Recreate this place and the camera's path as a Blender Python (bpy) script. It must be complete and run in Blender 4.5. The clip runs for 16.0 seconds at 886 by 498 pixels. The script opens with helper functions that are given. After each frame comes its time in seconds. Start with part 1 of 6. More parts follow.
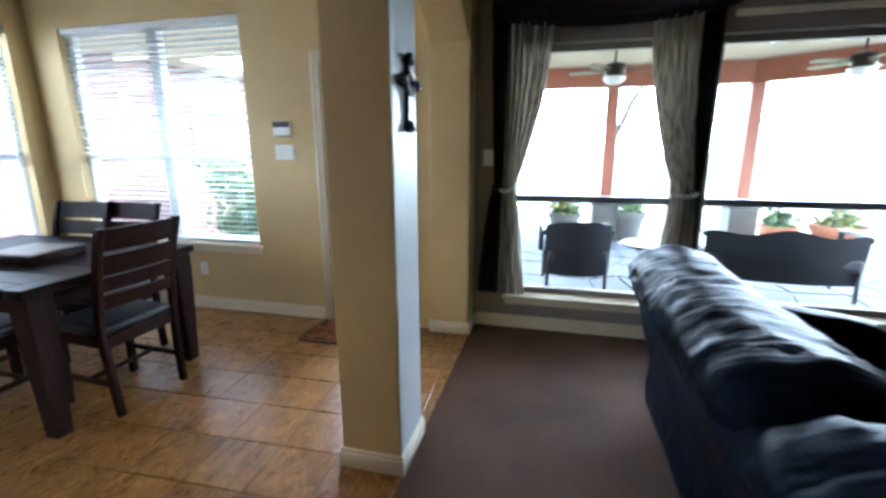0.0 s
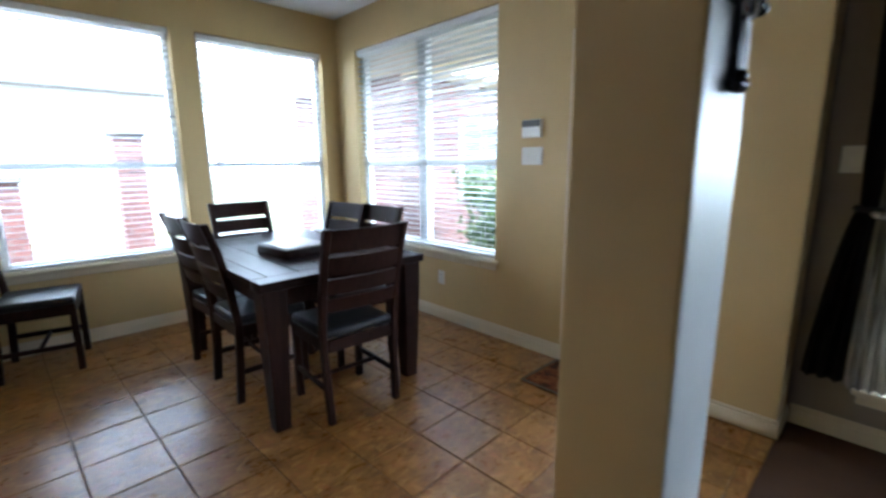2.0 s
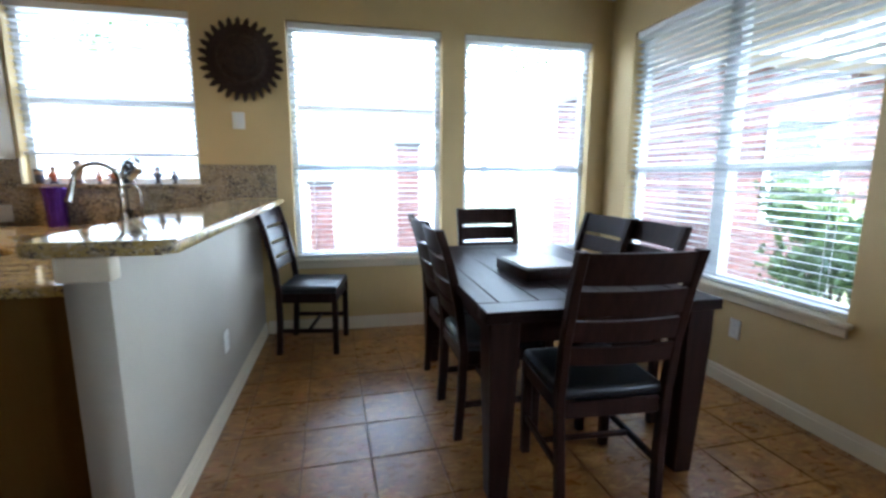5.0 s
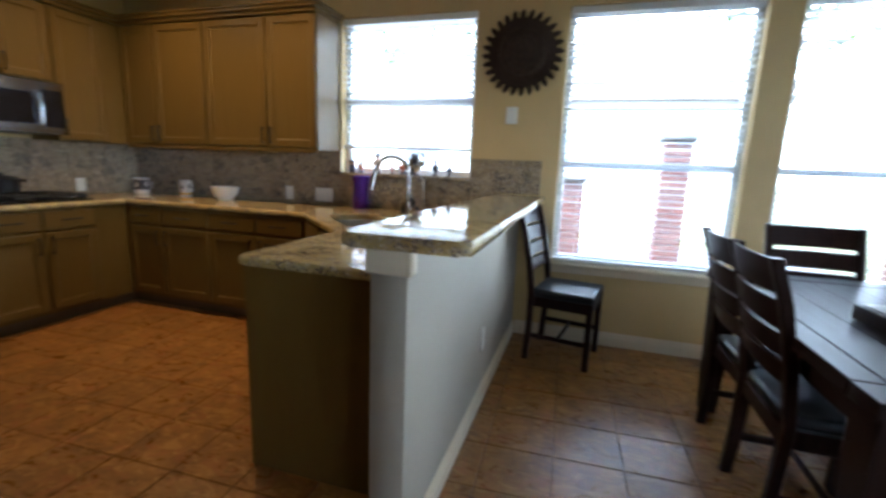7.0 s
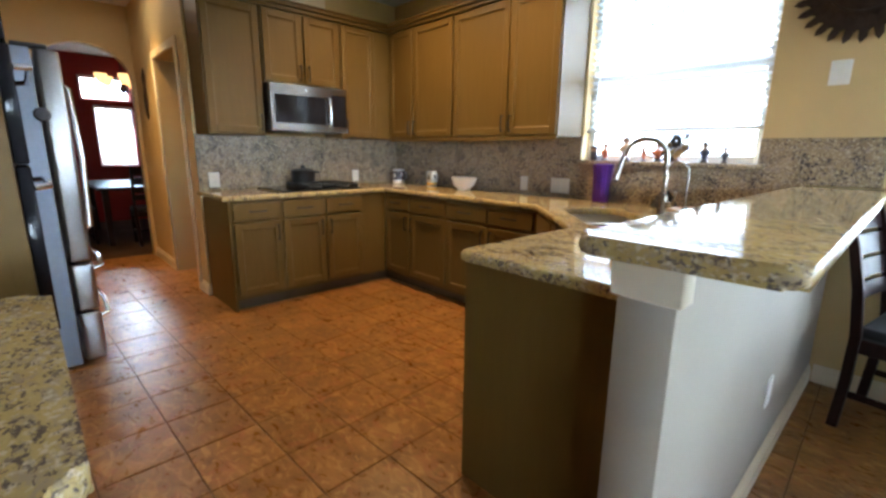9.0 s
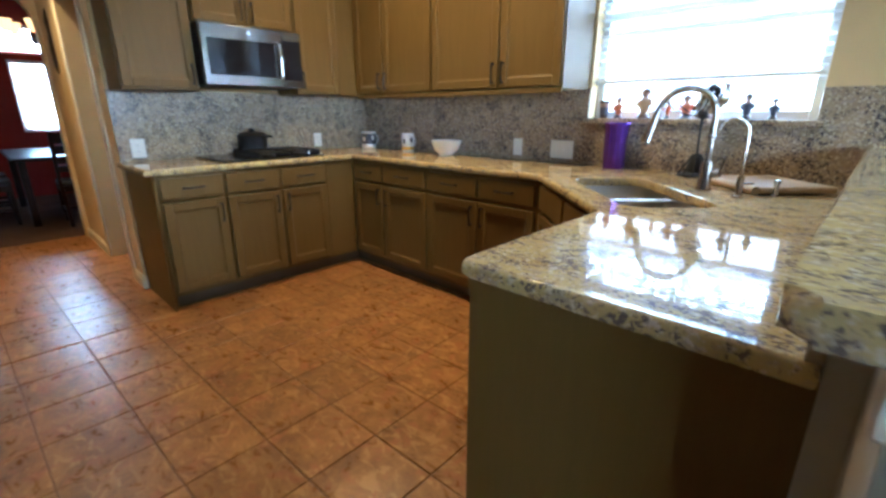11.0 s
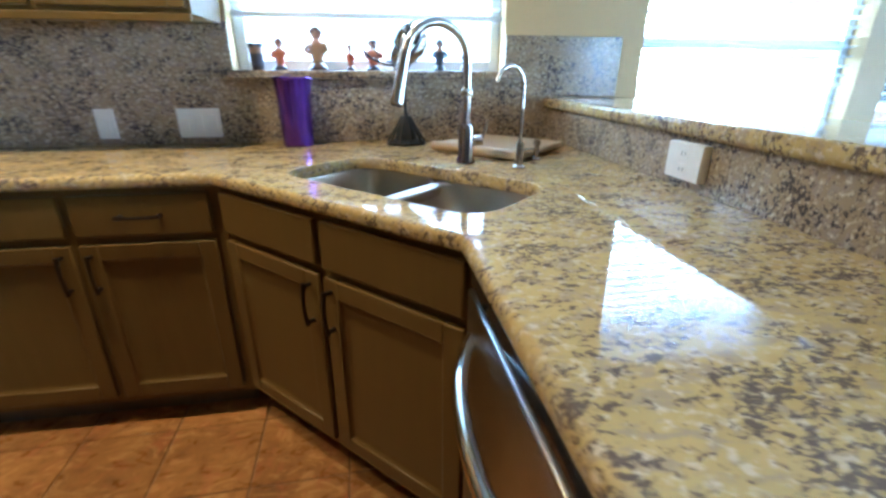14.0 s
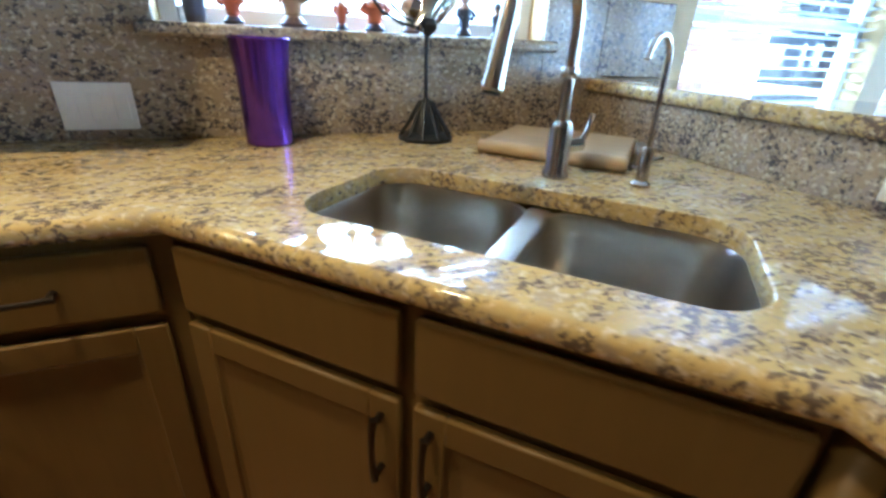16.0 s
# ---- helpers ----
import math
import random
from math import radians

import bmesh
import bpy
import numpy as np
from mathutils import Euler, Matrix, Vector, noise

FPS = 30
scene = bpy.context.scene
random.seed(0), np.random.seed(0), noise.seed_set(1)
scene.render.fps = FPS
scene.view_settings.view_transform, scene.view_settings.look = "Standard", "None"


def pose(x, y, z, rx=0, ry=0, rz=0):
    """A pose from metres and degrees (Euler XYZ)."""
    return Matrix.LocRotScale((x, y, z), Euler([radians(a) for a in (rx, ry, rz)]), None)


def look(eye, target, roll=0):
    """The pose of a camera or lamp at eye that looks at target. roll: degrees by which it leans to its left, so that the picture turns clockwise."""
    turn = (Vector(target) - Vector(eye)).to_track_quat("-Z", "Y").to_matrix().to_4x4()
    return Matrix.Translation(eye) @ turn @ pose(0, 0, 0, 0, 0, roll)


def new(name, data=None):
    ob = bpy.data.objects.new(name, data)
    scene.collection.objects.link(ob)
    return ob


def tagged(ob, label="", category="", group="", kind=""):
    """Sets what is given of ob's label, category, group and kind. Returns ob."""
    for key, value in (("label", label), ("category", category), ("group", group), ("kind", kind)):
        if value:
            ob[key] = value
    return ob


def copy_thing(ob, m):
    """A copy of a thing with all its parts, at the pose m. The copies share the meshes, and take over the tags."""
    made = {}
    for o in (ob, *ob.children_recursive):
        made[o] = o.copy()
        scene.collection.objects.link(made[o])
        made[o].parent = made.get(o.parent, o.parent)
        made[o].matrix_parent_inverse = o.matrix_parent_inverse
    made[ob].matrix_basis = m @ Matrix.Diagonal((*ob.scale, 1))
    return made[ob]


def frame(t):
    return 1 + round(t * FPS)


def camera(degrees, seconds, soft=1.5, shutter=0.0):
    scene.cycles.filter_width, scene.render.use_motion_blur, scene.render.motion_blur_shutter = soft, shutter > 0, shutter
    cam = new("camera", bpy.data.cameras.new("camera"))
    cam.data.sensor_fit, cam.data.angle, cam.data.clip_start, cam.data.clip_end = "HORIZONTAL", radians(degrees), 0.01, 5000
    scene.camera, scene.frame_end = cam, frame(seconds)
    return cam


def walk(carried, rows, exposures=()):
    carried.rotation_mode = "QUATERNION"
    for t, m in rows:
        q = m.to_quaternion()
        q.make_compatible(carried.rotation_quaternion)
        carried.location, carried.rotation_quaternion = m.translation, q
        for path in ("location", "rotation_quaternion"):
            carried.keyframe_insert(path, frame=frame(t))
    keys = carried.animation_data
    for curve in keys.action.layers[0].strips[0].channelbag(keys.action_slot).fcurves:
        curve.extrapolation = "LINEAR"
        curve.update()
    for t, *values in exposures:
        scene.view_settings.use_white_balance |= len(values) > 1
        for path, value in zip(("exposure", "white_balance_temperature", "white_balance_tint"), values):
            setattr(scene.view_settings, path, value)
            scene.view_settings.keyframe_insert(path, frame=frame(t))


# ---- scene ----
cam = camera(89.9, 16.0, soft=2.8, shutter=0.5)
PATH = [
    (0, (0.821, 0.643, 1.42), (0.349, 2.532, 0.965), -0.2),
    (0.5, (0.777, 0.851, 1.408), (0.084, 2.674, 0.964), -0.6),
    (1, (0.811, 1.051, 1.318), (-0.213, 2.728, 0.94), -0.7),
    (1.5, (0.728, 1.183, 1.335), (-0.542, 2.681, 0.957), -0.8),
    (2, (0.528, 1.27, 1.331), (-0.891, 2.628, 0.949), -0.5),
    (2.5, (0.364, 1.323, 1.324), (-1.188, 2.523, 0.937), -0.3),
    (3, (0.206, 1.459, 1.303), (-1.491, 2.444, 0.919), -0.7),
    (5.5, (-0.054, 1.539, 1.273), (-2.009, 1.797, 0.943), 0.9),
    (6, (-0.134, 1.471, 1.279), (-2.104, 1.513, 0.932), 1.4),
    (6.5, (-0.236, 1.36, 1.278), (-2.19, 1.136, 0.918), 1.9),
    (7, (-0.274, 1.328, 1.284), (-2.153, 0.749, 0.916), 2.2),
    (7.5, (-0.367, 1.283, 1.301), (-2.082, 0.332, 0.912), 1.2),
    (8, (-0.471, 1.233, 1.285), (-1.984, -0.013, 0.887), 0.6),
    (8.5, (-0.52, 1.206, 1.263), (-1.867, -0.218, 0.866), 0.4),
    (11, (-0.92, 0.71, 1.239), (-2.301, -0.61, 0.648), -0.0),
    (11.5, (-1.071, 0.59, 1.211), (-2.545, -0.614, 0.594), -0.1),
    (12, (-1.08, 0.449, 1.232), (-2.734, -0.479, 0.595), 0.4),
    (12.5, (-1.185, 0.315, 1.195), (-2.964, -0.351, 0.569), 1.2),
    (13, (-1.332, 0.188, 1.218), (-3.16, -0.201, 0.505), -1.0),
    (13.5, (-1.514, 0.073, 1.197), (-3.368, -0.024, 0.452), -1.2),
    (14, (-1.62, -0.101, 1.198), (-3.456, 0.186, 0.457), 0.2),
    (14.5, (-1.778, -0.166, 1.181), (-3.577, 0.282, 0.431), 0.3),
    (15, (-1.955, -0.197, 1.185), (-3.717, 0.271, 0.361), -1.2),
    (15.5, (-2.115, -0.286, 1.177), (-3.833, 0.294, 0.333), 0.4),
    (16, (-2.24, -0.399, 1.183), (-3.926, 0.271, 0.341), 2.7),
]
EXPOSURES = [(0, 3.95, 5300, 8), (1, 3.5, 5250, 8), (3, 3.58, 5550, 9), (5.5, 3.4, 5300, 8), (7.2, 3.25, 5350, 8), (8.5, 3.9, 5550, 8), (11, 4.18, 4550, 4), (13, 4.25, 4250, 0), (16, 4.18, 4300, 0)]
walk(cam, [(t, look(eye, target, roll)) for t, eye, target, roll in PATH], EXPOSURES)

# ---- world and sun ----
SUN_EL, SUN_AZ = 64.0, 132.0  # height and compass bearing (clockwise from +y) of the sun
world = bpy.data.worlds.new("sky")
scene.world = world
world.use_nodes = True
wn = world.node_tree.nodes
sky = wn.new("ShaderNodeTexSky")
sky.sky_type, sky.sun_disc = "NISHITA", False
sky.sun_elevation, sky.sun_rotation = radians(SUN_EL), radians(SUN_AZ)
wn["Background"].inputs["Strength"].default_value = 0.15
world.node_tree.links.new(sky.outputs[0], wn["Background"].inputs["Color"])
sun_data = bpy.data.lights.new("sun", "SUN")
sun_data.energy, sun_data.angle, sun_data.color = 2.4, radians(0.5), (1.0, 0.95, 0.87)
sun = new("sun", sun_data)
az, el = radians(SUN_AZ), radians(SUN_EL)
sun.matrix_world = look((0, 0, 20), (-math.sin(az) * math.cos(el), -math.cos(az) * math.cos(el), 20 - math.sin(el)))


def can_lamp(name, x, y, z, watts, size, color, spread=85):
    data = bpy.data.lights.new(name, "AREA")
    data.shape, data.size, data.energy, data.color, data.spread = "DISK", size, watts, color, radians(spread)
    ob = new(name, data)
    ob.matrix_world = pose(x, y, z)
    return ob


WARM = (1.0, 0.57, 0.17)
for kx, ky, kw in ((-2.72, -1.85, 0.9), (-2.68, -0.85, 1.1)):
    can_lamp("kitchen_lamp", kx, ky, 2.715, kw, 0.14, WARM, 140)
can_lamp("hall_lamp", -1.2, -3.9, 2.715, 0.8, 0.14, WARM)


# ---- materials ----
class Mat:
    """A small builder of node materials."""

    def __init__(self, name, rough=0.5, metal=0.0, spec=0.5):
        self.m = bpy.data.materials.new(name)
        self.m.use_nodes = True
        self.t = self.m.node_tree
        self.b = self.t.nodes["Principled BSDF"]
        self.set(rough, metal, spec)
        self.co = self.t.nodes.new("ShaderNodeTexCoord").outputs["Object"]

    def set(self, rough, metal, spec):
        self.b.inputs["Roughness"].default_value = rough
        self.b.inputs["Metallic"].default_value = metal
        self.b.inputs["Specular IOR Level"].default_value = spec

    def node(self, kind, **values):
        n = self.t.nodes.new(kind)
        for k, v in values.items():
            n.inputs[k.replace("_", " ")].default_value = v
        return n

    def link(self, a, b):
        self.t.links.new(a, b)

    def coords(self, scale=(1, 1, 1), world_space=False):
        mp = self.t.nodes.new("ShaderNodeMapping")
        mp.inputs["Scale"].default_value = scale
        src = self.co
        if world_space:
            src = self.t.nodes.new("ShaderNodeNewGeometry").outputs["Position"]
        self.link(src, mp.inputs["Vector"])
        return mp.outputs[0]

    def noise(self, scale, detail=4, stretch=(1, 1, 1), world_space=False, rough=0.55, dist=0.0):
        n = self.node("ShaderNodeTexNoise", Scale=scale, Detail=detail, Roughness=rough, Distortion=dist)
        self.link(self.coords(stretch, world_space), n.inputs["Vector"])
        return n.outputs[0]

    def ramp(self, fac, stops):
        r = self.t.nodes.new("ShaderNodeValToRGB")
        e = r.color_ramp.elements
        while len(e) < len(stops):
            e.new(0.5)
        for el_, (p, c) in zip(e, stops):
            el_.position, el_.color = p, (*c, 1)
        self.link(fac, r.inputs[0])
        return r.outputs[0]

    def mix(self, fac, a, b, mode="MIX"):
        n = self.t.nodes.new("ShaderNodeMix")
        n.data_type, n.blend_type = "RGBA", mode
        for v, s in ((fac, 0), (a, 6), (b, 7)):
            if isinstance(v, (int, float)):
                n.inputs[s].default_value = v
            elif isinstance(v, tuple):
                n.inputs[s].default_value = (*v, 1)
            else:
                self.link(v, n.inputs[s])
        return n.outputs[2]

    def color(self, c):
        if isinstance(c, tuple):
            self.b.inputs["Base Color"].default_value = (*c, 1)
        else:
            self.link(c, self.b.inputs["Base Color"])
        return self

    def rough_from(self, fac, lo, hi):
        n = self.t.nodes.new("ShaderNodeMapRange")
        n.inputs["To Min"].default_value, n.inputs["To Max"].default_value = lo, hi
        self.link(fac, n.inputs["Value"])
        self.link(n.outputs[0], self.b.inputs["Roughness"])
        return self

    def bump(self, h, strength=0.2, dist=0.01):
        n = self.node("ShaderNodeBump", Strength=strength, Distance=dist)
        self.link(h, n.inputs["Height"])
        self.link(n.outputs[0], self.b.inputs["Normal"])
        return self


def shade(c, k):
    return tuple(v * k for v in c)


def paint(name, c, rough=0.6, grain=140, bump=0.12, vary=0.06, world_space=True):
    m = Mat(name, rough, 0, 0.35)
    big = m.noise(1.7, 3, world_space=world_space)
    m.color(m.ramp(big, [(0.3, shade(c, 1 - vary)), (0.7, shade(c, 1 + vary))]))
    m.bump(m.noise(grain, 3, world_space=world_space), bump, 0.002)
    return m.m


def plain(name, c, rough=0.4, metal=0.0, vary=0.08, scale=30, bump=0.05, spec=0.5):
    m = Mat(name, rough, metal, spec)
    n = m.noise(scale, 3)
    m.color(m.ramp(n, [(0.3, shade(c, 1 - vary)), (0.7, shade(c, 1 + vary))]))
    m.rough_from(n, rough * 0.85, min(1, rough * 1.15))
    if bump:
        m.bump(n, bump, 0.002)
    return m.m


def wood(name, c, rough=0.35, stretch=(1, 12, 12), vary=0.35, spec=0.5):
    m = Mat(name, rough, 0, spec)
    g = m.noise(4, 6, stretch, dist=0.6)
    m.color(m.ramp(g, [(0.25, shade(c, 1 - vary)), (0.75, shade(c, 1 + vary))]))
    m.rough_from(g, rough * 0.8, rough * 1.25)
    m.bump(g, 0.1, 0.002)
    return m.m


def granite(name, light, mid, dark, rough=0.06, cover=0.5):
    """Speckled granite: gold ground, lavender-grey clouds, dense dark flecks."""
    m = Mat(name, rough, 0, 0.3)
    flow = (1.25, 0.8, 1.0)
    big = m.noise(6, 5, flow, True, 0.6, 0.5)
    base = m.ramp(big, [(0.32, mid), (0.5, light), (0.72, shade(light, 0.85))])
    cloud = m.noise(30, 4, (1.5, 0.75, 1.1), True, 0.6, 0.3)
    base = m.mix(m.ramp(cloud, [(0.50, (0, 0, 0)), (0.60, (0.5, 0.5, 0.5))]), base, (0.30, 0.255, 0.225))
    pale = m.noise(75, 3, (1.2, 0.9, 1.2), True, 0.55, 0.2)
    base = m.mix(m.ramp(pale, [(0.54, (0, 0, 0)), (0.66, (0.75, 0.75, 0.75))]), base, (0.66, 0.56, 0.40))
    fleck = m.noise(88, 4, (1.35, 0.8, 1.0), True, 0.62, 0.5)
    gate = m.noise(13, 4, (1.4, 0.7, 1.0), True, 0.6, 0.6)
    both = m.mix(1.0, fleck, m.ramp(gate, [(0.3, (0.74, 0.74, 0.74)), (0.7, (1.16, 1.16, 1.16))]), "MULTIPLY")
    base = m.mix(m.ramp(both, [(cover + 0.01, (0, 0, 0)), (cover + 0.09, (0.92, 0.92, 0.92))]), base, dark)
    m.color(base)
    m.rough_from(fleck, rough * 0.8, rough * 1.4)
    return m.m


def floor_tile(name):
    m = Mat(name, 0.3, 0, 0.45)
    info = m.t.nodes.new("ShaderNodeObjectInfo").outputs["Random"]
    a = m.noise(7.5, 6, world_space=True, rough=0.65, dist=0.4)
    col = m.ramp(a, [(0.28, (0.16, 0.072, 0.021)), (0.45, (0.27, 0.122, 0.03)), (0.6, (0.36, 0.17, 0.041)), (0.78, (0.42, 0.225, 0.067))])
    red = m.noise(11, 4, world_space=True, rough=0.6, dist=0.8)
    col = m.mix(m.ramp(red, [(0.52, (0, 0, 0)), (0.66, (0.65, 0.65, 0.65))]), col, (0.37, 0.125, 0.042))
    b = m.noise(19, 4, (1, 0.5, 1), world_space=True, dist=1.6)
    col = m.mix(m.ramp(b, [(0.34, (0.3, 0.3, 0.3)), (0.5, (0, 0, 0))]), col, (0.10, 0.055, 0.03))
    col = m.mix(m.ramp(b, [(0.54, (0, 0, 0)), (0.66, (0.7, 0.7, 0.7))]), col, (0.49, 0.275, 0.085))
    tone = m.ramp(info, [(0, (0.88, 0.88, 0.89)), (1, (1.1, 1.07, 1.04))])
    m.color(m.mix(1.0, col, tone, "MULTIPLY"))
    m.rough_from(b, 0.2, 0.4)
    m.bump(a, 0.3, 0.006)
    return m.m


def brick_mat(name):
    m = Mat(name, 0.85)
    mp = m.t.nodes.new("ShaderNodeMapping")
    geo = m.t.nodes.new("ShaderNodeNewGeometry")
    sep = m.t.nodes.new("ShaderNodeSeparateXYZ")
    add = m.t.nodes.new("ShaderNodeMath")
    com = m.t.nodes.new("ShaderNodeCombineXYZ")
    m.link(geo.outputs["Position"], sep.inputs[0])
    m.link(sep.outputs[0], add.inputs[0]); m.link(sep.outputs[1], add.inputs[1])
    m.link(add.outputs[0], com.inputs[0]); m.link(sep.outputs[2], com.inputs[1])
    br = m.t.nodes.new("ShaderNodeTexBrick")
    m.link(com.outputs[0], br.inputs["Vector"])
    for k, v in (("Scale", 1.0), ("Brick Width", 0.21), ("Row Height", 0.075), ("Mortar Size", 0.006)):
        br.inputs[k].default_value = v
    br.inputs["Color1"].default_value = (0.15, 0.062, 0.05, 1)
    br.inputs["Color2"].default_value = (0.10, 0.045, 0.04, 1)
    br.inputs["Mortar"].default_value = (0.2, 0.18, 0.165, 1)
    m.color(m.mix(0.5, br.outputs[0], m.ramp(m.noise(9, 4, world_space=True), [(0.3, (0.7, 0.7, 0.7)), (0.7, (1.2, 1.15, 1.1))]), "MULTIPLY"))
    m.bump(m.ramp(br.outputs["Fac"], [(0, (1, 1, 1)), (1, (0, 0, 0))]), 0.5, 0.01)
    return m.m


def glass_mat(name, tint=(1, 1, 1), gloss=1.0):
    m = bpy.data.materials.new(name)
    m.use_nodes = True
    t = m.node_tree
    t.nodes.remove(t.nodes["Principled BSDF"])
    tr, gl, mx, fr, pw, ad = (t.nodes.new(k) for k in ("ShaderNodeBsdfTransparent", "ShaderNodeBsdfGlossy", "ShaderNodeMixShader", "ShaderNodeLayerWeight", "ShaderNodeMath", "ShaderNodeMath"))
    tr.inputs[0].default_value = (*tint, 1)
    gl.inputs["Roughness"].default_value = 0.0
    fr.inputs["Blend"].default_value = 0.5
    pw.operation, pw.inputs[1].default_value = "POWER", 5.0
    ad.operation, ad.inputs[1].default_value, ad.inputs[2].default_value = "MULTIPLY_ADD", 0.85, 0.035
    t.links.new(fr.outputs["Facing"], pw.inputs[0]); t.links.new(pw.outputs[0], ad.inputs[0])
    t.links.new(ad.outputs[0], mx.inputs[0]); t.links.new(tr.outputs[0], mx.inputs[1]); t.links.new(gl.outputs[0], mx.inputs[2])
    t.links.new(mx.outputs[0], t.nodes["Material Output"].inputs[0])
    return m


def glow(name, c, strength):
    m = Mat(name, 0.5)
    m.color(c)
    m.b.inputs["Emission Color"].default_value = (*c, 1)
    m.b.inputs["Emission Strength"].default_value = strength
    return m.m


def slat_mat(name):
    m = Mat(name, 0.45, 0, 0.4)
    m.color(m.ramp(m.noise(12, 2), [(0.3, (0.70, 0.71, 0.72)), (0.7, (0.76, 0.77, 0.78))]))
    tl = m.node("ShaderNodeBsdfTranslucent", Color=(0.8, 0.8, 0.78, 1))
    mx = m.t.nodes.new("ShaderNodeMixShader")
    mx.inputs[0].default_value = 0.34
    out = m.t.nodes["Material Output"]
    m.link(m.b.outputs[0], mx.inputs[1]); m.link(tl.outputs[0], mx.inputs[2]); m.link(mx.outputs[0], out.inputs[0])
    return m.m


def leaf_mat(name, c):
    m = Mat(name, 0.5)
    r = m.t.nodes.new("ShaderNodeNewGeometry").outputs["Random Per Island"]
    m.color(m.ramp(r, [(0, shade(c, 0.55)), (0.6, c), (1, (c[0] * 1.9, c[1] * 1.6, c[2] * 1.2))]))
    return m.m


def leather(name, c, rough=0.3, spec=0.35, creased=False):
    m = Mat(name, rough, 0, spec)
    v = m.node("ShaderNodeTexVoronoi", Scale=160)
    m.link(m.coords(), v.inputs["Vector"])
    big = m.noise(9, 4)
    m.color(m.ramp(big, [(0.3, shade(c, 0.8)), (0.7, shade(c, 1.3))]))
    m.rough_from(big, rough * 0.8, rough * 1.3)
    if creased:
        h = m.mix(0.93, v.outputs[0], m.noise(4, 1, (1.0, 3.2, 1.2), dist=1.6))
        m.bump(h, 0.3, 0.02)
    else:
        m.bump(v.outputs[0], 0.15, 0.002)
    return m.m


def striped_fabric(name):
    m = Mat(name, 0.75, 0, 0.3)
    w = m.node("ShaderNodeTexNoise", Scale=7.0, Detail=1)
    m.link(m.coords((9, 9, 0.02)), w.inputs["Vector"])
    m.color(m.ramp(w.outputs[0], [(0.38, (0.16, 0.145, 0.125)), (0.46, (0.48, 0.44, 0.37)), (0.6, (0.62, 0.57, 0.48))]))
    m.bump(m.noise(300, 2), 0.15, 0.001)
    return m.m


TAN = (0.60, 0.44, 0.205)
M_WALL = paint("tan_wall_paint", TAN, 0.55)
M_LIVING = paint("taupe_wall_paint", (0.27, 0.235, 0.20), 0.6)
# taupe of the living side, lightened so the colour carries the windows' glare
M_COLUMN_LIT = paint("column_taupe_with_glare", (0.43, 0.42, 0.40), 0.38)
M_PONY = paint("half_wall_paint", (0.40, 0.355, 0.28), 0.55)
M_CEIL = paint("white_ceiling_paint", (0.72, 0.71, 0.68), 0.8, 90, 0.25)
M_TRIM = paint("cream_trim_paint", (0.74, 0.65, 0.48), 0.35, 60, 0.04, 0.03)
M_WHITE = plain("white_vinyl", (0.80, 0.80, 0.79), 0.35, vary=0.02)
M_PLATE = plain("white_plastic_plate", (0.78, 0.76, 0.70), 0.3, vary=0.03)
M_SLOT = plain("dark_slot", (0.05, 0.05, 0.05), 0.5)
M_SLAT = slat_mat("white_blind_slat")
M_GLASS = glass_mat("window_glass")
M_TILE = floor_tile("terracotta_tile")
M_GROUT = paint("brown_grout", (0.19, 0.10, 0.047), 0.85, 200, 0.3)
M_CARPET = paint("brown_carpet", (0.085, 0.043, 0.023), 0.95, 320, 0.8, 0.28)
M_CAB = wood("taupe_cabinet_wood", (0.135, 0.081, 0.019), 0.4, (9, 9, 0.9), 0.07, 0.22)
# toe-kick shade put into a darker cabinet wood; also the doormat border's colour
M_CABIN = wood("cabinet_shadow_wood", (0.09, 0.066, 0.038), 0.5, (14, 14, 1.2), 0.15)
M_BRONZE = plain("dark_bronze", (0.035, 0.027, 0.022), 0.35, 0.8)
M_GRANITE = granite("cream_granite", (0.53, 0.40, 0.16), (0.42, 0.295, 0.10), (0.12, 0.095, 0.08), 0.045, 0.49)
# worktop stone again, its colours darkened for the shade under the wall cabinets
M_SPLASH = granite("shaded_granite", (0.335, 0.26, 0.16), (0.235, 0.18, 0.105), (0.055, 0.05, 0.055), 0.16, 0.49)
M_STEEL = plain("brushed_steel", (0.37, 0.36, 0.35), 0.3, 1.0, 0.06, 80, 0.03)
M_SINK = plain("satin_sink_steel", (0.43, 0.39, 0.33), 0.3, 1.0, 0.03, 70, 0.02)
M_DARKSTEEL = plain("satin_steel", (0.26, 0.25, 0.24), 0.2, 1.0, 0.06, 60, 0.02)
M_CHROME = plain("polished_chrome", (0.75, 0.75, 0.76), 0.1, 1.0, 0.02, 20, 0)
M_NICKEL = plain("brushed_nickel", (0.50, 0.46, 0.41), 0.22, 1.0, 0.04, 60, 0.02)
M_BLACKGLASS = plain("black_glass", (0.012, 0.012, 0.014), 0.06, 0, 0.1, 10, 0, 0.25)
M_IRON = plain("cast_iron", (0.02, 0.02, 0.02), 0.5, 0.3, 0.2, 60, 0.15)
M_FRIDGE = plain("grey_appliance_side", (0.24, 0.27, 0.33), 0.4, 0.3, 0.05, 50, 0.03)
M_ESPRESSO = wood("espresso_wood", (0.022, 0.0095, 0.0075), 0.38, (10, 10, 1.0), 0.35, 0.08)
M_TABLETOP = wood("espresso_table_top", (0.018, 0.009, 0.008), 0.34, (1.0, 12, 12), 0.35, 0.05)
M_BLACKSEAT = leather("black_seat_leather", (0.012, 0.013, 0.016), 0.3)
M_SOFA = leather("navy_black_leather", (0.0035, 0.006, 0.013), 0.4, 0.026, True)
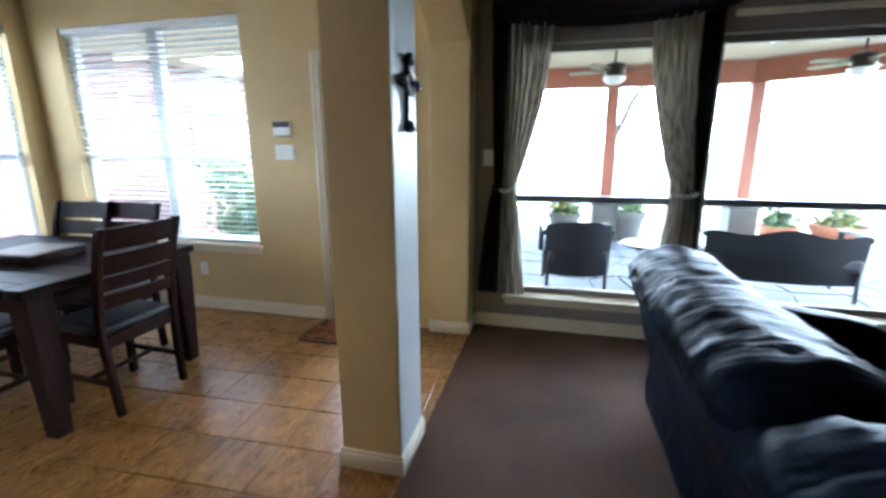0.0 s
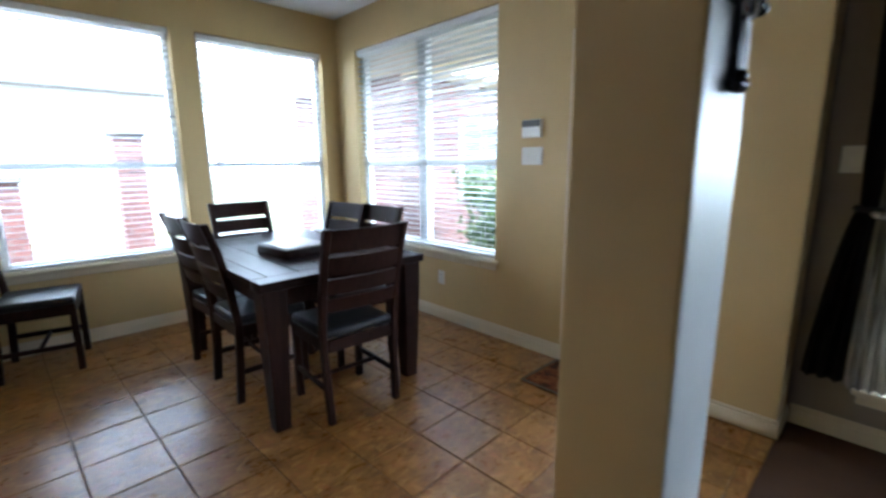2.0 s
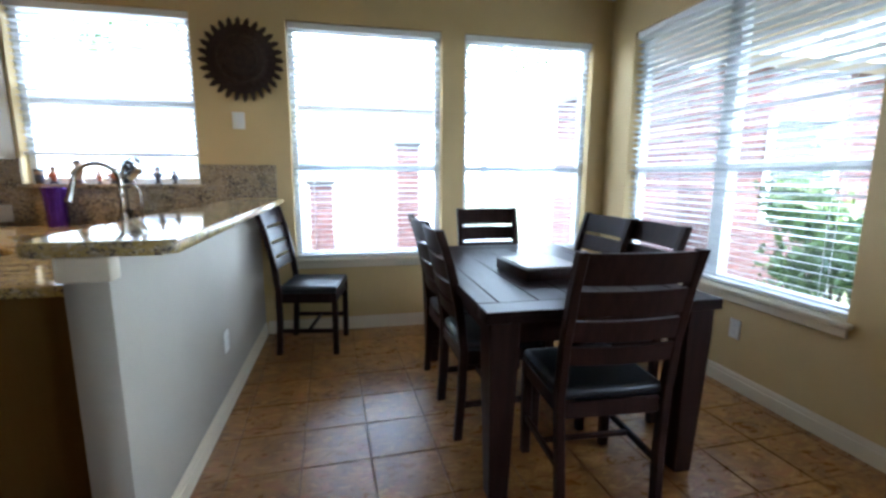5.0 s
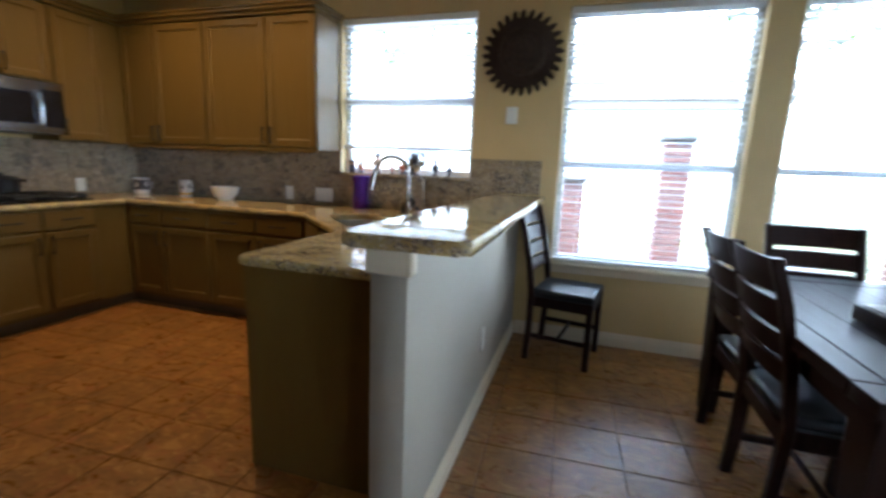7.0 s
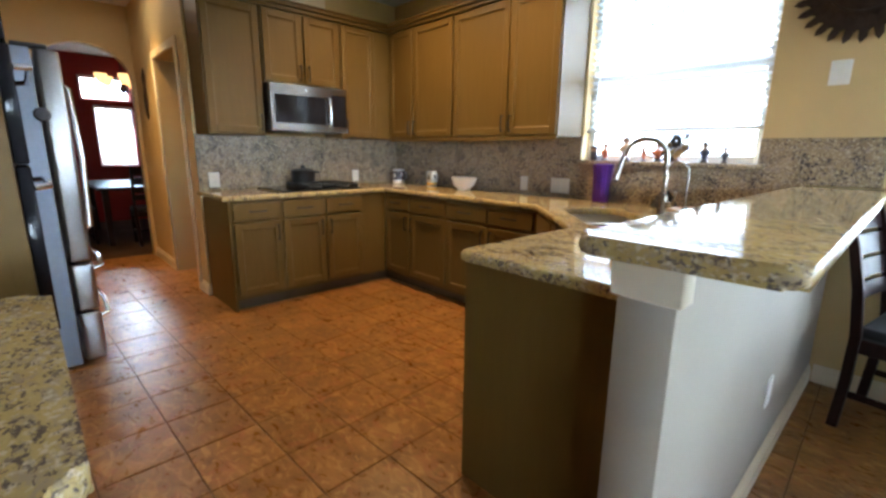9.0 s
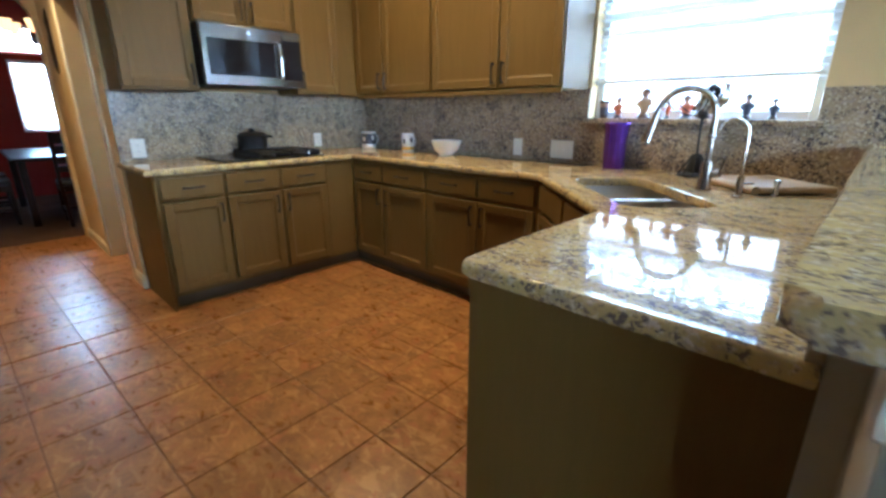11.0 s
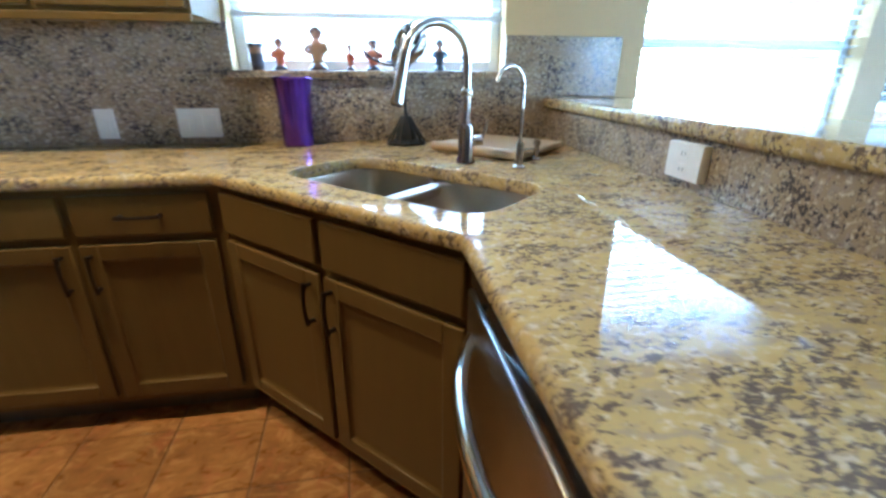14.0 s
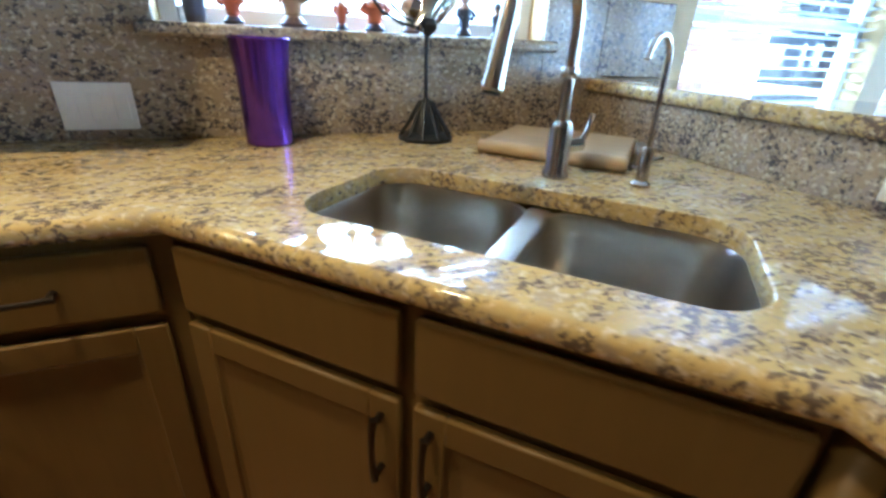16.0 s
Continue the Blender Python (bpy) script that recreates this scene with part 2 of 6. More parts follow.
M_BOXTOP = wood("pale_wood_panel", (0.22, 0.175, 0.14), 0.4, (2, 14, 14), 0.15, 0.2)
M_SUNMETAL = plain("rusted_iron", (0.05, 0.03, 0.022), 0.55, 0.5, 0.4, 25, 0.4)
M_PURPLE = plain("purple_metal", (0.13, 0.045, 0.36), 0.18, 0.75, 0.1, 40, 0.02)
M_CERAMIC = plain("white_ceramic", (0.74, 0.73, 0.70), 0.15, vary=0.03)
M_YELLOWBAND = plain("yellow_glaze", (0.6, 0.38, 0.06), 0.25, vary=0.1)
M_DARKDECO = plain("dark_painted_ornament", (0.05, 0.045, 0.05), 0.3, vary=0.3)
M_BOARD = wood("worn_cutting_board", (0.40, 0.29, 0.15), 0.5, (2, 14, 14), 0.2)
M_DRAPE = striped_fabric("striped_drape")
M_DARKDRAPE = paint("black_drape", (0.022, 0.021, 0.024), 0.85, 200, 0.3, 0.25)
M_CROSS = plain("blackened_metal", (0.03, 0.03, 0.035), 0.25, 0.8, 0.3, 30, 0.2)
M_DOOR = paint("cream_door_paint", (0.62, 0.57, 0.46), 0.35, 60, 0.05, 0.03)
M_MAT = Mat("patterned_doormat", 0.95, 0, 0.2)
M_MAT.color(M_MAT.ramp(M_MAT.noise(14, 3, (1, 1, 1), True, 0.6, 1.0), [(0.36, (0.06, 0.03, 0.018)), (0.46, (0.22, 0.065, 0.026)), (0.66, (0.28, 0.13, 0.05))]))
M_MAT.bump(M_MAT.noise(300, 3), 0.9, 0.002)
M_MAT = M_MAT.m
M_RED = paint("red_wall_paint", (0.28, 0.022, 0.013), 0.6)
M_AMBER = glow("amber_glass_shade", (1.0, 0.50, 0.16), 0.16)
M_BULB = glow("warm_lens", (1.0, 0.78, 0.5), 6.0)
M_BRICK = brick_mat("red_brick")
M_ROOF = paint("grey_shingle", (0.22, 0.20, 0.18), 0.9, 40, 0.8, 0.2)
M_SIDING = paint("white_siding", (0.74, 0.73, 0.70), 0.7, 40, 0.2, 0.05)
M_CONCRETE = paint("pale_flagstone", (0.13, 0.135, 0.14), 0.85, 12, 0.5, 0.18)
M_JOINT = paint("stone_joint", (0.20, 0.19, 0.17), 0.95, 60, 0.5)
M_LAWN = paint("dry_lawn", (0.12, 0.125, 0.06), 0.95, 60, 0.9, 0.25)
M_REDWOOD = wood("redwood_post", (0.27, 0.09, 0.05), 0.6, (10, 10, 1), 0.25)
M_PATIOCEIL = paint("cream_patio_ceiling", (0.56, 0.48, 0.41), 0.7, 30, 0.2)
M_WICKER = paint("black_wicker", (0.018, 0.018, 0.022), 0.5, 90, 1.0, 0.3)
M_TERRA = plain("terracotta_pot", (0.42, 0.17, 0.09), 0.8, 0, 0.15, 20, 0.2)
M_STONE = paint("grey_stone", (0.12, 0.115, 0.105), 0.9, 20, 0.8, 0.25)
M_BARK = paint("grey_bark", (0.055, 0.05, 0.045), 0.95, 25, 1.0, 0.3)
M_PALEBARK = paint("pale_bark", (0.27, 0.245, 0.21), 0.95, 25, 1.0, 0.2)
M_LEAF = leaf_mat("green_leaf", (0.07, 0.13, 0.035))
M_FLOWER = leaf_mat("yellow_flower", (0.45, 0.33, 0.05))
M_BLADE = plain("fan_blade", (0.16, 0.13, 0.11), 0.5)
M_FROST = plain("frosted_glass_bowl", (0.75, 0.74, 0.70), 0.3, vary=0.03)


# ---- mesh helpers ----
def box(bm, x0, x1, y0, y1, z0, z1, bevel=0.0, seg=1, m=None):
    """A box, with its edges bevelled, added to bm."""
    b = bmesh.new() if bevel else bm
    start = len(b.verts)
    r = bmesh.ops.create_cube(b, size=1)
    mt = Matrix.Translation(((x0 + x1) / 2, (y0 + y1) / 2, (z0 + z1) / 2)) @ Matrix.Diagonal((abs(x1 - x0), abs(y1 - y0), abs(z1 - z0), 1))
    bmesh.ops.transform(b, matrix=(m @ mt) if m else mt, verts=r["verts"])
    if bevel:
        bmesh.ops.bevel(b, geom=b.edges[:], offset=bevel, segments=seg, profile=0.5, affect="EDGES")
        merge(bm, b)
    return bm


def merge(bm, other):
    me = bpy.data.meshes.new("tmp")
    other.to_mesh(me)
    other.free()
    bm.from_mesh(me)
    bpy.data.meshes.remove(me)


def lathe(bm, profile, seg=24, m=None, cap=True):
    """A turned body from (radius, height) pairs."""
    rings = []
    for r, z in profile:
        ring = []
        for i in range(seg):
            a = 2 * math.pi * i / seg
            v = Vector((max(r, 1e-4) * math.cos(a), max(r, 1e-4) * math.sin(a), z))
            ring.append(bm.verts.new(m @ v if m else v))
        rings.append(ring)
    for a, b in zip(rings, rings[1:]):
        for i in range(seg):
            bm.faces.new((a[i], a[(i + 1) % seg], b[(i + 1) % seg], b[i]))
    if cap:
        bm.faces.new(rings[0][::-1])
        bm.faces.new(rings[-1])
    return bm


def tube(bm, points, radius, seg=10, m=None):
    """A round bar along points; radius may be one number or one for each point."""
    pts = [Vector(p) for p in points]
    rad = radius if isinstance(radius, (list, tuple)) else [radius] * len(pts)
    rings, side = [], None
    for i, p in enumerate(pts):
        d = (pts[min(i + 1, len(pts) - 1)] - pts[max(i - 1, 0)]).normalized()
        if side is None:
            side = d.orthogonal().normalized()
        side = (side - d * side.dot(d)).normalized()
        up = d.cross(side)
        ring = []
        for k in range(seg):
            a = 2 * math.pi * k / seg
            v = p + rad[i] * (math.cos(a) * side + math.sin(a) * up)
            ring.append(bm.verts.new(m @ v if m else v))
        rings.append(ring)
    for a, b in zip(rings, rings[1:]):
        for k in range(seg):
            bm.faces.new((a[k], a[(k + 1) % seg], b[(k + 1) % seg], b[k]))
    bm.faces.new(rings[0][::-1]); bm.faces.new(rings[-1])
    return bm


def prism(bm, outline, z0, z1, m=None, bevel=0.0, seg=2):
    """An upright slab over a plan outline (x, y), counter-clockwise."""
    b = bmesh.new()
    lo = [b.verts.new((x, y, z0)) for x, y in outline]
    hi = [b.verts.new((x, y, z1)) for x, y in outline]
    n = len(outline)
    b.faces.new(lo[::-1]); b.faces.new(hi)
    for i in range(n):
        b.faces.new((lo[i], lo[(i + 1) % n], hi[(i + 1) % n], hi[i]))
    if bevel:
        hs = [e for e in b.edges if abs(e.verts[0].co.z - e.verts[1].co.z) < 1e-6]
        bmesh.ops.bevel(b, geom=hs, offset=bevel, segments=seg, profile=0.5, affect="EDGES")
    if m:
        bmesh.ops.transform(b, matrix=m, verts=b.verts[:])
    merge(bm, b)
    return bm


def mesh_of(name, bm, material, smooth=None):
    bmesh.ops.recalc_face_normals(bm, faces=bm.faces[:])
    me = bpy.data.meshes.new(name)
    bm.to_mesh(me)
    bm.free()
    me.materials.append(material)
    if smooth is not None:
        area = [f.area for f in me.polygons]
        whole = sum(area)
        stone = "granite" in material.name
        me.set_sharp_from_angle(angle=radians(smooth))
        me.polygons.foreach_set("use_smooth", [a < 0.1 * whole and not (stone and abs(f.normal.z) > 0.99999) for a, f in zip(area, me.polygons)])
    return me


def part(name, bm, material, parent, label="", smooth=35):
    ob = new(name, mesh_of(name, bm, material, smooth))
    ob.parent = parent
    if label:
        ob["label"] = label
    return ob


def thing(name, m, label, category, group=""):
    ob = new(name)
    ob.empty_display_size = 0.1
    ob.matrix_basis = m
    return tagged(ob, label, category, group)


def solid(name, bm, material, label="", category="", kind="", group="", smooth=35):
    ob = new(name, mesh_of(name, bm, material, smooth))
    return tagged(ob, label, category, group, kind)


def B(*a, **k):
    return box(bmesh.new(), *a, **k)


def wall(name, axis, p0, p1, a0, a1, z0, z1, holes, material, label):
    """A wall between two planes, cut through by holes (a0, a1, z0, z1)."""
    bm = bmesh.new()
    cuts = sorted({a0, a1, *[h for o in holes for h in o[:2]]})
    for u0, u1 in zip(cuts, cuts[1:]):
        mid = (u0 + u1) / 2
        spans, low = [], z0
        for o in sorted((o for o in holes if o[0] < mid < o[1]), key=lambda o: o[2]):
            spans.append((low, o[2])); low = o[3]
        spans.append((low, z1))
        for s0, s1 in spans:
            if s1 - s0 > 1e-4:
                if axis == "x":
                    box(bm, p0, p1, u0, u1, s0, s1)
                else:
                    box(bm, u0, u1, p0, p1, s0, s1)
    bmesh.ops.remove_doubles(bm, verts=bm.verts[:], dist=1e-5)
    return solid(name, bm, material, label, "wall", "structure", smooth=None)


# ---- plan ----
XW, YN, YS, YL = -3.665, 3.81, -2.95, 4.0   # faces of the west, north, south and living walls
CEIL = 2.74
WZ0, WZ1 = 0.605, 2.395                      # nook windows
W2, W3, W4 = (1.135, 2.318), (2.504, 3.64), (-3.34, -1.56)
KW, KZ = (-0.64, 0.485), (1.20, 2.41)      # kitchen window
DOOR = (-0.915, -0.235, 0.0, 2.03)
LW, LZ = [(0.50, 1.66), (1.80, 3.3)], (0.275, 2.10)

wall("wall_west", "x", XW - 0.16, XW, YS - 0.16, YN + 0.16, 0, CEIL, [(*W2, WZ0, WZ1), (*W3, WZ0, WZ1), (*KW, *KZ)], M_WALL, "tan painted wall with three window openings")
wall("wall_north", "y", YN, YN + 0.16, XW, -0.06, 0, CEIL, [(*W4, WZ0, WZ1), DOOR], M_WALL, "tan painted wall with window and patio door")
wall("wall_living", "y", YL, YL + 0.16, 0.235, 5.2, 0, CEIL, [(*w, *LZ) for w in LW], M_LIVING, "dark taupe living room wall with tall windows")
wall("wall_south", "y", YS - 0.12, YS, XW, -1.80, 0, CEIL, [], M_WALL, "tan painted kitchen wall")
wall("wall_hall", "x", -1.80, -1.605, -5.0, YS, 0, CEIL, [(-4.02, -3.22, 0, 2.08)], M_WALL, "tan painted hall wall with a doorway")
wall("wall_east", "x", 5.2, 5.36, -5.2, YL + 0.16, 0, CEIL, [], M_LIVING, "taupe living room wall")
wall("wall_kitchen_east", "x", 0.02, 0.17, -5.0, -0.75, 0, CEIL, [], M_WALL, "tan painted kitchen wall")
wall("wall_living_south", "y", -5.2, -5.0, 0.17, 5.2, 0, CEIL, [], M_LIVING, "taupe living room wall")
solid("wall_pantry", box(box(bmesh.new(), -3.2, -3.1, -5.0, YS - 0.12, 0, CEIL), -3.1, -1.80, -5.1, -5.0, 0, CEIL), M_WALL, "pale pantry wall", "wall", "structure", smooth=None)


def arch_wall():
    """The wall across the hall with its arched opening."""
    bm = bmesh.new()
    y0, y1, xl, xr, spring, top = -5.12, -5.0, -1.575, -0.755, 1.98, 2.32
    box(bm, -1.80, xl, y0, y1, 0, CEIL)
    box(bm, xr, 0.17, y0, y1, 0, CEIL)
    n = 16
    c, w, h = (xl + xr) / 2, (xr - xl) / 2, top - spring
    for i in range(n):
        a0, a1 = math.pi * (1 - i / n), math.pi * (1 - (i + 1) / n)
        p0, p1 = (c + w * math.cos(a0), spring + h * math.sin(a0)), (c + w * math.cos(a1), spring + h * math.sin(a1))
        v = [bm.verts.new(q) for q in ((p0[0], y1, p0[1]), (p1[0], y1, p1[1]), (p1[0], y1, CEIL), (p0[0], y1, CEIL),
                                       (p0[0], y0, p0[1]), (p1[0], y0, p1[1]), (p1[0], y0, CEIL), (p0[0], y0, CEIL))]
        for f in ((0, 1, 2, 3), (7, 6, 5, 4), (0, 4, 5, 1)):
            bm.faces.new([v[k] for k in f])
    return solid("wall_arch", bm, M_WALL, "tan wall with an arched opening", "wall", "structure", smooth=None)


arch_wall()

# formal dining room beyond the arch
wall("wall_red", "y", -8.6, -8.45, -4.2, 1.5, 0, CEIL, [(-2.1, -1.55, 0.95, 1.95), (-2.1, -1.4, 2.03, 2.42)], M_RED, "red painted dining room wall with windows")
wall("wall_red_west", "x", -4.2, -4.05, -8.45, -5.12, 0, CEIL, [], M_RED, "red painted dining room wall")
wall("wall_red_east", "x", 1.4, 1.5, -8.45, -5.12, 0, CEIL, [], M_RED, "red painted dining room wall")
wall("wall_dining_north", "y", -5.2, -5.12, -4.05, -1.80, 0, CEIL, [], M_RED, "red painted dining room wall")

solid("ceiling", B(-4.3, 5.4, -8.7, YL + 0.2, CEIL, CEIL + 0.12), M_CEIL, "white textured ceiling", "ceiling", "structure", smooth=None)


def column():
    """The square column with its base, and the arched beam to the pilaster on the north wall."""
    x0, x1 = -0.045, 0.235
    post = solid("column", B(x0, x1, 2.228, 2.535, 0, CEIL, bevel=0.012, seg=2), M_WALL, "square tan column, its living room side taupe paled for window glare", "column", "structure")
    # living room face: sky glare worked into its paint colour
    post.data.materials.append(M_COLUMN_LIT)
    for f in post.data.polygons:
        f.material_index = 1 if f.normal.x > 0.5 else 0
    solid("pilaster", B(x0 - 0.015, x1, 3.765, YL + 0.16, 0, CEIL, bevel=0.012, seg=2), M_WALL, "tan painted pilaster beside the patio door", "pilaster", "structure")
    bm = bmesh.new()
    n, ya, yb = 14, 2.535, 3.765
    prev = None
    for i in range(n + 1):
        t = i / n
        y = ya + (yb - ya) * t
        z = 2.10 + 0.30 * min(1, 2.4 * min(t, 1 - t)) ** 0.8
        ring = [bm.verts.new(p) for p in ((x0 + 0.004, y, z), (x1 - 0.014, y, z), (x1 - 0.014, y, CEIL), (x0 + 0.004, y, CEIL))]
        if prev:
            for k in range(4):
                bm.faces.new((prev[k], prev[(k + 1) % 4], ring[(k + 1) % 4], ring[k]))
        prev = ring
    solid("beam", bm, M_WALL, "tan painted arched beam over the opening", "beam", "structure", smooth=20)
    for bx0, bx1, by0, by1 in ((x0 - 0.014, x1 + 0.014, 2.214, 2.549), (x0 - 0.029, x1 + 0.014, 3.751, YL - 0.001)):
        base_ring(bx0, bx1, by0, by1)


def base_ring(x0, x1, y0, y1):
    bm = box(bmesh.new(), x0, x1, y0, y1, 0.003, 0.078, bevel=0.004)
    box(bm, x0 + 0.004, x1 - 0.004, y0 + 0.004, y1 - 0.004, 0.078, 0.098, bevel=0.006)
    solid("baseboard", bm, M_TRIM, "cream painted baseboard round a column", "baseboard", "structure")


column()


def baseboard(axis, face, a0, a1, side):
    """A moulded skirting along a wall face."""
    bm = bmesh.new()
    for d, z0, z1 in ((0.015, 0.003, 0.075), (0.010, 0.075, 0.095), (0.006, 0.095, 0.105)):
        f0, f1 = sorted((face, face + side * d))
        if axis == "x":
            box(bm, f0, f1, a0, a1, z0, z1)
        else:
            box(bm, a0, a1, f0, f1, z0, z1)
    solid("baseboard", bm, M_TRIM, "cream painted baseboard", "baseboard", "structure", smooth=None)


baseboard("x", XW, 0.90, YN, 1)
baseboard("y", YN, XW + 0.02, -0.98, -1)
baseboard("y", YL, 0.25, 5.2, -1)
baseboard("y", 0.88, XW + 0.02, -1.335, 1)
baseboard("x", -1.605, -3.16, YS + 0.0, 1)
baseboard("x", -1.605, -5.0, -4.1, 1)
base_ring(-1.815, -1.592, YS - 0.13, YS + 0.012)


# ---- windows ----
def window(name, axis, face, a0, a1, z0, z1, out, mullion=False, rail=1.33, sill=True, frame_mat=None):
    """A white window in a wall's opening, with frame, rail, panes and an inner sill. out: +1 or -1, the outward way."""
    w = new(name)
    tagged(w, "white framed double-hung window", "window", kind="structure")

    def bar(pn, u0, u1, d0, d1, s0, s1, mat, bev=0.004, lab=""):
        f0, f1 = sorted((face + out * d0, face + out * d1))
        bm = B(f0, f1, u0, u1, s0, s1, bevel=bev) if axis == "x" else B(u0, u1, f0, f1, s0, s1, bevel=bev)
        return part(pn, bm, mat, w, lab)

    d0, d1, t = 0.085, 0.15, 0.045
    fm = frame_mat or M_WHITE
    bar("frame_side", a0, a0 + t, d0, d1, z0, z1, fm)
    bar("frame_side", a1 - t, a1, d0, d1, z0, z1, fm)
    bar("frame_top", a0 + t, a1 - t, d0, d1, z1 - t, z1, fm)
    bar("frame_bottom", a0 + t, a1 - t, d0, d1, z0, z0 + t, fm)
    cells = [(a0 + t, a1 - t)]
    if mullion:
        c = (a0 + a1) / 2
        bar("mullion", c - 0.05, c + 0.05, d0 - 0.01, d1, z0 + t, z1 - t, fm)
        cells = [(a0 + t, c - 0.05), (c + 0.05, a1 - t)]
    for u0, u1 in cells:
        if rail:
            bar("meeting_rail", u0, u1, d0 + 0.01, d1 - 0.01, rail - 0.025, rail + 0.025, fm)
            levels = [(z0 + t, rail - 0.025), (rail + 0.025, z1 - t)]
        else:
            levels = [(z0 + t, z1 - t)]
        for s0, s1 in levels:
            p = bar("pane", u0 + 0.002, u1 - 0.002, 0.116, 0.122, s0 + 0.002, s1 - 0.002, M_GLASS, 0)
            p.visible_shadow = False
    if sill:
        bar("sill", a0 - 0.035, a1 + 0.035, -0.035, -0.001, z0 - 0.028, z0, M_TRIM, 0.006)
        bar("sill_board", a0, a1, -0.001, 0.085, z0 - 0.02, z0 + 0.002, M_TRIM, 0.0)
        bar("apron", a0 - 0.015, a1 + 0.015, -0.014, -0.001, z0 - 0.075, z0 - 0.028, M_TRIM, 0.004)
    return w


def blind(axis, face, a0, a1, z0, z1, out, tilt, pitch=0.044, loose=2.0, label="white horizontal slat blind, lowered and half open"):
    """A slatted blind hung in a window's opening."""
    b = thing("window_blind", pose(0, 0, 0), label, "window blind", "window blinds")
    d = face + out * 0.045
    length = a1 - a0 - 0.02
    mid = (a0 + a1) / 2
    turn = Matrix.Identity(4) if axis == "y" else pose(0, 0, 0, 0, 0, 90)

    def rail(pn, s0, s1, dep):
        bm = B(-length / 2, length / 2, -dep, dep, s0, s1, bevel=0.004)
        ob = part(pn, bm, M_WHITE, b)
        ob.matrix_basis = Matrix.Translation((d if axis == "x" else mid, mid if axis == "x" else d, 0)) @ turn

    rail("head_rail", z1 - 0.05, z1 - 0.003, 0.03)
    rail("bottom_rail", z0, z0 + 0.022, 0.025)
    sl = bmesh.new()
    prev = None
    for k in range(5):
        u = -0.025 + 0.0125 * k
        z = 0.003 * (1 - (u / 0.025) ** 2)
        pair = [sl.verts.new((-length / 2, u, z)), sl.verts.new((length / 2, u, z))]
        if prev:
            sl.faces.new((prev[0], prev[1], pair[1], pair[0]))
        prev = pair
    bmesh.ops.solidify(sl, geom=sl.faces[:], thickness=0.0025)
    me = mesh_of("slat", sl, M_SLAT, 60)
    n = int((z1 - 0.07 - z0 - 0.03) / pitch)
    rnd = random.Random(int(a0 * 100))
    for i in range(n + 1):
        z = z0 + 0.045 + i * pitch
        if z > z1 - 0.06:
            break
        o = new("slat", me)
        o.parent = b
        o.matrix_basis = Matrix.Translation((d if axis == "x" else mid, mid if axis == "x" else d, z)) @ turn @ pose(0, 0, 0, tilt + rnd.uniform(-loose, loose), rnd.uniform(-0.06, 0.06), 0)
    for u in (a0 + 0.16, a1 - 0.16):
        bm = bmesh.new()
        for e in (-0.026, 0.026):
            if axis == "x":
                tube(bm, [(d + e, u, z0 + 0.01), (d + e, u, z1 - 0.05)], 0.0012, 5)
            else:
                tube(bm, [(u, d + e, z0 + 0.01), (u, d + e, z1 - 0.05)], 0.0012, 5)
        part("ladder_cord", bm, M_WHITE, b)
    return b


window("window_1", "x", XW, *W2, WZ0, WZ1, -1)
window("window_2", "x", XW, *W3, WZ0, WZ1, -1)
window("window_3", "y", YN, *W4, WZ0, WZ1, 1, mullion=True)
window("window_4", "x", XW, *KW, *KZ, -1, rail=1.78, sill=False)
blind("x", XW, *W2, WZ0 + 0.01, WZ1, -1, -9)
blind("x", XW, *W3, WZ0 + 0.01, WZ1, -1, -9)
blind("y", YN, *W4, WZ0 + 0.01, WZ1, 1, -14)
blind("x", XW, *KW, 1.40, KZ[1], -1, -9, label="white horizontal slat blind, partly raised")
for i, (u0, u1) in enumerate(LW):
    lw = window(f"window_{5 + i}", "y", YL, u0, u1, *LZ, 1, rail=None, frame_mat=M_LIVING)
    bm = B(u0 + 0.045, u1 - 0.045, YL + 0.075, YL + 0.14, 1.00, 1.05, bevel=0.004)
    part("cross_rail", bm, M_FRIDGE, lw, "grey metal cross rail")


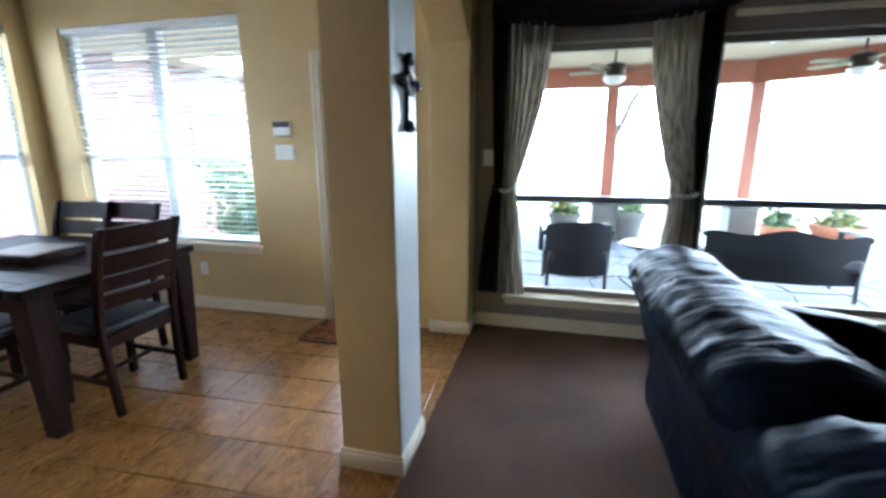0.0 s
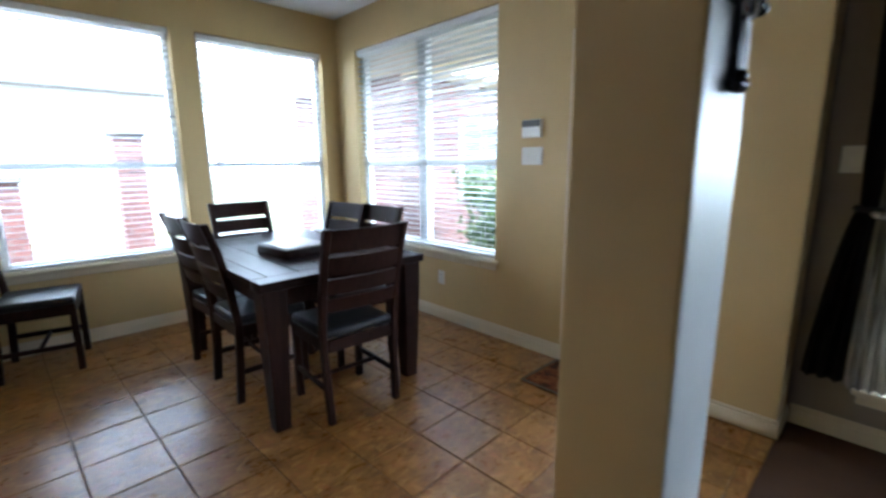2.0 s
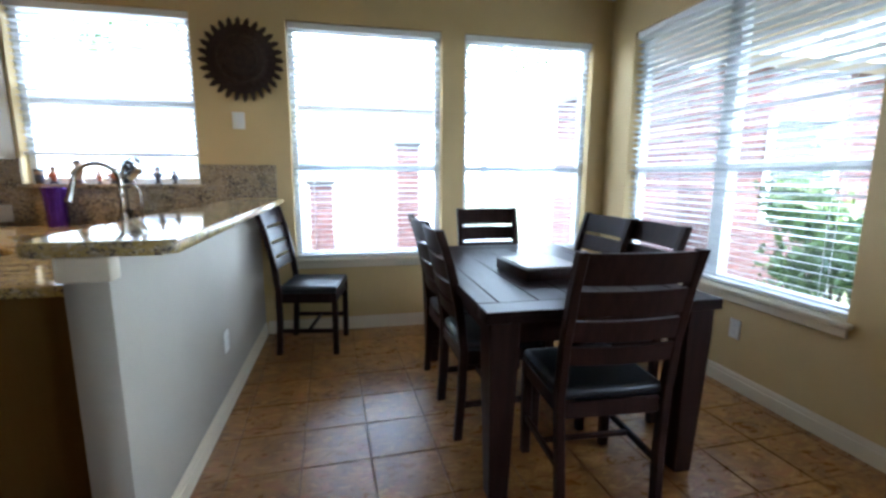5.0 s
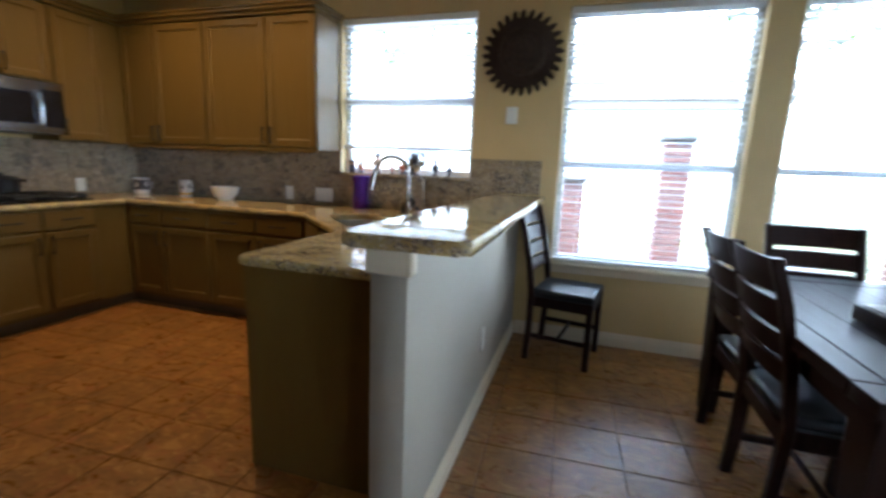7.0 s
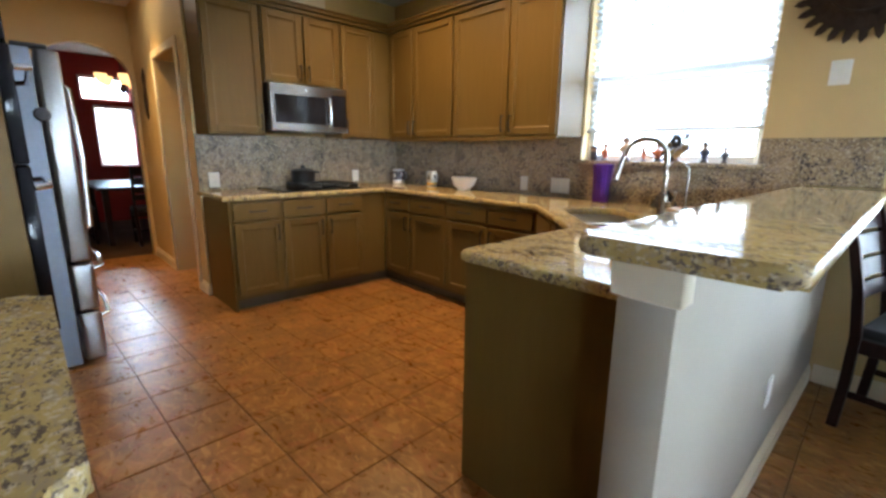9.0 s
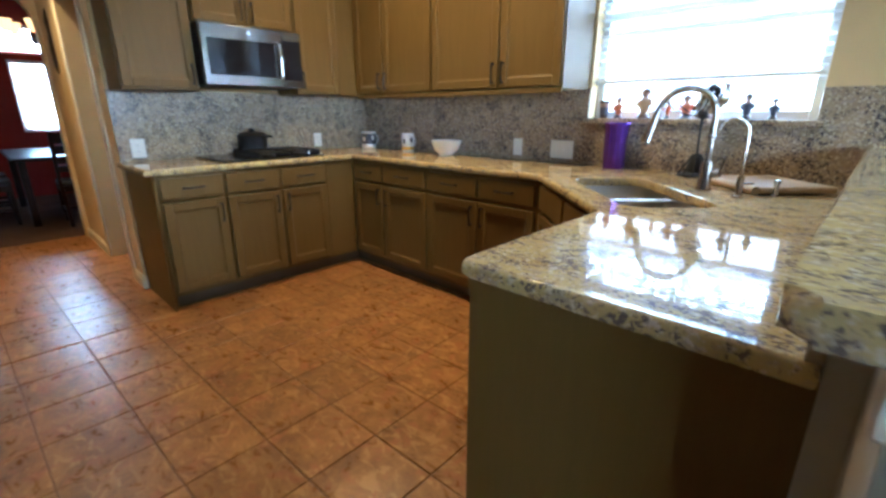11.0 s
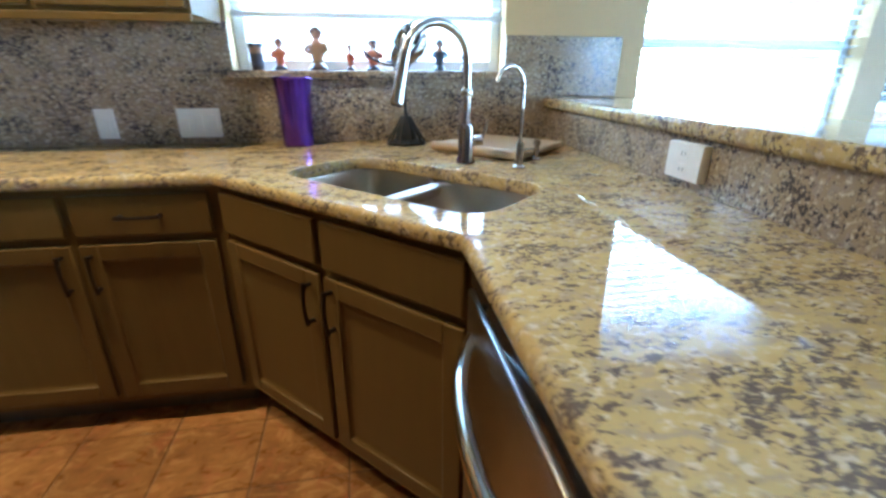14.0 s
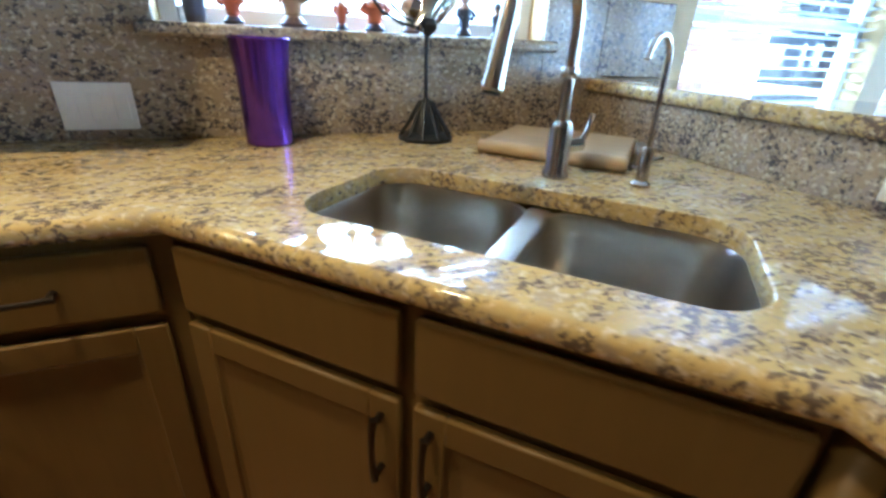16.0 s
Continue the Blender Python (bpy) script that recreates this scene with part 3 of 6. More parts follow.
# ---- patio door ----
def patio_door():
    x0, x1, z1 = DOOR[0], DOOR[1], DOOR[3]
    cs = new("door_casing")
    tagged(cs, "cream painted moulded door casing", "door casing", kind="structure")
    for u0, u1, s0, s1 in ((x0 - 0.062, x0 + 0.004, 0.003, z1 + 0.075), (x1 - 0.004, x1 + 0.072, 0.003, z1 + 0.075), (x0 + 0.004, x1 - 0.004, z1 - 0.004, z1 + 0.075)):
        bm = box(bmesh.new(), u0, u1, YN - 0.012, YN - 0.001, s0, s1, bevel=0.003)
        if u1 - u0 > 0.2:
            box(bm, u0, u1, YN - 0.020, YN - 0.012, s0 + 0.045, s1 - 0.004, bevel=0.004)
        else:
            outer = u0 < x0
            q0, q1 = (u0 + 0.004, u0 + 0.03) if outer else (u1 - 0.03, u1 - 0.004)
            box(bm, q0, q1, YN - 0.022, YN - 0.012, s0, s1 - 0.003, bevel=0.004)
        part("casing", bm, M_TRIM, cs)
    d = new("door_1")
    tagged(d, "cream painted patio door with full glass pane", "door", kind="structure")
    y0, y1 = YN + 0.02, YN + 0.065
    st = 0.11
    part("stile", B(x0 + 0.006, x0 + st, y0, y1, 0.012, z1 - 0.006, bevel=0.003), M_DOOR, d)
    part("stile", B(x1 - st, x1 - 0.006, y0, y1, 0.012, z1 - 0.006, bevel=0.003), M_DOOR, d)
    part("rail", B(x0 + st, x1 - st, y0, y1, 0.012, 0.28, bevel=0.003), M_DOOR, d)
    part("rail", B(x0 + st, x1 - st, y0, y1, z1 - 0.15, z1 - 0.006, bevel=0.003), M_DOOR, d)
    bm = bmesh.new()
    gx0, gx1, gz0, gz1 = x0 + st, x1 - st, 0.28, z1 - 0.15
    for b in ((gx0, gx0 + 0.02, gz0, gz1), (gx1 - 0.02, gx1, gz0, gz1), (gx0 + 0.02, gx1 - 0.02, gz0, gz0 + 0.02), (gx0 + 0.02, gx1 - 0.02, gz1 - 0.02, gz1)):
        box(bm, b[0], b[1], y0 - 0.008, y0 + 0.006, b[2], b[3], bevel=0.004)
    part("glass_bead", bm, M_WHITE, d)
    part("pane", B(gx0, gx1, y0 + 0.018, y0 + 0.024, gz0, gz1), M_GLASS, d).visible_shadow = False
    part("glass_rail", B(gx0, gx1, y0 + 0.004, y0 + 0.016, 1.035, 1.06, bevel=0.002), M_FRIDGE, d, "thin grey rail across the glass")
    lock = part("keypad_lock", B(x0 + 0.04, x0 + 0.105, y0 - 0.03, y0 + 0.002, 1.04, 1.20, bevel=0.022, seg=4), M_BRONZE, d, "black rounded keypad deadbolt")
    part("turn_piece", B(x0 + 0.065, x0 + 0.08, y0 - 0.042, y0 - 0.028, 1.06, 1.09, bevel=0.005), M_BRONZE, lock)
    kn = bmesh.new()
    lathe(kn, [(0.032, 0), (0.032, 0.008), (0.012, 0.012), (0.011, 0.035), (0.026, 0.045), (0.03, 0.058), (0.024, 0.072), (0.004, 0.076)], 20, pose(x0 + 0.07, y0 + 0.002, 0.94, 90, 0, 0))
    part("door_knob", kn, M_BRONZE, d, "dark bronze round knob")
    for z in (0.25, 1.05, 1.85):
        part("hinge", tube(bmesh.new(), [(x1 - 0.002, y0 - 0.006, z - 0.05), (x1 - 0.002, y0 - 0.006, z + 0.05)], 0.007, 8), M_BRONZE, d)
    solid("threshold", B(x0, x1, YN + 0.0, YN + 0.15, 0.001, 0.012, bevel=0.003), M_BRONZE, "dark metal door threshold", "threshold", "structure")
    mt = thing("doormat", pose(-0.62, 3.55, 0.004), "rust brown woven doormat on the tile floor", "doormat")
    bm = box(bmesh.new(), -0.36, 0.36, -0.19, 0.22, 0, 0.012, bevel=0.005)
    part("weave", bm, M_MAT, mt)
    bm = bmesh.new()
    for e in ((-0.36, 0.36, -0.19, -0.17), (-0.36, 0.36, 0.20, 0.22), (-0.36, -0.34, -0.17, 0.20), (0.34, 0.36, -0.17, 0.20)):
        box(bm, *e, 0.009, 0.015, bevel=0.002)
    part("border", bm, M_CABIN, mt, "darker bound border")


patio_door()


def plate(axis, face, a, z, w, h, side, kind, label="white plastic switch plate", proud=0.0):
    """A wall plate with its rockers or sockets. side: the way it stands off the wall."""
    p = thing("wall_plate", pose(0, 0, 0), label, "socket" if kind == "outlet" else "switch")

    def bar(pn, u0, u1, d0, d1, s0, s1, mat, bev):
        f0, f1 = sorted((face + side * (d0 if pn == "plate" else d0 + proud), face + side * (d1 + proud)))
        bm = B(f0, f1, u0, u1, s0, s1, bevel=bev) if axis == "x" else B(u0, u1, f0, f1, s0, s1, bevel=bev)
        return part(pn, bm, mat, p)

    bar("plate", a - w / 2, a + w / 2, 0.0005, 0.007, z - h / 2, z + h / 2, M_PLATE, 0.002)
    n = max(1, round(w / 0.05)) if kind != "outlet" else 1
    if w < 0.09:
        n = 1
    for i in range(n):
        c = a - w / 2 + w * (i + 0.5) / n
        if kind == "outlet":
            for dz in (-0.02, 0.02):
                s = bar("socket", c - 0.016, c + 0.016, 0.007, 0.0085, z + dz - 0.014, z + dz + 0.014, M_PLATE, 0.0005)
                for e in (-0.006, 0.006):
                    bar("slot", c + e - 0.001, c + e + 0.001, 0.0075, 0.009, z + dz - 0.005, z + dz + 0.005, M_SLOT, 0)
        else:
            bar("rocker", c - 0.016, c + 0.016, 0.007, 0.011, z - 0.033, z + 0.033, M_PLATE, 0.002)
    return p


plate("y", YN, -1.25, 1.37, 0.165, 0.115, -1, "switch")
plate("y", YN, -2.145, 0.37, 0.072, 0.115, -1, "outlet", "white wall socket above the baseboard")
plate("x", XW, 0.775, 1.668, 0.085, 0.12, 1, "switch")
plate("y", YL, 0.335, 1.33, 0.075, 0.12, -1, "switch")
plate("y", 0.881, -2.49, 0.385, 0.072, 0.115, 1, "outlet", "white wall socket on the half wall")

th = thing("thermostat", pose(-1.248, YN, 1.49), "white wall thermostat with dark display", "thermostat")
part("case", B(-0.075, 0.075, -0.028, -0.001, 0, 0.115, bevel=0.006, seg=2), M_PLATE, th)
part("display", B(-0.072, 0.072, -0.0315, -0.028, 0.068, 0.112, bevel=0.001), M_SLOT, th, "dark display strip")


# ---- nook furniture ----
def dining_chair():
    """A ladder-back chair facing +y, with its feet about the origin."""
    c = thing("dining_chair", pose(0, 0, 0), "dark espresso ladder-back dining chair with black leather seat", "chair", "dining chairs")
    hw = 0.205

    def post_line(s):
        return [(s * 0.19, -0.20, 0.0), (s * 0.195, -0.185, 0.22), (s * hw, -0.18, 0.45), (s * hw, -0.205, 0.65), (s * hw, -0.25, 0.85), (s * hw, -0.30, 1.0)]

    def square_bar(pts, a, b):
        bm = bmesh.new()
        prev = None
        for p in pts:
            ring = [bm.verts.new((p[0] + dx * a, p[1] + dy * b, p[2])) for dx, dy in ((-1, -1), (1, -1), (1, 1), (-1, 1))]
            if prev:
                for k in range(4):
                    bm.faces.new((prev[k], prev[(k + 1) % 4], ring[(k + 1) % 4], ring[k]))
            else:
                bm.faces.new(ring[::-1])
            prev = ring
        bm.faces.new(prev)
        long_edges = [e for e in bm.edges if abs(e.verts[0].co.z - e.verts[1].co.z) > 0.05]
        bmesh.ops.bevel(bm, geom=long_edges, offset=0.004, segments=1, affect="EDGES")
        return bm

    for s in (-1, 1):
        part("back_post", square_bar(post_line(s), 0.017, 0.02), M_ESPRESSO, c)
        part("front_leg", square_bar([(s * 0.185, 0.20, 0), (s * 0.19, 0.20, 0.44)], 0.019, 0.019), M_ESPRESSO, c)
        part("side_stretcher", B(s * 0.19 - 0.009, s * 0.19 + 0.009, -0.17, 0.185, 0.155, 0.185, bevel=0.004), M_ESPRESSO, c)
        part("side_rail", B(s * 0.19 - 0.011, s * 0.19 + 0.011, -0.165, 0.185, 0.37, 0.435, bevel=0.003), M_ESPRESSO, c)
    part("front_rail", B(-0.17, 0.17, 0.19, 0.212, 0.37, 0.435, bevel=0.003), M_ESPRESSO, c)
    part("back_rail", B(-0.18, 0.18, -0.19, -0.17, 0.37, 0.435, bevel=0.003), M_ESPRESSO, c)
    part("cross_stretcher", B(-0.182, 0.182, 0.0, 0.018, 0.158, 0.182, bevel=0.004), M_ESPRESSO, c)

    def slat(z0, z1, bow):
        bm = bmesh.new()
        n, prev = 10, None
        for i in range(n + 1):
            x = -0.19 + 0.38 * i / n
            yb = lambda z: -0.18 - 0.12 * max(0, (z - 0.45) / 0.55) ** 1.25
            o = -bow * (1 - (x / 0.19) ** 2)
            ring = [bm.verts.new(p) for p in ((x, yb(z0) + o - 0.009, z0), (x, yb(z0) + o + 0.009, z0), (x, yb(z1) + o + 0.009, z1), (x, yb(z1) + o - 0.009, z1))]
            if prev:
                for k in range(4):
                    bm.faces.new((prev[k], prev[(k + 1) % 4], ring[(k + 1) % 4], ring[k]))
            else:
                bm.faces.new(ring)
            prev = ring
        bm.faces.new(prev[::-1])
        return bm

    for z0, z1, b in ((0.885, 0.995, 0.022), (0.775, 0.865, 0.022), (0.675, 0.755, 0.02), (0.585, 0.655, 0.018)):
        part("back_slat", slat(z0, z1, b), M_ESPRESSO, c)
    bm = B(-0.205, 0.205, -0.185, 0.222, 0.436, 0.485, bevel=0.02, seg=3)
    for v in bm.verts:
        if v.co.z > 0.47:
            v.co.z += 0.012 * max(0, 1 - (v.co.x / 0.2) ** 2) * max(0, 1 - (v.co.y / 0.21) ** 2)
        if v.co.y < 0:
            v.co.x *= 0.96
    seat = part("seat", bm, M_BLACKSEAT, c, "black leather padded seat")
    pip = bmesh.new()
    for z in (0.442,):
        tube(pip, [(-0.2, -0.17, z), (-0.207, 0, z), (-0.205, 0.21, z), (0, 0.224, z), (0.205, 0.21, z), (0.207, 0, z), (0.2, -0.17, z)], 0.004, 6)
    part("piping", pip, M_BLACKSEAT, seat)
    return c


first_chair = dining_chair()
first_chair.matrix_basis = pose(-1.575, 2.505, 0.004, 0, 0, 87) @ Matrix.Diagonal((1.05, 1.0, 1.03, 1))
for x, y, rz in ((-2.14, 2.235, 0), (-2.55, 2.235, 2), (-2.09, 2.87, 178), (-2.47, 2.83, 183), (-2.93, 2.57, -90), (-3.36, 1.275, -10)):
    ch = copy_thing(first_chair, pose(x, y, 0.004, 0, 0, rz))
    if y < 1.5:
        ch["label"] = "dark espresso ladder-back chair set against the half wall"


def dining_table():
    t = thing("dining_table", pose(-2.225, 2.515, 0.004), "dark espresso wooden dining table with thick square legs", "table")
    L, W, H = 1.52, 1.0, 0.785
    for i in range(5):
        y0 = -W / 2 + 0.09 + i * (W - 0.18) / 5
        part("plank", B(-L / 2 + 0.125, L / 2 - 0.125, y0 + 0.001, y0 + (W - 0.18) / 5 - 0.001, H - 0.04, H, bevel=0.0025), M_TABLETOP, t)
    for s in (-1, 1):
        part("end_board", B(s * (L / 2) - (0.123 if s > 0 else 0), s * (L / 2) + (0.123 if s < 0 else 0), -W / 2, W / 2, H - 0.045, H + 0.001, bevel=0.005, seg=2), M_TABLETOP, t)
        part("edge_board", B(-L / 2 + 0.125, L / 2 - 0.125, s * W / 2 - (0.088 if s > 0 else 0), s * W / 2 + (0.088 if s < 0 else 0), H - 0.045, H + 0.001, bevel=0.005, seg=2), M_TABLETOP, t)
        part("apron", B(-L / 2 + 0.12, L / 2 - 0.12, s * (W / 2 - 0.07) - 0.012, s * (W / 2 - 0.07) + 0.012, H - 0.145, H - 0.045, bevel=0.003), M_ESPRESSO, t)
        part("apron", B(s * (L / 2 - 0.07) - 0.012, s * (L / 2 - 0.07) + 0.012, -W / 2 + 0.12, W / 2 - 0.12, H - 0.145, H - 0.045, bevel=0.003), M_ESPRESSO, t)
        for q in (-1, 1):
            bm = bmesh.new()
            prev = None
            cx, cy = s * (L / 2 - 0.078), q * (W / 2 - 0.078)
            for z, r in ((0, 0.040), (0.30, 0.048), (H - 0.16, 0.058), (H - 0.045, 0.06)):
                ring = [bm.verts.new((cx + r * a, cy + r * b, z)) for a, b in ((-1, -1), (1, -1), (1, 1), (-1, 1))]
                if prev:
                    for k in range(4):
                        bm.faces.new((prev[k], prev[(k + 1) % 4], ring[(k + 1) % 4], ring[k]))
                else:
                    bm.faces.new(ring[::-1])
                prev = ring
            bm.faces.new(prev)
            bmesh.ops.bevel(bm, geom=[e for e in bm.edges if abs(e.verts[0].co.z - e.verts[1].co.z) > 0.05], offset=0.005, segments=1, affect="EDGES")
            part("leg", bm, M_ESPRESSO, t)


dining_table()
bx = thing("serving_board", pose(-2.06, 2.48, 0.791, 0, 0, 4), "flat square dark box with pale wooden top on the table", "serving board")
part("body", B(-0.178, 0.178, -0.158, 0.158, 0, 0.055, bevel=0.006, seg=2), M_ESPRESSO, bx)
part("panel", B(-0.16, 0.16, -0.14, 0.14, 0.0555, 0.061, bevel=0.003), M_BOXTOP, bx, "pale wooden top panel")


def sun_ornament():
    s = thing("sun_ornament", pose(XW + 0.001, 0.823, 2.095, 0, 90, 0) @ Matrix.Diagonal((0.93, 0.93, 1, 1)), "dark rusted metal sun wall ornament", "wall ornament")
    bm = bmesh.new()
    lathe(bm, [(0.205, 0.004), (0.205, 0.012), (0.17, 0.03), (0.10, 0.045), (0.04, 0.05), (0.002, 0.051)], 40)
    part("disc", bm, M_SUNMETAL, s)
    bm = bmesh.new()
    for r, z in ((0.165, 0.033), (0.115, 0.045)):
        tube(bm, [(r * math.cos(a), r * math.sin(a), z) for a in [2 * math.pi * k / 40 for k in range(41)]], 0.006, 6)
    part("ring", bm, M_SUNMETAL, s)
    for layer, (n, r1, w, z) in enumerate(((28, 0.32, 0.019, 0.008), (28, 0.262, 0.018, 0.016))):
        ray = bmesh.new()
        prev = None
        for i in range(7):
            t = i / 6
            x = 0.17 + (r1 - 0.17) * t
            hw = w * (0.95 + 0.25 * t) * (1 - t ** 5) ** 0.5 + 0.001
            bend = 0.012 * math.sin(t * 2.6)
            ring = [ray.verts.new((x, bend - hw, z)), ray.verts.new((x, bend, z + 0.008 * (1 - t))), ray.verts.new((x, bend + hw, z)), ray.verts.new((x, bend, z - 0.003))]
            if prev:
                for k in range(4):
                    ray.faces.new((prev[k], prev[(k + 1) % 4], ring[(k + 1) % 4], ring[k]))
            prev = ring
        ray.faces.new(prev)
        me = mesh_of("ray", ray, M_SUNMETAL, 40)
        for k in range(n):
            o = new("ray", me)
            o.parent = s
            o.matrix_basis = pose(0, 0, 0, 0, 0, 360 / n * (k + 0.5 * layer))


sun_ornament()


def wall_cross():
    """The ornate cross on the column's east face."""
    c = thing("wall_cross", pose(0.236, 2.385, 1.47, 0, 0, 90) @ Matrix.Diagonal((0.74, 0.9, 0.74, 1)), "ornate blackened metal wall cross on the column", "wall ornament")
    bm = bmesh.new()
    box(bm, -0.022, 0.022, -0.022, -0.001, 0, 0.37, bevel=0.008, seg=2)
    box(bm, -0.11, 0.11, -0.022, -0.001, 0.22, 0.265, bevel=0.008, seg=2)
    part("crossbar", bm, M_CROSS, c)
    for x, z in ((0, 0.02), (0, 0.36), (-0.11, 0.243), (0.11, 0.243)):
        b = bmesh.new()
        for dx, dz in ((-0.022, 0), (0.022, 0), (0, 0.022)):
            bmesh.ops.create_uvsphere(b, u_segments=12, v_segments=8, radius=0.022, matrix=Matrix.Translation((x + dx, -0.018, z + dz)))
        part("finial", b, M_CROSS, c)
    bm = bmesh.new()
    tube(bm, [(0.055 * math.cos(a), -0.026, 0.243 + 0.055 * math.sin(a)) for a in [2 * math.pi * k / 24 for k in range(25)]], 0.008, 8)
    part("ring", bm, M_CHROME, c, "silver ring at the crossing")


wall_cross()


# ---- half wall and bar ----
solid("half_wall", B(XW, -1.40, 0.765, 0.88, 0, 1.049, bevel=0.002), M_PONY, "pale painted half wall under the bar", "half wall", "structure")
solid("half_wall_back", B(XW + 0.02, -1.655, 0.72, 0.765, 0, 1.049), M_PONY, "pale painted half wall core", "half wall", "structure", smooth=None)
bm = box(bmesh.new(), -1.445, -1.388, 0.752, 0.893, 0.974, 1.048, bevel=0.005)
solid("trim_cap", bm, M_TRIM, "cream trim cap under the bar top", "trim", "structure")


def rounded(x0, x1, y0, y1, r, corners, n=6):
    """A plan outline, counter-clockwise from (x0, y0), with the named corners rounded."""
    pts = []
    for i, (cx, cy, a0) in enumerate(((x0, y0, 180), (x1, y0, 270), (x1, y1, 0), (x0, y1, 90))):
        if i in corners:
            ox = cx + (r if cx == x0 else -r)
            oy = cy + (r if cy == y0 else -r)
            for k in range(n + 1):
                a = radians(a0 + 90 * k / n)
                pts.append((ox + r * math.cos(a), oy + r * math.sin(a)))
        else:
            pts.append((cx, cy))
    return pts


bar = thing("bar_top", pose(0, 0, 0), "raised cream granite bar top with rounded edge", "countertop")
part("slab", prism(bmesh.new(), rounded(XW + 0.002, -1.37, 0.675, 1.062, 0.03, (1, 2)), 1.05, 1.092, None, 0.018, 4), M_GRANITE, bar)

# ---- kitchen counters ----
CX, CY = -3.022, -2.31          # front edges of the west and south counters
OUT = [(XW + 0.002, YS + 0.002), (-1.585, YS + 0.002), (-1.585, CY), (CX, CY), (CX, -0.585), (-2.385, 0.054), (-1.70, 0.056), (-1.668, 0.061), (-1.646, 0.076), (-1.638, 0.104), (-1.635, 0.718), (XW + 0.002, 0.718)]
SINK_C, SINK_A = Vector((-2.876, -0.01)), 43.5   # middle and turn of the sink
sm = pose(SINK_C.x, SINK_C.y, 0, 0, 0, SINK_A)


def sink_outline(grow=0.0, n=7):
    pts = []
    hx, hy, r = 0.368 + grow, 0.18 + grow, 0.09
    for cx, cy, a0 in ((-hx, -hy, 180), (hx, -hy, 270), (hx, hy, 0), (-hx, hy, 90)):
        ox, oy = cx + (r if cx < 0 else -r), cy + (r if cy < 0 else -r)
        for k in range(n):
            a = radians(a0 + 90 * k / (n - 1))
            p = sm @ Vector((ox + r * math.cos(a), oy + r * math.sin(a), 0))
            pts.append((p.x, p.y))
    return pts


def counter_slab():
    """The L-shaped granite worktop with the sink cut out and a rounded edge."""
    z0, z1 = 0.875, 0.915
    bm = bmesh.new()
    ov = [bm.verts.new((x, y, z1)) for x, y in OUT]
    iv = [bm.verts.new((x, y, z1)) for x, y in sink_outline()]
    edges = [bm.edges.new((a[i], a[(i + 1) % len(a)])) for a in (ov, iv) for i in range(len(a))]
    bmesh.ops.triangle_fill(bm, use_beauty=True, edges=edges)
    top = bm.faces[:]
    r = bmesh.ops.extrude_face_region(bm, geom=top)
    bmesh.ops.translate(bm, vec=(0, 0, z0 - z1), verts=[g for g in r["geom"] if isinstance(g, bmesh.types.BMVert)])
    bmesh.ops.recalc_face_normals(bm, faces=bm.faces[:])
    rim = []
    for e in bm.edges:
        if len(e.link_faces) == 2 and abs(e.verts[0].co.z - e.verts[1].co.z) < 1e-6:
            n0, n1 = (f.normal for f in e.link_faces)
            if abs(n0.dot(n1)) < 0.1:
                rim.append(e)
    at_sink = lambda e: all((v.co.xy - SINK_C).length < 0.44 for v in e.verts) and all(abs((sm.inverted() @ v.co).y) < 0.185 for v in e.verts)
    cut = [e for e in rim if at_sink(e)]
    bmesh.ops.bevel(bm, geom=cut, offset=0.0035, segments=2, profile=0.5, affect="EDGES")
    rim = [e for e in rim if e.is_valid and not at_sink(e)]
    bmesh.ops.bevel(bm, geom=rim, offset=0.014, segments=3, profile=0.5, affect="EDGES")
    return bm


ct = thing("kitchen_counter", pose(0, 0, 0), "polished cream and black speckled granite worktop", "countertop")
part("slab", counter_slab(), M_GRANITE, ct)

# splashbacks
sp = thing("backsplash", pose(0, 0, 0), "speckled granite backsplash slabs, darkened for the cabinet shade", "backsplash")
sx = XW + 0.022
part("slab", B(XW + 0.001, sx, YS + 0.024, KW[0], 0.917, 1.378), M_SPLASH, sp)
part("slab", B(XW + 0.001, sx, KW[0], KW[1], 0.917, KZ[0] - 0.03), M_SPLASH, sp)
part("slab", B(XW + 0.001, sx, KW[1], 0.721, 0.917, 1.345, bevel=0.003), M_SPLASH, sp)
part("slab", B(XW + 0.001, sx, 0.721, 1.02, 1.096, 1.345, bevel=0.003), M_SPLASH, sp)
part("slab", B(XW + 0.001, -1.605, YS + 0.001, YS + 0.022, 0.917, 1.378), M_SPLASH, sp)
part("slab", B(sx, -1.64, 0.697, 0.719, 0.917, 1.048), M_SPLASH, sp)
part("sill", B(XW - 0.085, XW + 0.05, KW[0] - 0.04 + 0.042, KW[1] + 0.04 - 0.042, KZ[0] - 0.029, KZ[0] + 0.001), M_SPLASH, sp)
part("sill_nose", B(XW + 0.023, XW + 0.055, KW[0] - 0.04, KW[1] + 0.04, KZ[0] - 0.031, KZ[0] + 0.003, bevel=0.01, seg=3), M_SPLASH, sp, "rounded granite sill edge")


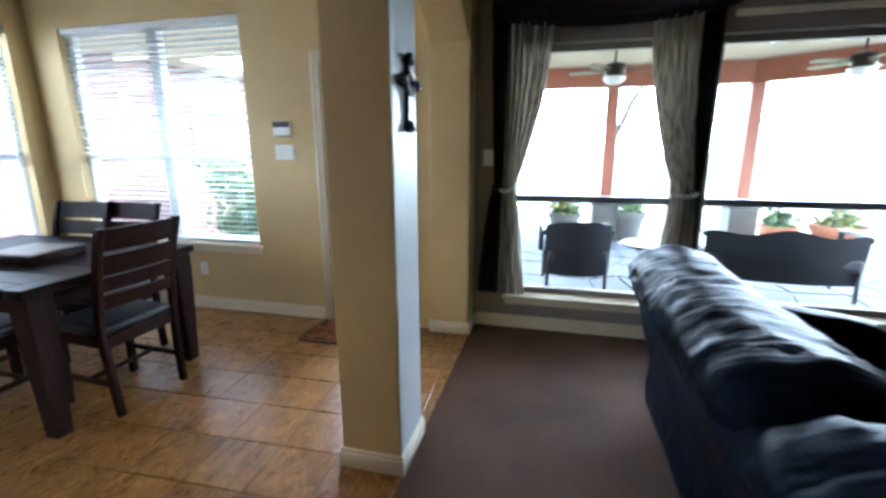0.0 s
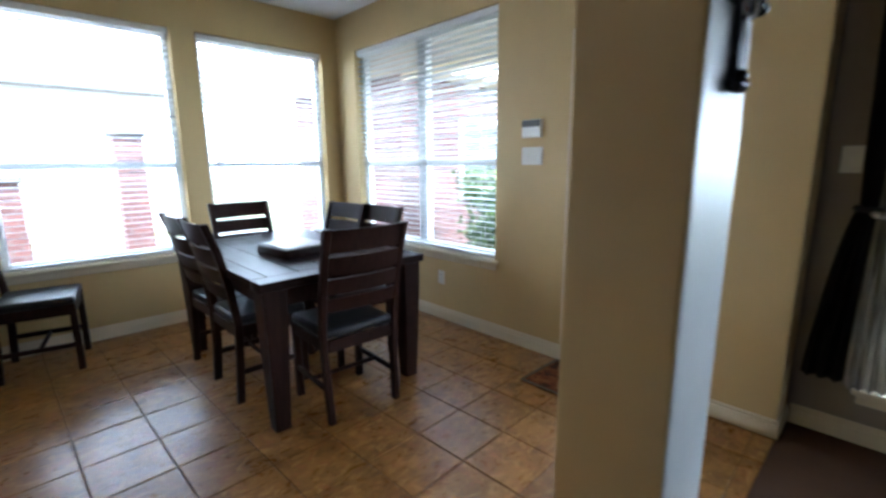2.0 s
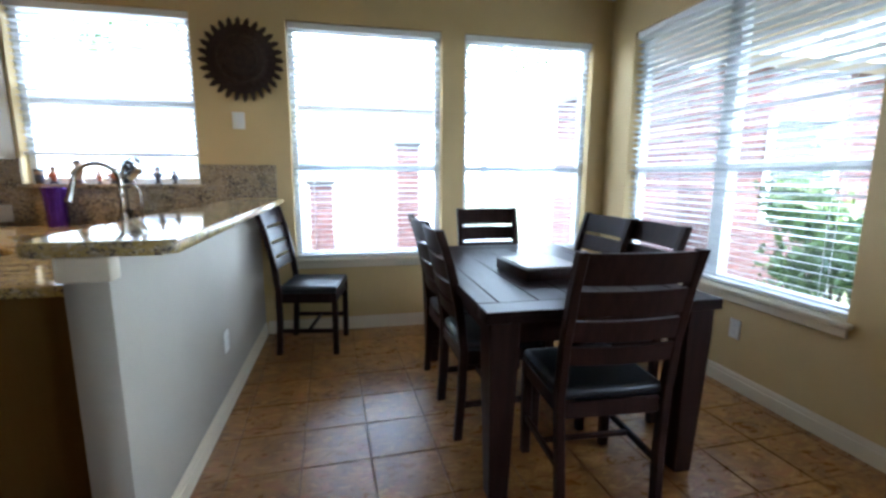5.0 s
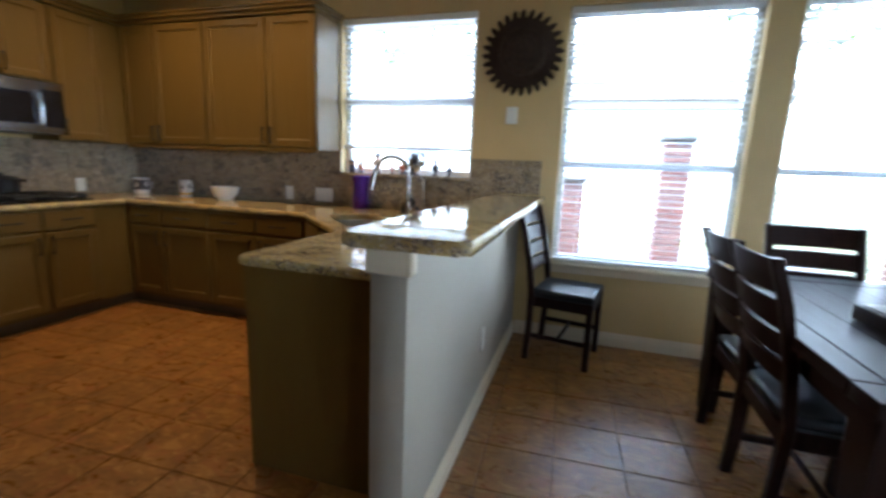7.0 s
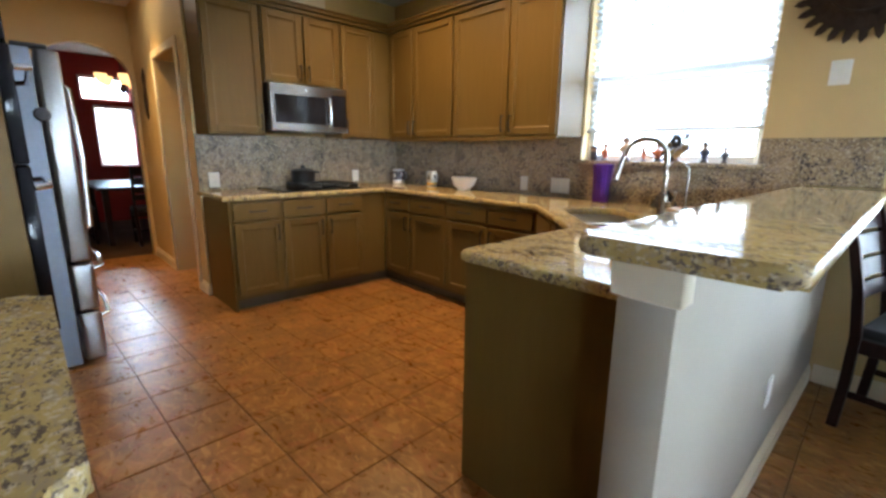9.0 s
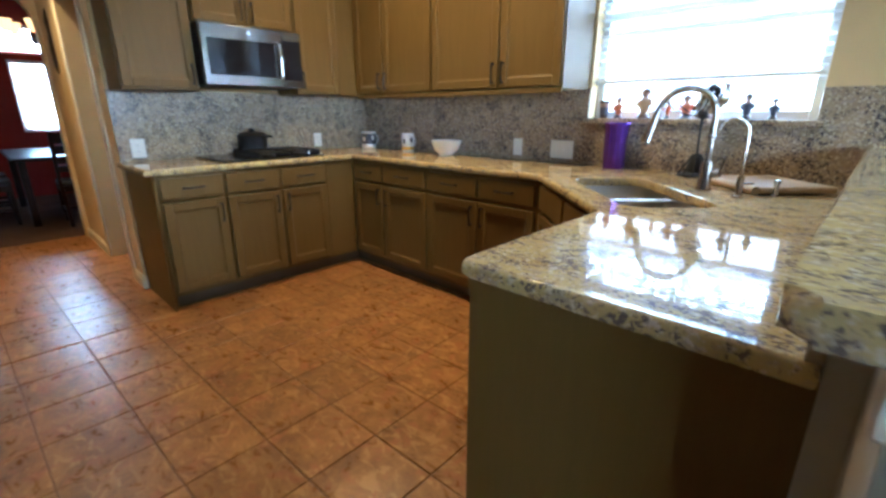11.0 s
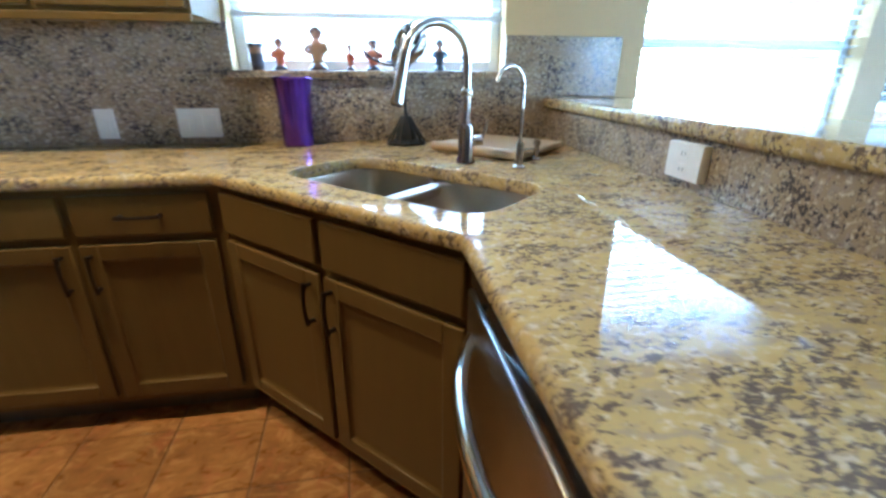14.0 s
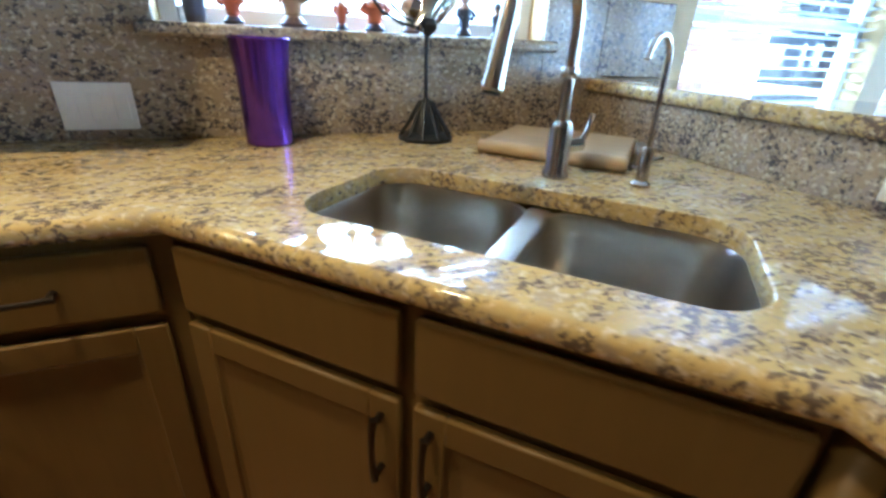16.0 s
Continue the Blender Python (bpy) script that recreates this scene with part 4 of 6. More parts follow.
# ---- cabinets ----
def pull(parent, p, vertical, m):
    """A dark bar pull on two feet; local y is outward from the door face."""
    bm = bmesh.new()
    L = 0.055
    d = Vector((0, 0, L)) if vertical else Vector((L, 0, 0))
    c = Vector(p)
    out = Vector((0, -1, 0))
    tube(bm, [c - d * 1.15 + out * 0.022, c - d * 0.6 + out * 0.028, c + out * 0.03, c + d * 0.6 + out * 0.028, c + d * 1.15 + out * 0.022], [0.007, 0.0055, 0.005, 0.0055, 0.007], 8, m)
    for s in (-1, 1):
        tube(bm, [c + d * s, c + d * s + out * 0.024], 0.006, 8, m)
    return part("handle", bm, M_BRONZE, parent, "dark bronze bar pull")


def panel_door(name, parent, x0, x1, z0, z1, m, panel=True):
    """A door with stiles, rails and recessed panel, or a plain drawer front; local x-z, outward -y."""
    f = 0.052
    if not panel:
        return part(name, box(bmesh.new(), x0, x1, -0.021, -0.002, z0, z1, bevel=0.006, seg=2, m=m), M_CAB, parent)
    g = f - 0.004
    bm = bmesh.new()
    a, b, c, d = x0 + g, x1 - g, z0 + g, z1 - g
    prev = None
    for inset, y in ((0.0, -0.0165), (0.013, -0.010), (0.03, -0.009)):
        ring = [bm.verts.new(m @ Vector(p)) for p in ((a + inset, y, c + inset), (b - inset, y, c + inset), (b - inset, y, d - inset), (a + inset, y, d - inset))]
        if prev:
            for k in range(4):
                bm.faces.new((prev[k], prev[(k + 1) % 4], ring[(k + 1) % 4], ring[k]))
        prev = ring
    bm.faces.new(prev)
    door = part(name, bm, M_CAB, parent, smooth=None)
    for u0, u1 in ((x0, x0 + f), (x1 - f, x1)):
        part("stile", box(bmesh.new(), u0, u1, -0.021, -0.002, z0, z1, bevel=0.003, m=m), M_CAB, door)
    for s0, s1 in ((z0, z0 + f), (z1 - f, z1)):
        part("rail", box(bmesh.new(), x0 + f, x1 - f, -0.021, -0.002, s0, s1, bevel=0.003, m=m), M_CAB, door)
    return door


def base_unit(m, width, hinge, label="taupe wooden base cabinet with drawer and panelled door", doors=1, drawer_pull=True, depth=0.58):
    """One base cabinet; local x along the front, the front face at y = 0, outward -y."""
    c = thing("base_cabinet", m, label, "cabinet", "kitchen cabinets")
    i = Matrix.Identity(4)
    part("body", B(0.001, width - 0.001, 0.0, depth, 0.10, 0.873), M_CAB, c)
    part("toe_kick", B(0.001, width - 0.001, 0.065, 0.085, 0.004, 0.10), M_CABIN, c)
    w = width / doors
    for k in range(doors):
        x0, x1 = k * w + 0.012, (k + 1) * w - 0.012
        d = panel_door("drawer_front", c, x0, x1, 0.725, 0.855, i, False)
        if drawer_pull:
            pull(d, ((x0 + x1) / 2, -0.021, 0.79), False, i)
        e = panel_door("door", c, x0, x1, 0.13, 0.70, i)
        side = hinge if doors == 1 else (1 if k == 0 else -1)
        px = x1 - 0.03 if side > 0 else x0 + 0.03
        pull(e, (px, -0.021, 0.61), True, i)
    return c


FX, FY = -3.055, -2.345     # cabinet faces, west and south runs
west = lambda y: pose(FX, y, 0, 0, 0, 90)      # front looks to +x
for y0, y1, h in ((-2.32, -1.95, 1), (-1.95, -1.475, -1), (-1.475, -1.02, 1), (-1.02, -0.60, -1)):
    base_unit(west(y0), y1 - y0, h)
south = lambda x: pose(x, FY, 0, 0, 0, 180)    # front looks to +y
for x0, x1, h in ((-1.645, -2.03, 1), (-2.03, -2.415, 1), (-2.415, -2.80, -1)):
    base_unit(south(x0), abs(x1 - x0), h)
cf = thing("cabinet_corner", pose(0, 0, 0), "taupe wooden corner cabinet filler", "cabinet", "kitchen cabinets")
part("filler", B(-3.046, -2.802, FY - 0.3, FY, 0.10, 0.873), M_CAB, cf)
part("filler", B(FX - 0.3, FX, FY, -2.322, 0.10, 0.873), M_CAB, cf)
part("filler", B(FX - 0.05, FX + 0.002, -0.6005, -0.5765, 0.10, 0.873), M_CAB, cf)
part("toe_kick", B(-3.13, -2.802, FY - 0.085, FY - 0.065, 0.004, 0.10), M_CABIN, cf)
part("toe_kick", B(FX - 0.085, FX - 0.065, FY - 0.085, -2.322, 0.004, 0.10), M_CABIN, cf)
part("end_panel", B(-1.644, -1.622, YS + 0.002, FY + 0.002, 0.004, 0.873), M_CAB, cf)

# the sink unit across the corner
d0, d1 = Vector((FX, -0.573)), Vector((-2.399, 0.085))
dl = (d1 - d0).length
dang = math.degrees(math.atan2(d1.y - d0.y, d1.x - d0.x))
base_unit(pose(d0.x, d0.y, 0, 0, 0, dang), dl, 1, "taupe wooden corner sink cabinet with two panelled doors", 2, False, 0.02)
# peninsula: dishwasher and end panel
PY = 0.086


def dishwasher():
    x0, x1 = -2.345, -1.745
    d = thing("dishwasher", pose(x0, PY, 0), "stainless steel dishwasher under the granite worktop", "dishwasher")
    w = x1 - x0
    part("tub", B(0.0, w, 0.0, 0.56, 0.10, 0.872), M_IRON, d)
    part("toe_panel", B(0, w, 0.05, 0.07, 0.004, 0.10), M_IRON, d)
    part("door", B(0.004, w - 0.004, -0.028, -0.001, 0.115, 0.828, bevel=0.006, seg=2), M_STEEL, d)
    part("control_strip", B(0.004, w - 0.004, -0.022, -0.001, 0.832, 0.868, bevel=0.004), M_BLACKGLASS, d)
    bm = bmesh.new()
    bow = [(0.045 + (w - 0.09) * k / 14, -0.024 - 0.062 * math.sin(math.pi * k / 14) ** 0.7, 0.745) for k in range(15)]
    tube(bm, bow, 0.013, 12)
    part("handle", bm, M_CHROME, d, "bowed chrome bar handle")


dishwasher()
pe = thing("peninsula_panel", pose(0, 0, 0), "taupe wooden end panel of the peninsula", "cabinet", "kitchen cabinets")
part("end_panel", B(-1.685, -1.66, PY + 0.002, 0.764, 0.004, 0.873, bevel=0.002), M_CAB, pe)
part("stile", B(-1.742, -1.687, PY, PY + 0.5, 0.10, 0.873), M_CAB, pe)
part("toe_kick", B(-1.742, -1.687, PY + 0.065, PY + 0.085, 0.004, 0.10), M_CABIN, pe)
part("filler", B(-2.397, -2.349, PY, PY + 0.3, 0.10, 0.873), M_CAB, pe)


def upper_unit(m, width, z0, z1, doors, depth=0.33, pull_low=True, hinge=1):
    c = thing("wall_cabinet", m, "taupe wooden wall cabinet with panelled doors", "cabinet", "kitchen cabinets")
    i = Matrix.Identity(4)
    part("body", B(0.0005, width - 0.0005, 0.0, depth, z0, z1), M_CAB, c)
    w = width / doors
    for k in range(doors):
        x0, x1 = k * w + 0.01, (k + 1) * w - 0.01
        e = panel_door("door", c, x0, x1, z0 + 0.015, z1 - 0.015, i)
        side = hinge if doors == 1 else (1 if k % 2 == 0 else -1)
        pull(e, (x1 - 0.028 if side > 0 else x0 + 0.028, -0.021, z0 + 0.10), True, i)
    return c


UZ0, UZ1 = 1.37, 2.36
UX, UY = -3.335, -2.62
uw = lambda y: pose(UX, y, 0, 0, 0, 90)
for y0, y1, h in ((-2.60, -2.24, 1), (-2.24, -1.70, -1), (-1.70, -1.10, 1), (-1.10, -0.655, -1)):
    upper_unit(uw(y0), y1 - y0, UZ0, UZ1, 2 if h == 0 else 1, 0.325, hinge=h or 1)
us = lambda x: pose(x, UY, 0, 0, 0, 180)
upper_unit(us(-1.625), 0.44, UZ0, UZ1, 1, 0.325, hinge=1)
upper_unit(us(-2.075), 0.70, 1.79, UZ1, 2, 0.325)
upper_unit(us(-2.78), 0.375, UZ0, UZ1, 1, 0.325, hinge=-1)
uc = thing("cabinet_corner", pose(0, 0, 0), "taupe wooden wall cabinet corner filler", "cabinet", "kitchen cabinets")
part("filler", B(UX - 0.32, -3.161, YS + 0.002, UY, UZ0, UZ1), M_CAB, uc)
part("filler", B(UX - 0.325, UX, UY + 0.001, -2.602, UZ0, UZ1), M_CAB, uc)
cr = thing("cabinet_cornice", pose(0, 0, 0), "taupe wooden crown moulding on wall cabinets", "moulding")
bm = bmesh.new()
for o, z0, z1 in ((0.006, UZ1 + 0.001, UZ1 + 0.03), (0.03, UZ1 + 0.03, UZ1 + 0.055), (0.045, UZ1 + 0.055, UZ1 + 0.07)):
    box(bm, XW + 0.002, UX + 0.021 + o, UY + 0.021 + o, -0.655 + o, z0, z1, bevel=0.003)
    box(bm, XW + 0.002, -1.625 + o, YS + 0.002, UY + 0.02 + o, z0, z1, bevel=0.003)
part("crown", bm, M_CAB, cr)
solid("soffit", B(-2.76, -2.04, YS, -2.80, UZ1 + 0.072, CEIL - 0.001, bevel=0.003), M_TRIM, "cream boxed duct above the wall cabinets", "soffit", "structure")
lr = thing("cabinet_light_rail", pose(0, 0, 0), "taupe wooden light rail under wall cabinets", "moulding")
part("rail", B(UX + 0.001, UX + 0.018, UY + 0.03, -0.655, UZ0 - 0.025, UZ0 - 0.001, bevel=0.003), M_CAB, lr)


def microwave():
    w, h, d = 0.695, 0.375, 0.395
    m = thing("microwave", pose(-2.077, YS + d + 0.012, 1.408, 0, 0, 180), "stainless steel microwave over the cooktop", "microwave")
    part("body", B(0, w, 0, d, 0, h, bevel=0.004), M_IRON, m)
    door = part("door", B(0.0, w * 0.79, -0.03, -0.001, 0.0, h, bevel=0.006, seg=2), M_DARKSTEEL, m)
    part("window", B(0.035, w * 0.70, -0.0335, -0.029, 0.065, h - 0.085, bevel=0.002), M_BLACKGLASS, door)
    part("control_panel", B(w * 0.795, w, -0.03, -0.001, 0.0, h, bevel=0.006, seg=2), M_BLACKGLASS, m, "black glass control panel")
    part("trim", B(w * 0.795, w, -0.032, -0.029, 0.0, 0.05, bevel=0.001), M_DARKSTEEL, m)
    part("trim", B(w * 0.795, w, -0.032, -0.029, h - 0.06, h, bevel=0.001), M_DARKSTEEL, m)
    part("handle", tube(bmesh.new(), [(w * 0.745, -0.03, 0.06), (w * 0.745, -0.06, 0.075), (w * 0.745, -0.066, h / 2), (w * 0.745, -0.06, h - 0.095), (w * 0.745, -0.03, h - 0.08)], 0.012, 12), M_CHROME, m)
    part("badge", lathe(bmesh.new(), [(0.013, 0), (0.013, 0.003)], 16, pose(w * 0.45, -0.03, h - 0.04, 90, 0, 0)), M_CHROME, m)


microwave()


def cooktop():
    c = thing("cooktop", pose(-2.44, -2.64, 0.916), "black gas cooktop set in the granite worktop", "cooktop")
    part("plate", B(-0.38, 0.38, -0.255, 0.255, 0, 0.012, bevel=0.004, seg=2), M_BLACKGLASS, c)
    for x in (-0.25, 0.0):
        for y in (-0.12, 0.12):
            b = part("burner", lathe(bmesh.new(), [(0.05, 0.012), (0.05, 0.022), (0.03, 0.028), (0.002, 0.03)], 20, Matrix.Translation((x, y, 0))), M_IRON, c)
    for x in (-0.25, 0.0):
        bm = bmesh.new()
        for y in (-0.22, -0.12, 0, 0.12, 0.22):
            box(bm, x - 0.11, x + 0.11, y - 0.005, y + 0.005, 0.034, 0.046, bevel=0.002)
        for dx in (-0.11, 0.11):
            box(bm, x + dx - 0.005, x + dx + 0.005, -0.225, 0.225, 0.012, 0.046, bevel=0.002)
        part("grate", bm, M_IRON, c)
    for k in range(5):
        b = lathe(bmesh.new(), [(0.017, 0), (0.019, 0.012), (0.015, 0.028), (0.002, 0.03)], 14, Matrix.Translation((-0.30 + 0.005 * k, -0.20 + 0.1 * k, 0.012)))
        part("knob", b, M_CHROME, c, "small chrome control knob")


cooktop()
pt = thing("saucepan", pose(-2.44, -2.76, 0.963), "dark metal pot on the cooktop", "pot")
part("body", lathe(bmesh.new(), [(0.085, 0), (0.1, 0.01), (0.105, 0.10), (0.108, 0.105), (0.101, 0.105), (0.095, 0.02), (0.002, 0.012)], 28, cap=False), M_IRON, pt)
part("lid", lathe(bmesh.new(), [(0.106, 0.106), (0.08, 0.122), (0.02, 0.13), (0.018, 0.145), (0.024, 0.152), (0.002, 0.156)], 28), M_IRON, pt)
part("handle", tube(bmesh.new(), [(-0.10, 0, 0.085), (-0.13, 0, 0.09), (-0.15, 0.02, 0.09)], 0.009, 8), M_IRON, pt)


# ---- sink and taps ----
def sink():
    s = thing("kitchen_sink", pose(SINK_C.x, SINK_C.y, 0.874, 0, 0, SINK_A), "double bowl stainless steel undermount sink", "sink")

    def ring(hx0, hx1, hy0, hy1, r, z, bm, n=6):
        out = []
        for cx, cy, a0 in ((hx0, hy0, 180), (hx1, hy0, 270), (hx1, hy1, 0), (hx0, hy1, 90)):
            ox, oy = cx + (r if cx == hx0 else -r), cy + (r if cy == hy0 else -r)
            for k in range(n):
                a = radians(a0 + 90 * k / (n - 1))
                out.append(bm.verts.new((ox + r * math.cos(a), oy + r * math.sin(a), z)))
        return out

    for x0, x1 in ((-0.372, -0.016), (0.022, 0.372)):
        bm = bmesh.new()
        loops = [ring(x0 - 0.012, x1 + 0.012 if x1 > 0.2 else x1 + 0.009, -0.195, 0.195, 0.095, 0.0, bm)]
        for i, z in ((0.0, -0.001), (0.004, -0.012), (0.012, -0.12), (0.02, -0.165), (0.045, -0.19), (0.09, -0.196), (0.15, -0.199)):
            loops.append(ring(x0 + i, x1 - i, -0.184 + i, 0.184 - i, max(0.02, 0.085 - i * 0.3), z, bm))
        for a, b in zip(loops, loops[1:]):
            for k in range(len(a)):
                bm.faces.new((a[k], a[(k + 1) % len(a)], b[(k + 1) % len(b)], b[k]))
        bm.faces.new(loops[-1])
        bowl = part("bowl", bm, M_SINK, s)
        c = (x0 + x1) / 2
        part("drain", lathe(bmesh.new(), [(0.045, -0.1975), (0.043, -0.194), (0.03, -0.196), (0.002, -0.1965)], 24, Matrix.Translation((c, 0, 0))), M_CHROME, bowl, "round chrome drain")
    part("divider", B(-0.024, 0.030, -0.181, 0.181, -0.032, 0.0006, bevel=0.01, seg=4), M_SINK, s)
    bm = bmesh.new()
    for y in (-0.13, -0.118):
        tube(bm, [(0.07, y, -0.186), (0.33, y, -0.186)], 0.003, 6)
    part("wire_rack", bm, M_CHROME, s)


sink()


def arc(base, off, rise, radius_top, n=14):
    """Points of a gooseneck from base, over the top, down to base + off."""
    b = Vector(base)
    o = Vector((off[0], off[1], 0))
    r = o.length / 2
    d = o.normalized()
    pts = [b, b + Vector((0, 0, rise * 0.5)), b + Vector((0, 0, rise))]
    for k in range(1, n):
        a = math.pi * k / n
        pts.append(b + d * (r - r * math.cos(a)) + Vector((0, 0, rise + radius_top * math.sin(a))))
    return pts


def faucet():
    f = thing("kitchen_faucet", pose(-3.08, 0.202, 0.915), "tall brushed nickel gooseneck pull-down faucet", "faucet")
    part("base", lathe(bmesh.new(), [(0.03, 0), (0.03, 0.012), (0.025, 0.02), (0.0255, 0.11), (0.021, 0.12), (0.02, 0.125)], 24), M_NICKEL, f)
    off = Vector((0.085, -0.20, 0))
    pts = arc((0, 0, 0.12), off, 0.19, 0.107)
    part("neck", tube(bmesh.new(), pts, 0.0135, 14), M_NICKEL, f)
    part("collar", lathe(bmesh.new(), [(0.0175, 0.212), (0.0195, 0.217), (0.0195, 0.229), (0.0175, 0.234)], 20), M_NICKEL, f)
    e = pts[-1]
    d = Vector((0.1, -0.22, -1)).normalized()
    hd = bmesh.new()
    tube(hd, [e, e + d * 0.03, e + d * 0.1, e + d * 0.14, e + d * 0.145], [0.0145, 0.016, 0.018, 0.0215, 0.0185], 16)
    sp_ = part("spray_head", hd, M_NICKEL, f)
    part("nozzle", tube(bmesh.new(), [e + d * 0.1452, e + d * 0.149], 0.016, 16), M_IRON, sp_)
    lv = bmesh.new()
    tube(lv, [(0, 0.02, 0.07), (0.01, 0.055, 0.075)], 0.016, 14)
    tube(lv, [(0.01, 0.05, 0.08), (0.012, 0.062, 0.11), (0.013, 0.066, 0.142)], [0.007, 0.006, 0.008], 10)
    part("lever", lv, M_NICKEL, f)
    t = thing("filter_tap", pose(-2.972, 0.352, 0.915), "slim brushed nickel filtered water tap", "tap")
    part("base", lathe(bmesh.new(), [(0.021, 0), (0.021, 0.006), (0.013, 0.012), (0.0125, 0.075), (0.009, 0.085)], 18), M_NICKEL, t)
    part("spout", tube(bmesh.new(), arc((0, 0, 0.08), (0.04, -0.095), 0.165, 0.055), 0.0062, 10), M_NICKEL, t)
    part("lever", tube(bmesh.new(), [(0, 0.01, 0.055), (0.004, 0.045, 0.06)], [0.006, 0.004], 8), M_NICKEL, t)
    p = thing("soap_pump", pose(-3.10, 0.455, 0.915), "small brushed nickel soap pump", "soap dispenser")
    part("body", lathe(bmesh.new(), [(0.016, 0), (0.016, 0.005), (0.009, 0.01), (0.009, 0.05), (0.012, 0.052), (0.012, 0.066), (0.002, 0.068)], 16), M_NICKEL, p)


faucet()

cb = thing("cutting_board", pose(-3.32, 0.385, 0.917, 0, 0, 44), "worn pale wooden cutting board lying on the worktop", "cutting board")
part("board", B(-0.19, 0.19, -0.165, 0.165, 0.006, 0.032, bevel=0.01, seg=3), M_BOARD, cb)
part("rail", tube(bmesh.new(), [(-0.19, -0.17, 0.018), (0.19, -0.17, 0.018)], 0.018, 14), M_BOARD, cb)
tm = thing("tumbler", pose(-3.54, -0.40, 0.917), "tall glossy purple metal tumbler", "tumbler")
part("cup", lathe(bmesh.new(), [(0.057, 0), (0.060, 0.004), (0.061, 0.05), (0.064, 0.17), (0.071, 0.247), (0.073, 0.257), (0.069, 0.258), (0.061, 0.17), (0.055, 0.01), (0.002, 0.008)], 36, cap=False), M_PURPLE, tm)
part("rim", lathe(bmesh.new(), [(0.0735, 0.253), (0.075, 0.257), (0.0735, 0.261), (0.069, 0.261), (0.0685, 0.255)], 36, cap=False), M_PURPLE, tm)


def swirl_ornament():
    """A ribbed iron stand that carries chrome leaves, a dark bloom and curled wires."""
    f = thing("swirl_ornament", pose(-3.535, 0.04, 0.916, 0, 0, 12), "chrome leaf swirl ornament on a ribbed black stand", "ornament")
    base = part("base", lathe(bmesh.new(), [(0.08, 0), (0.082, 0.008), (0.076, 0.014), (0.045, 0.02), (0.03, 0.09), (0.014, 0.105), (0.006, 0.12)], 28), M_IRON, f)
    for k in range(10):
        a = 2 * math.pi * k / 10
        part("rib", tube(bmesh.new(), [(0.078 * math.cos(a), 0.078 * math.sin(a), 0.01), (0.052 * math.cos(a), 0.052 * math.sin(a), 0.05), (0.018 * math.cos(a), 0.018 * math.sin(a), 0.11)], 0.005, 6), M_IRON, base)
    part("pole", tube(bmesh.new(), [(0, 0, 0.10), (0, -0.004, 0.29)], 0.006, 10), M_IRON, f)
    part("hub", lathe(bmesh.new(), [(0.004, 0.28), (0.022, 0.295), (0.026, 0.31), (0.018, 0.325), (0.002, 0.33)], 16), M_IRON, f)

    def leaf(points, widths, tilt):
        bm = bmesh.new()
        prev = None
        for (y, z), w in zip(points, widths):
            ring = [bm.verts.new((tilt * u + 0.010 * (1 - abs(u)) * s, y + w * u, 0.3 + (z - 0.3) * 0.7 - 0.35 * w * u)) for u, s in ((-1, 0), (-0.4, 1), (0.4, 1), (1, 0), (0.4, -0.3), (-0.4, -0.3))]
            if prev:
                for k in range(6):
                    bm.faces.new((prev[k], prev[(k + 1) % 6], ring[(k + 1) % 6], ring[k]))
            else:
                bm.faces.new(ring[::-1])
            prev = ring
        bm.faces.new(prev)
        return bm

    part("leaf", leaf([(-0.03, 0.29), (-0.025, 0.33), (0.0, 0.39), (0.05, 0.46), (0.10, 0.53)], [0.01, 0.032, 0.036, 0.026, 0.004], 0.012), M_CHROME, f, "polished chrome leaf")
    part("leaf", leaf([(0.0, 0.30), (0.035, 0.35), (0.07, 0.41), (0.085, 0.48), (0.07, 0.55)], [0.008, 0.026, 0.03, 0.022, 0.003], -0.012), M_CHROME, f, "polished chrome leaf")
    part("leaf", leaf([(-0.05, 0.31), (-0.02, 0.37), (-0.01, 0.44), (0.01, 0.50), (0.05, 0.55)], [0.006, 0.016, 0.02, 0.018, 0.003], 0.02), M_CHROME, f, "polished chrome leaf")
    bm = bmesh.new()
    for k in range(6):
        a = k * math.pi / 3
        bmesh.ops.create_uvsphere(bm, u_segments=10, v_segments=7, radius=0.016, matrix=Matrix.Translation((0.022, 0.03 + 0.018 * math.cos(a), 0.415 + 0.02 * math.sin(a))))
    part("bloom", bm, M_IRON, f, "dark metal bloom")
    for pts, rad in (([(-0.02, 0.305), (-0.08, 0.308), (-0.14, 0.335), (-0.18, 0.38), (-0.188, 0.425), (-0.165, 0.452), (-0.14, 0.44), (-0.14, 0.415)], 0.0042),
                     ([(-0.02, 0.31), (-0.07, 0.322), (-0.11, 0.35), (-0.125, 0.385), (-0.105, 0.40), (-0.09, 0.385)], 0.0035),
                     ([(0.0, 0.32), (-0.04, 0.39), (0.0, 0.45), (0.06, 0.465)], 0.003)):
        part("curl", tube(bmesh.new(), [(0.0, y, z) for y, z in pts], rad, 8), M_IRON, f, "curled dark wire")


swirl_ornament()


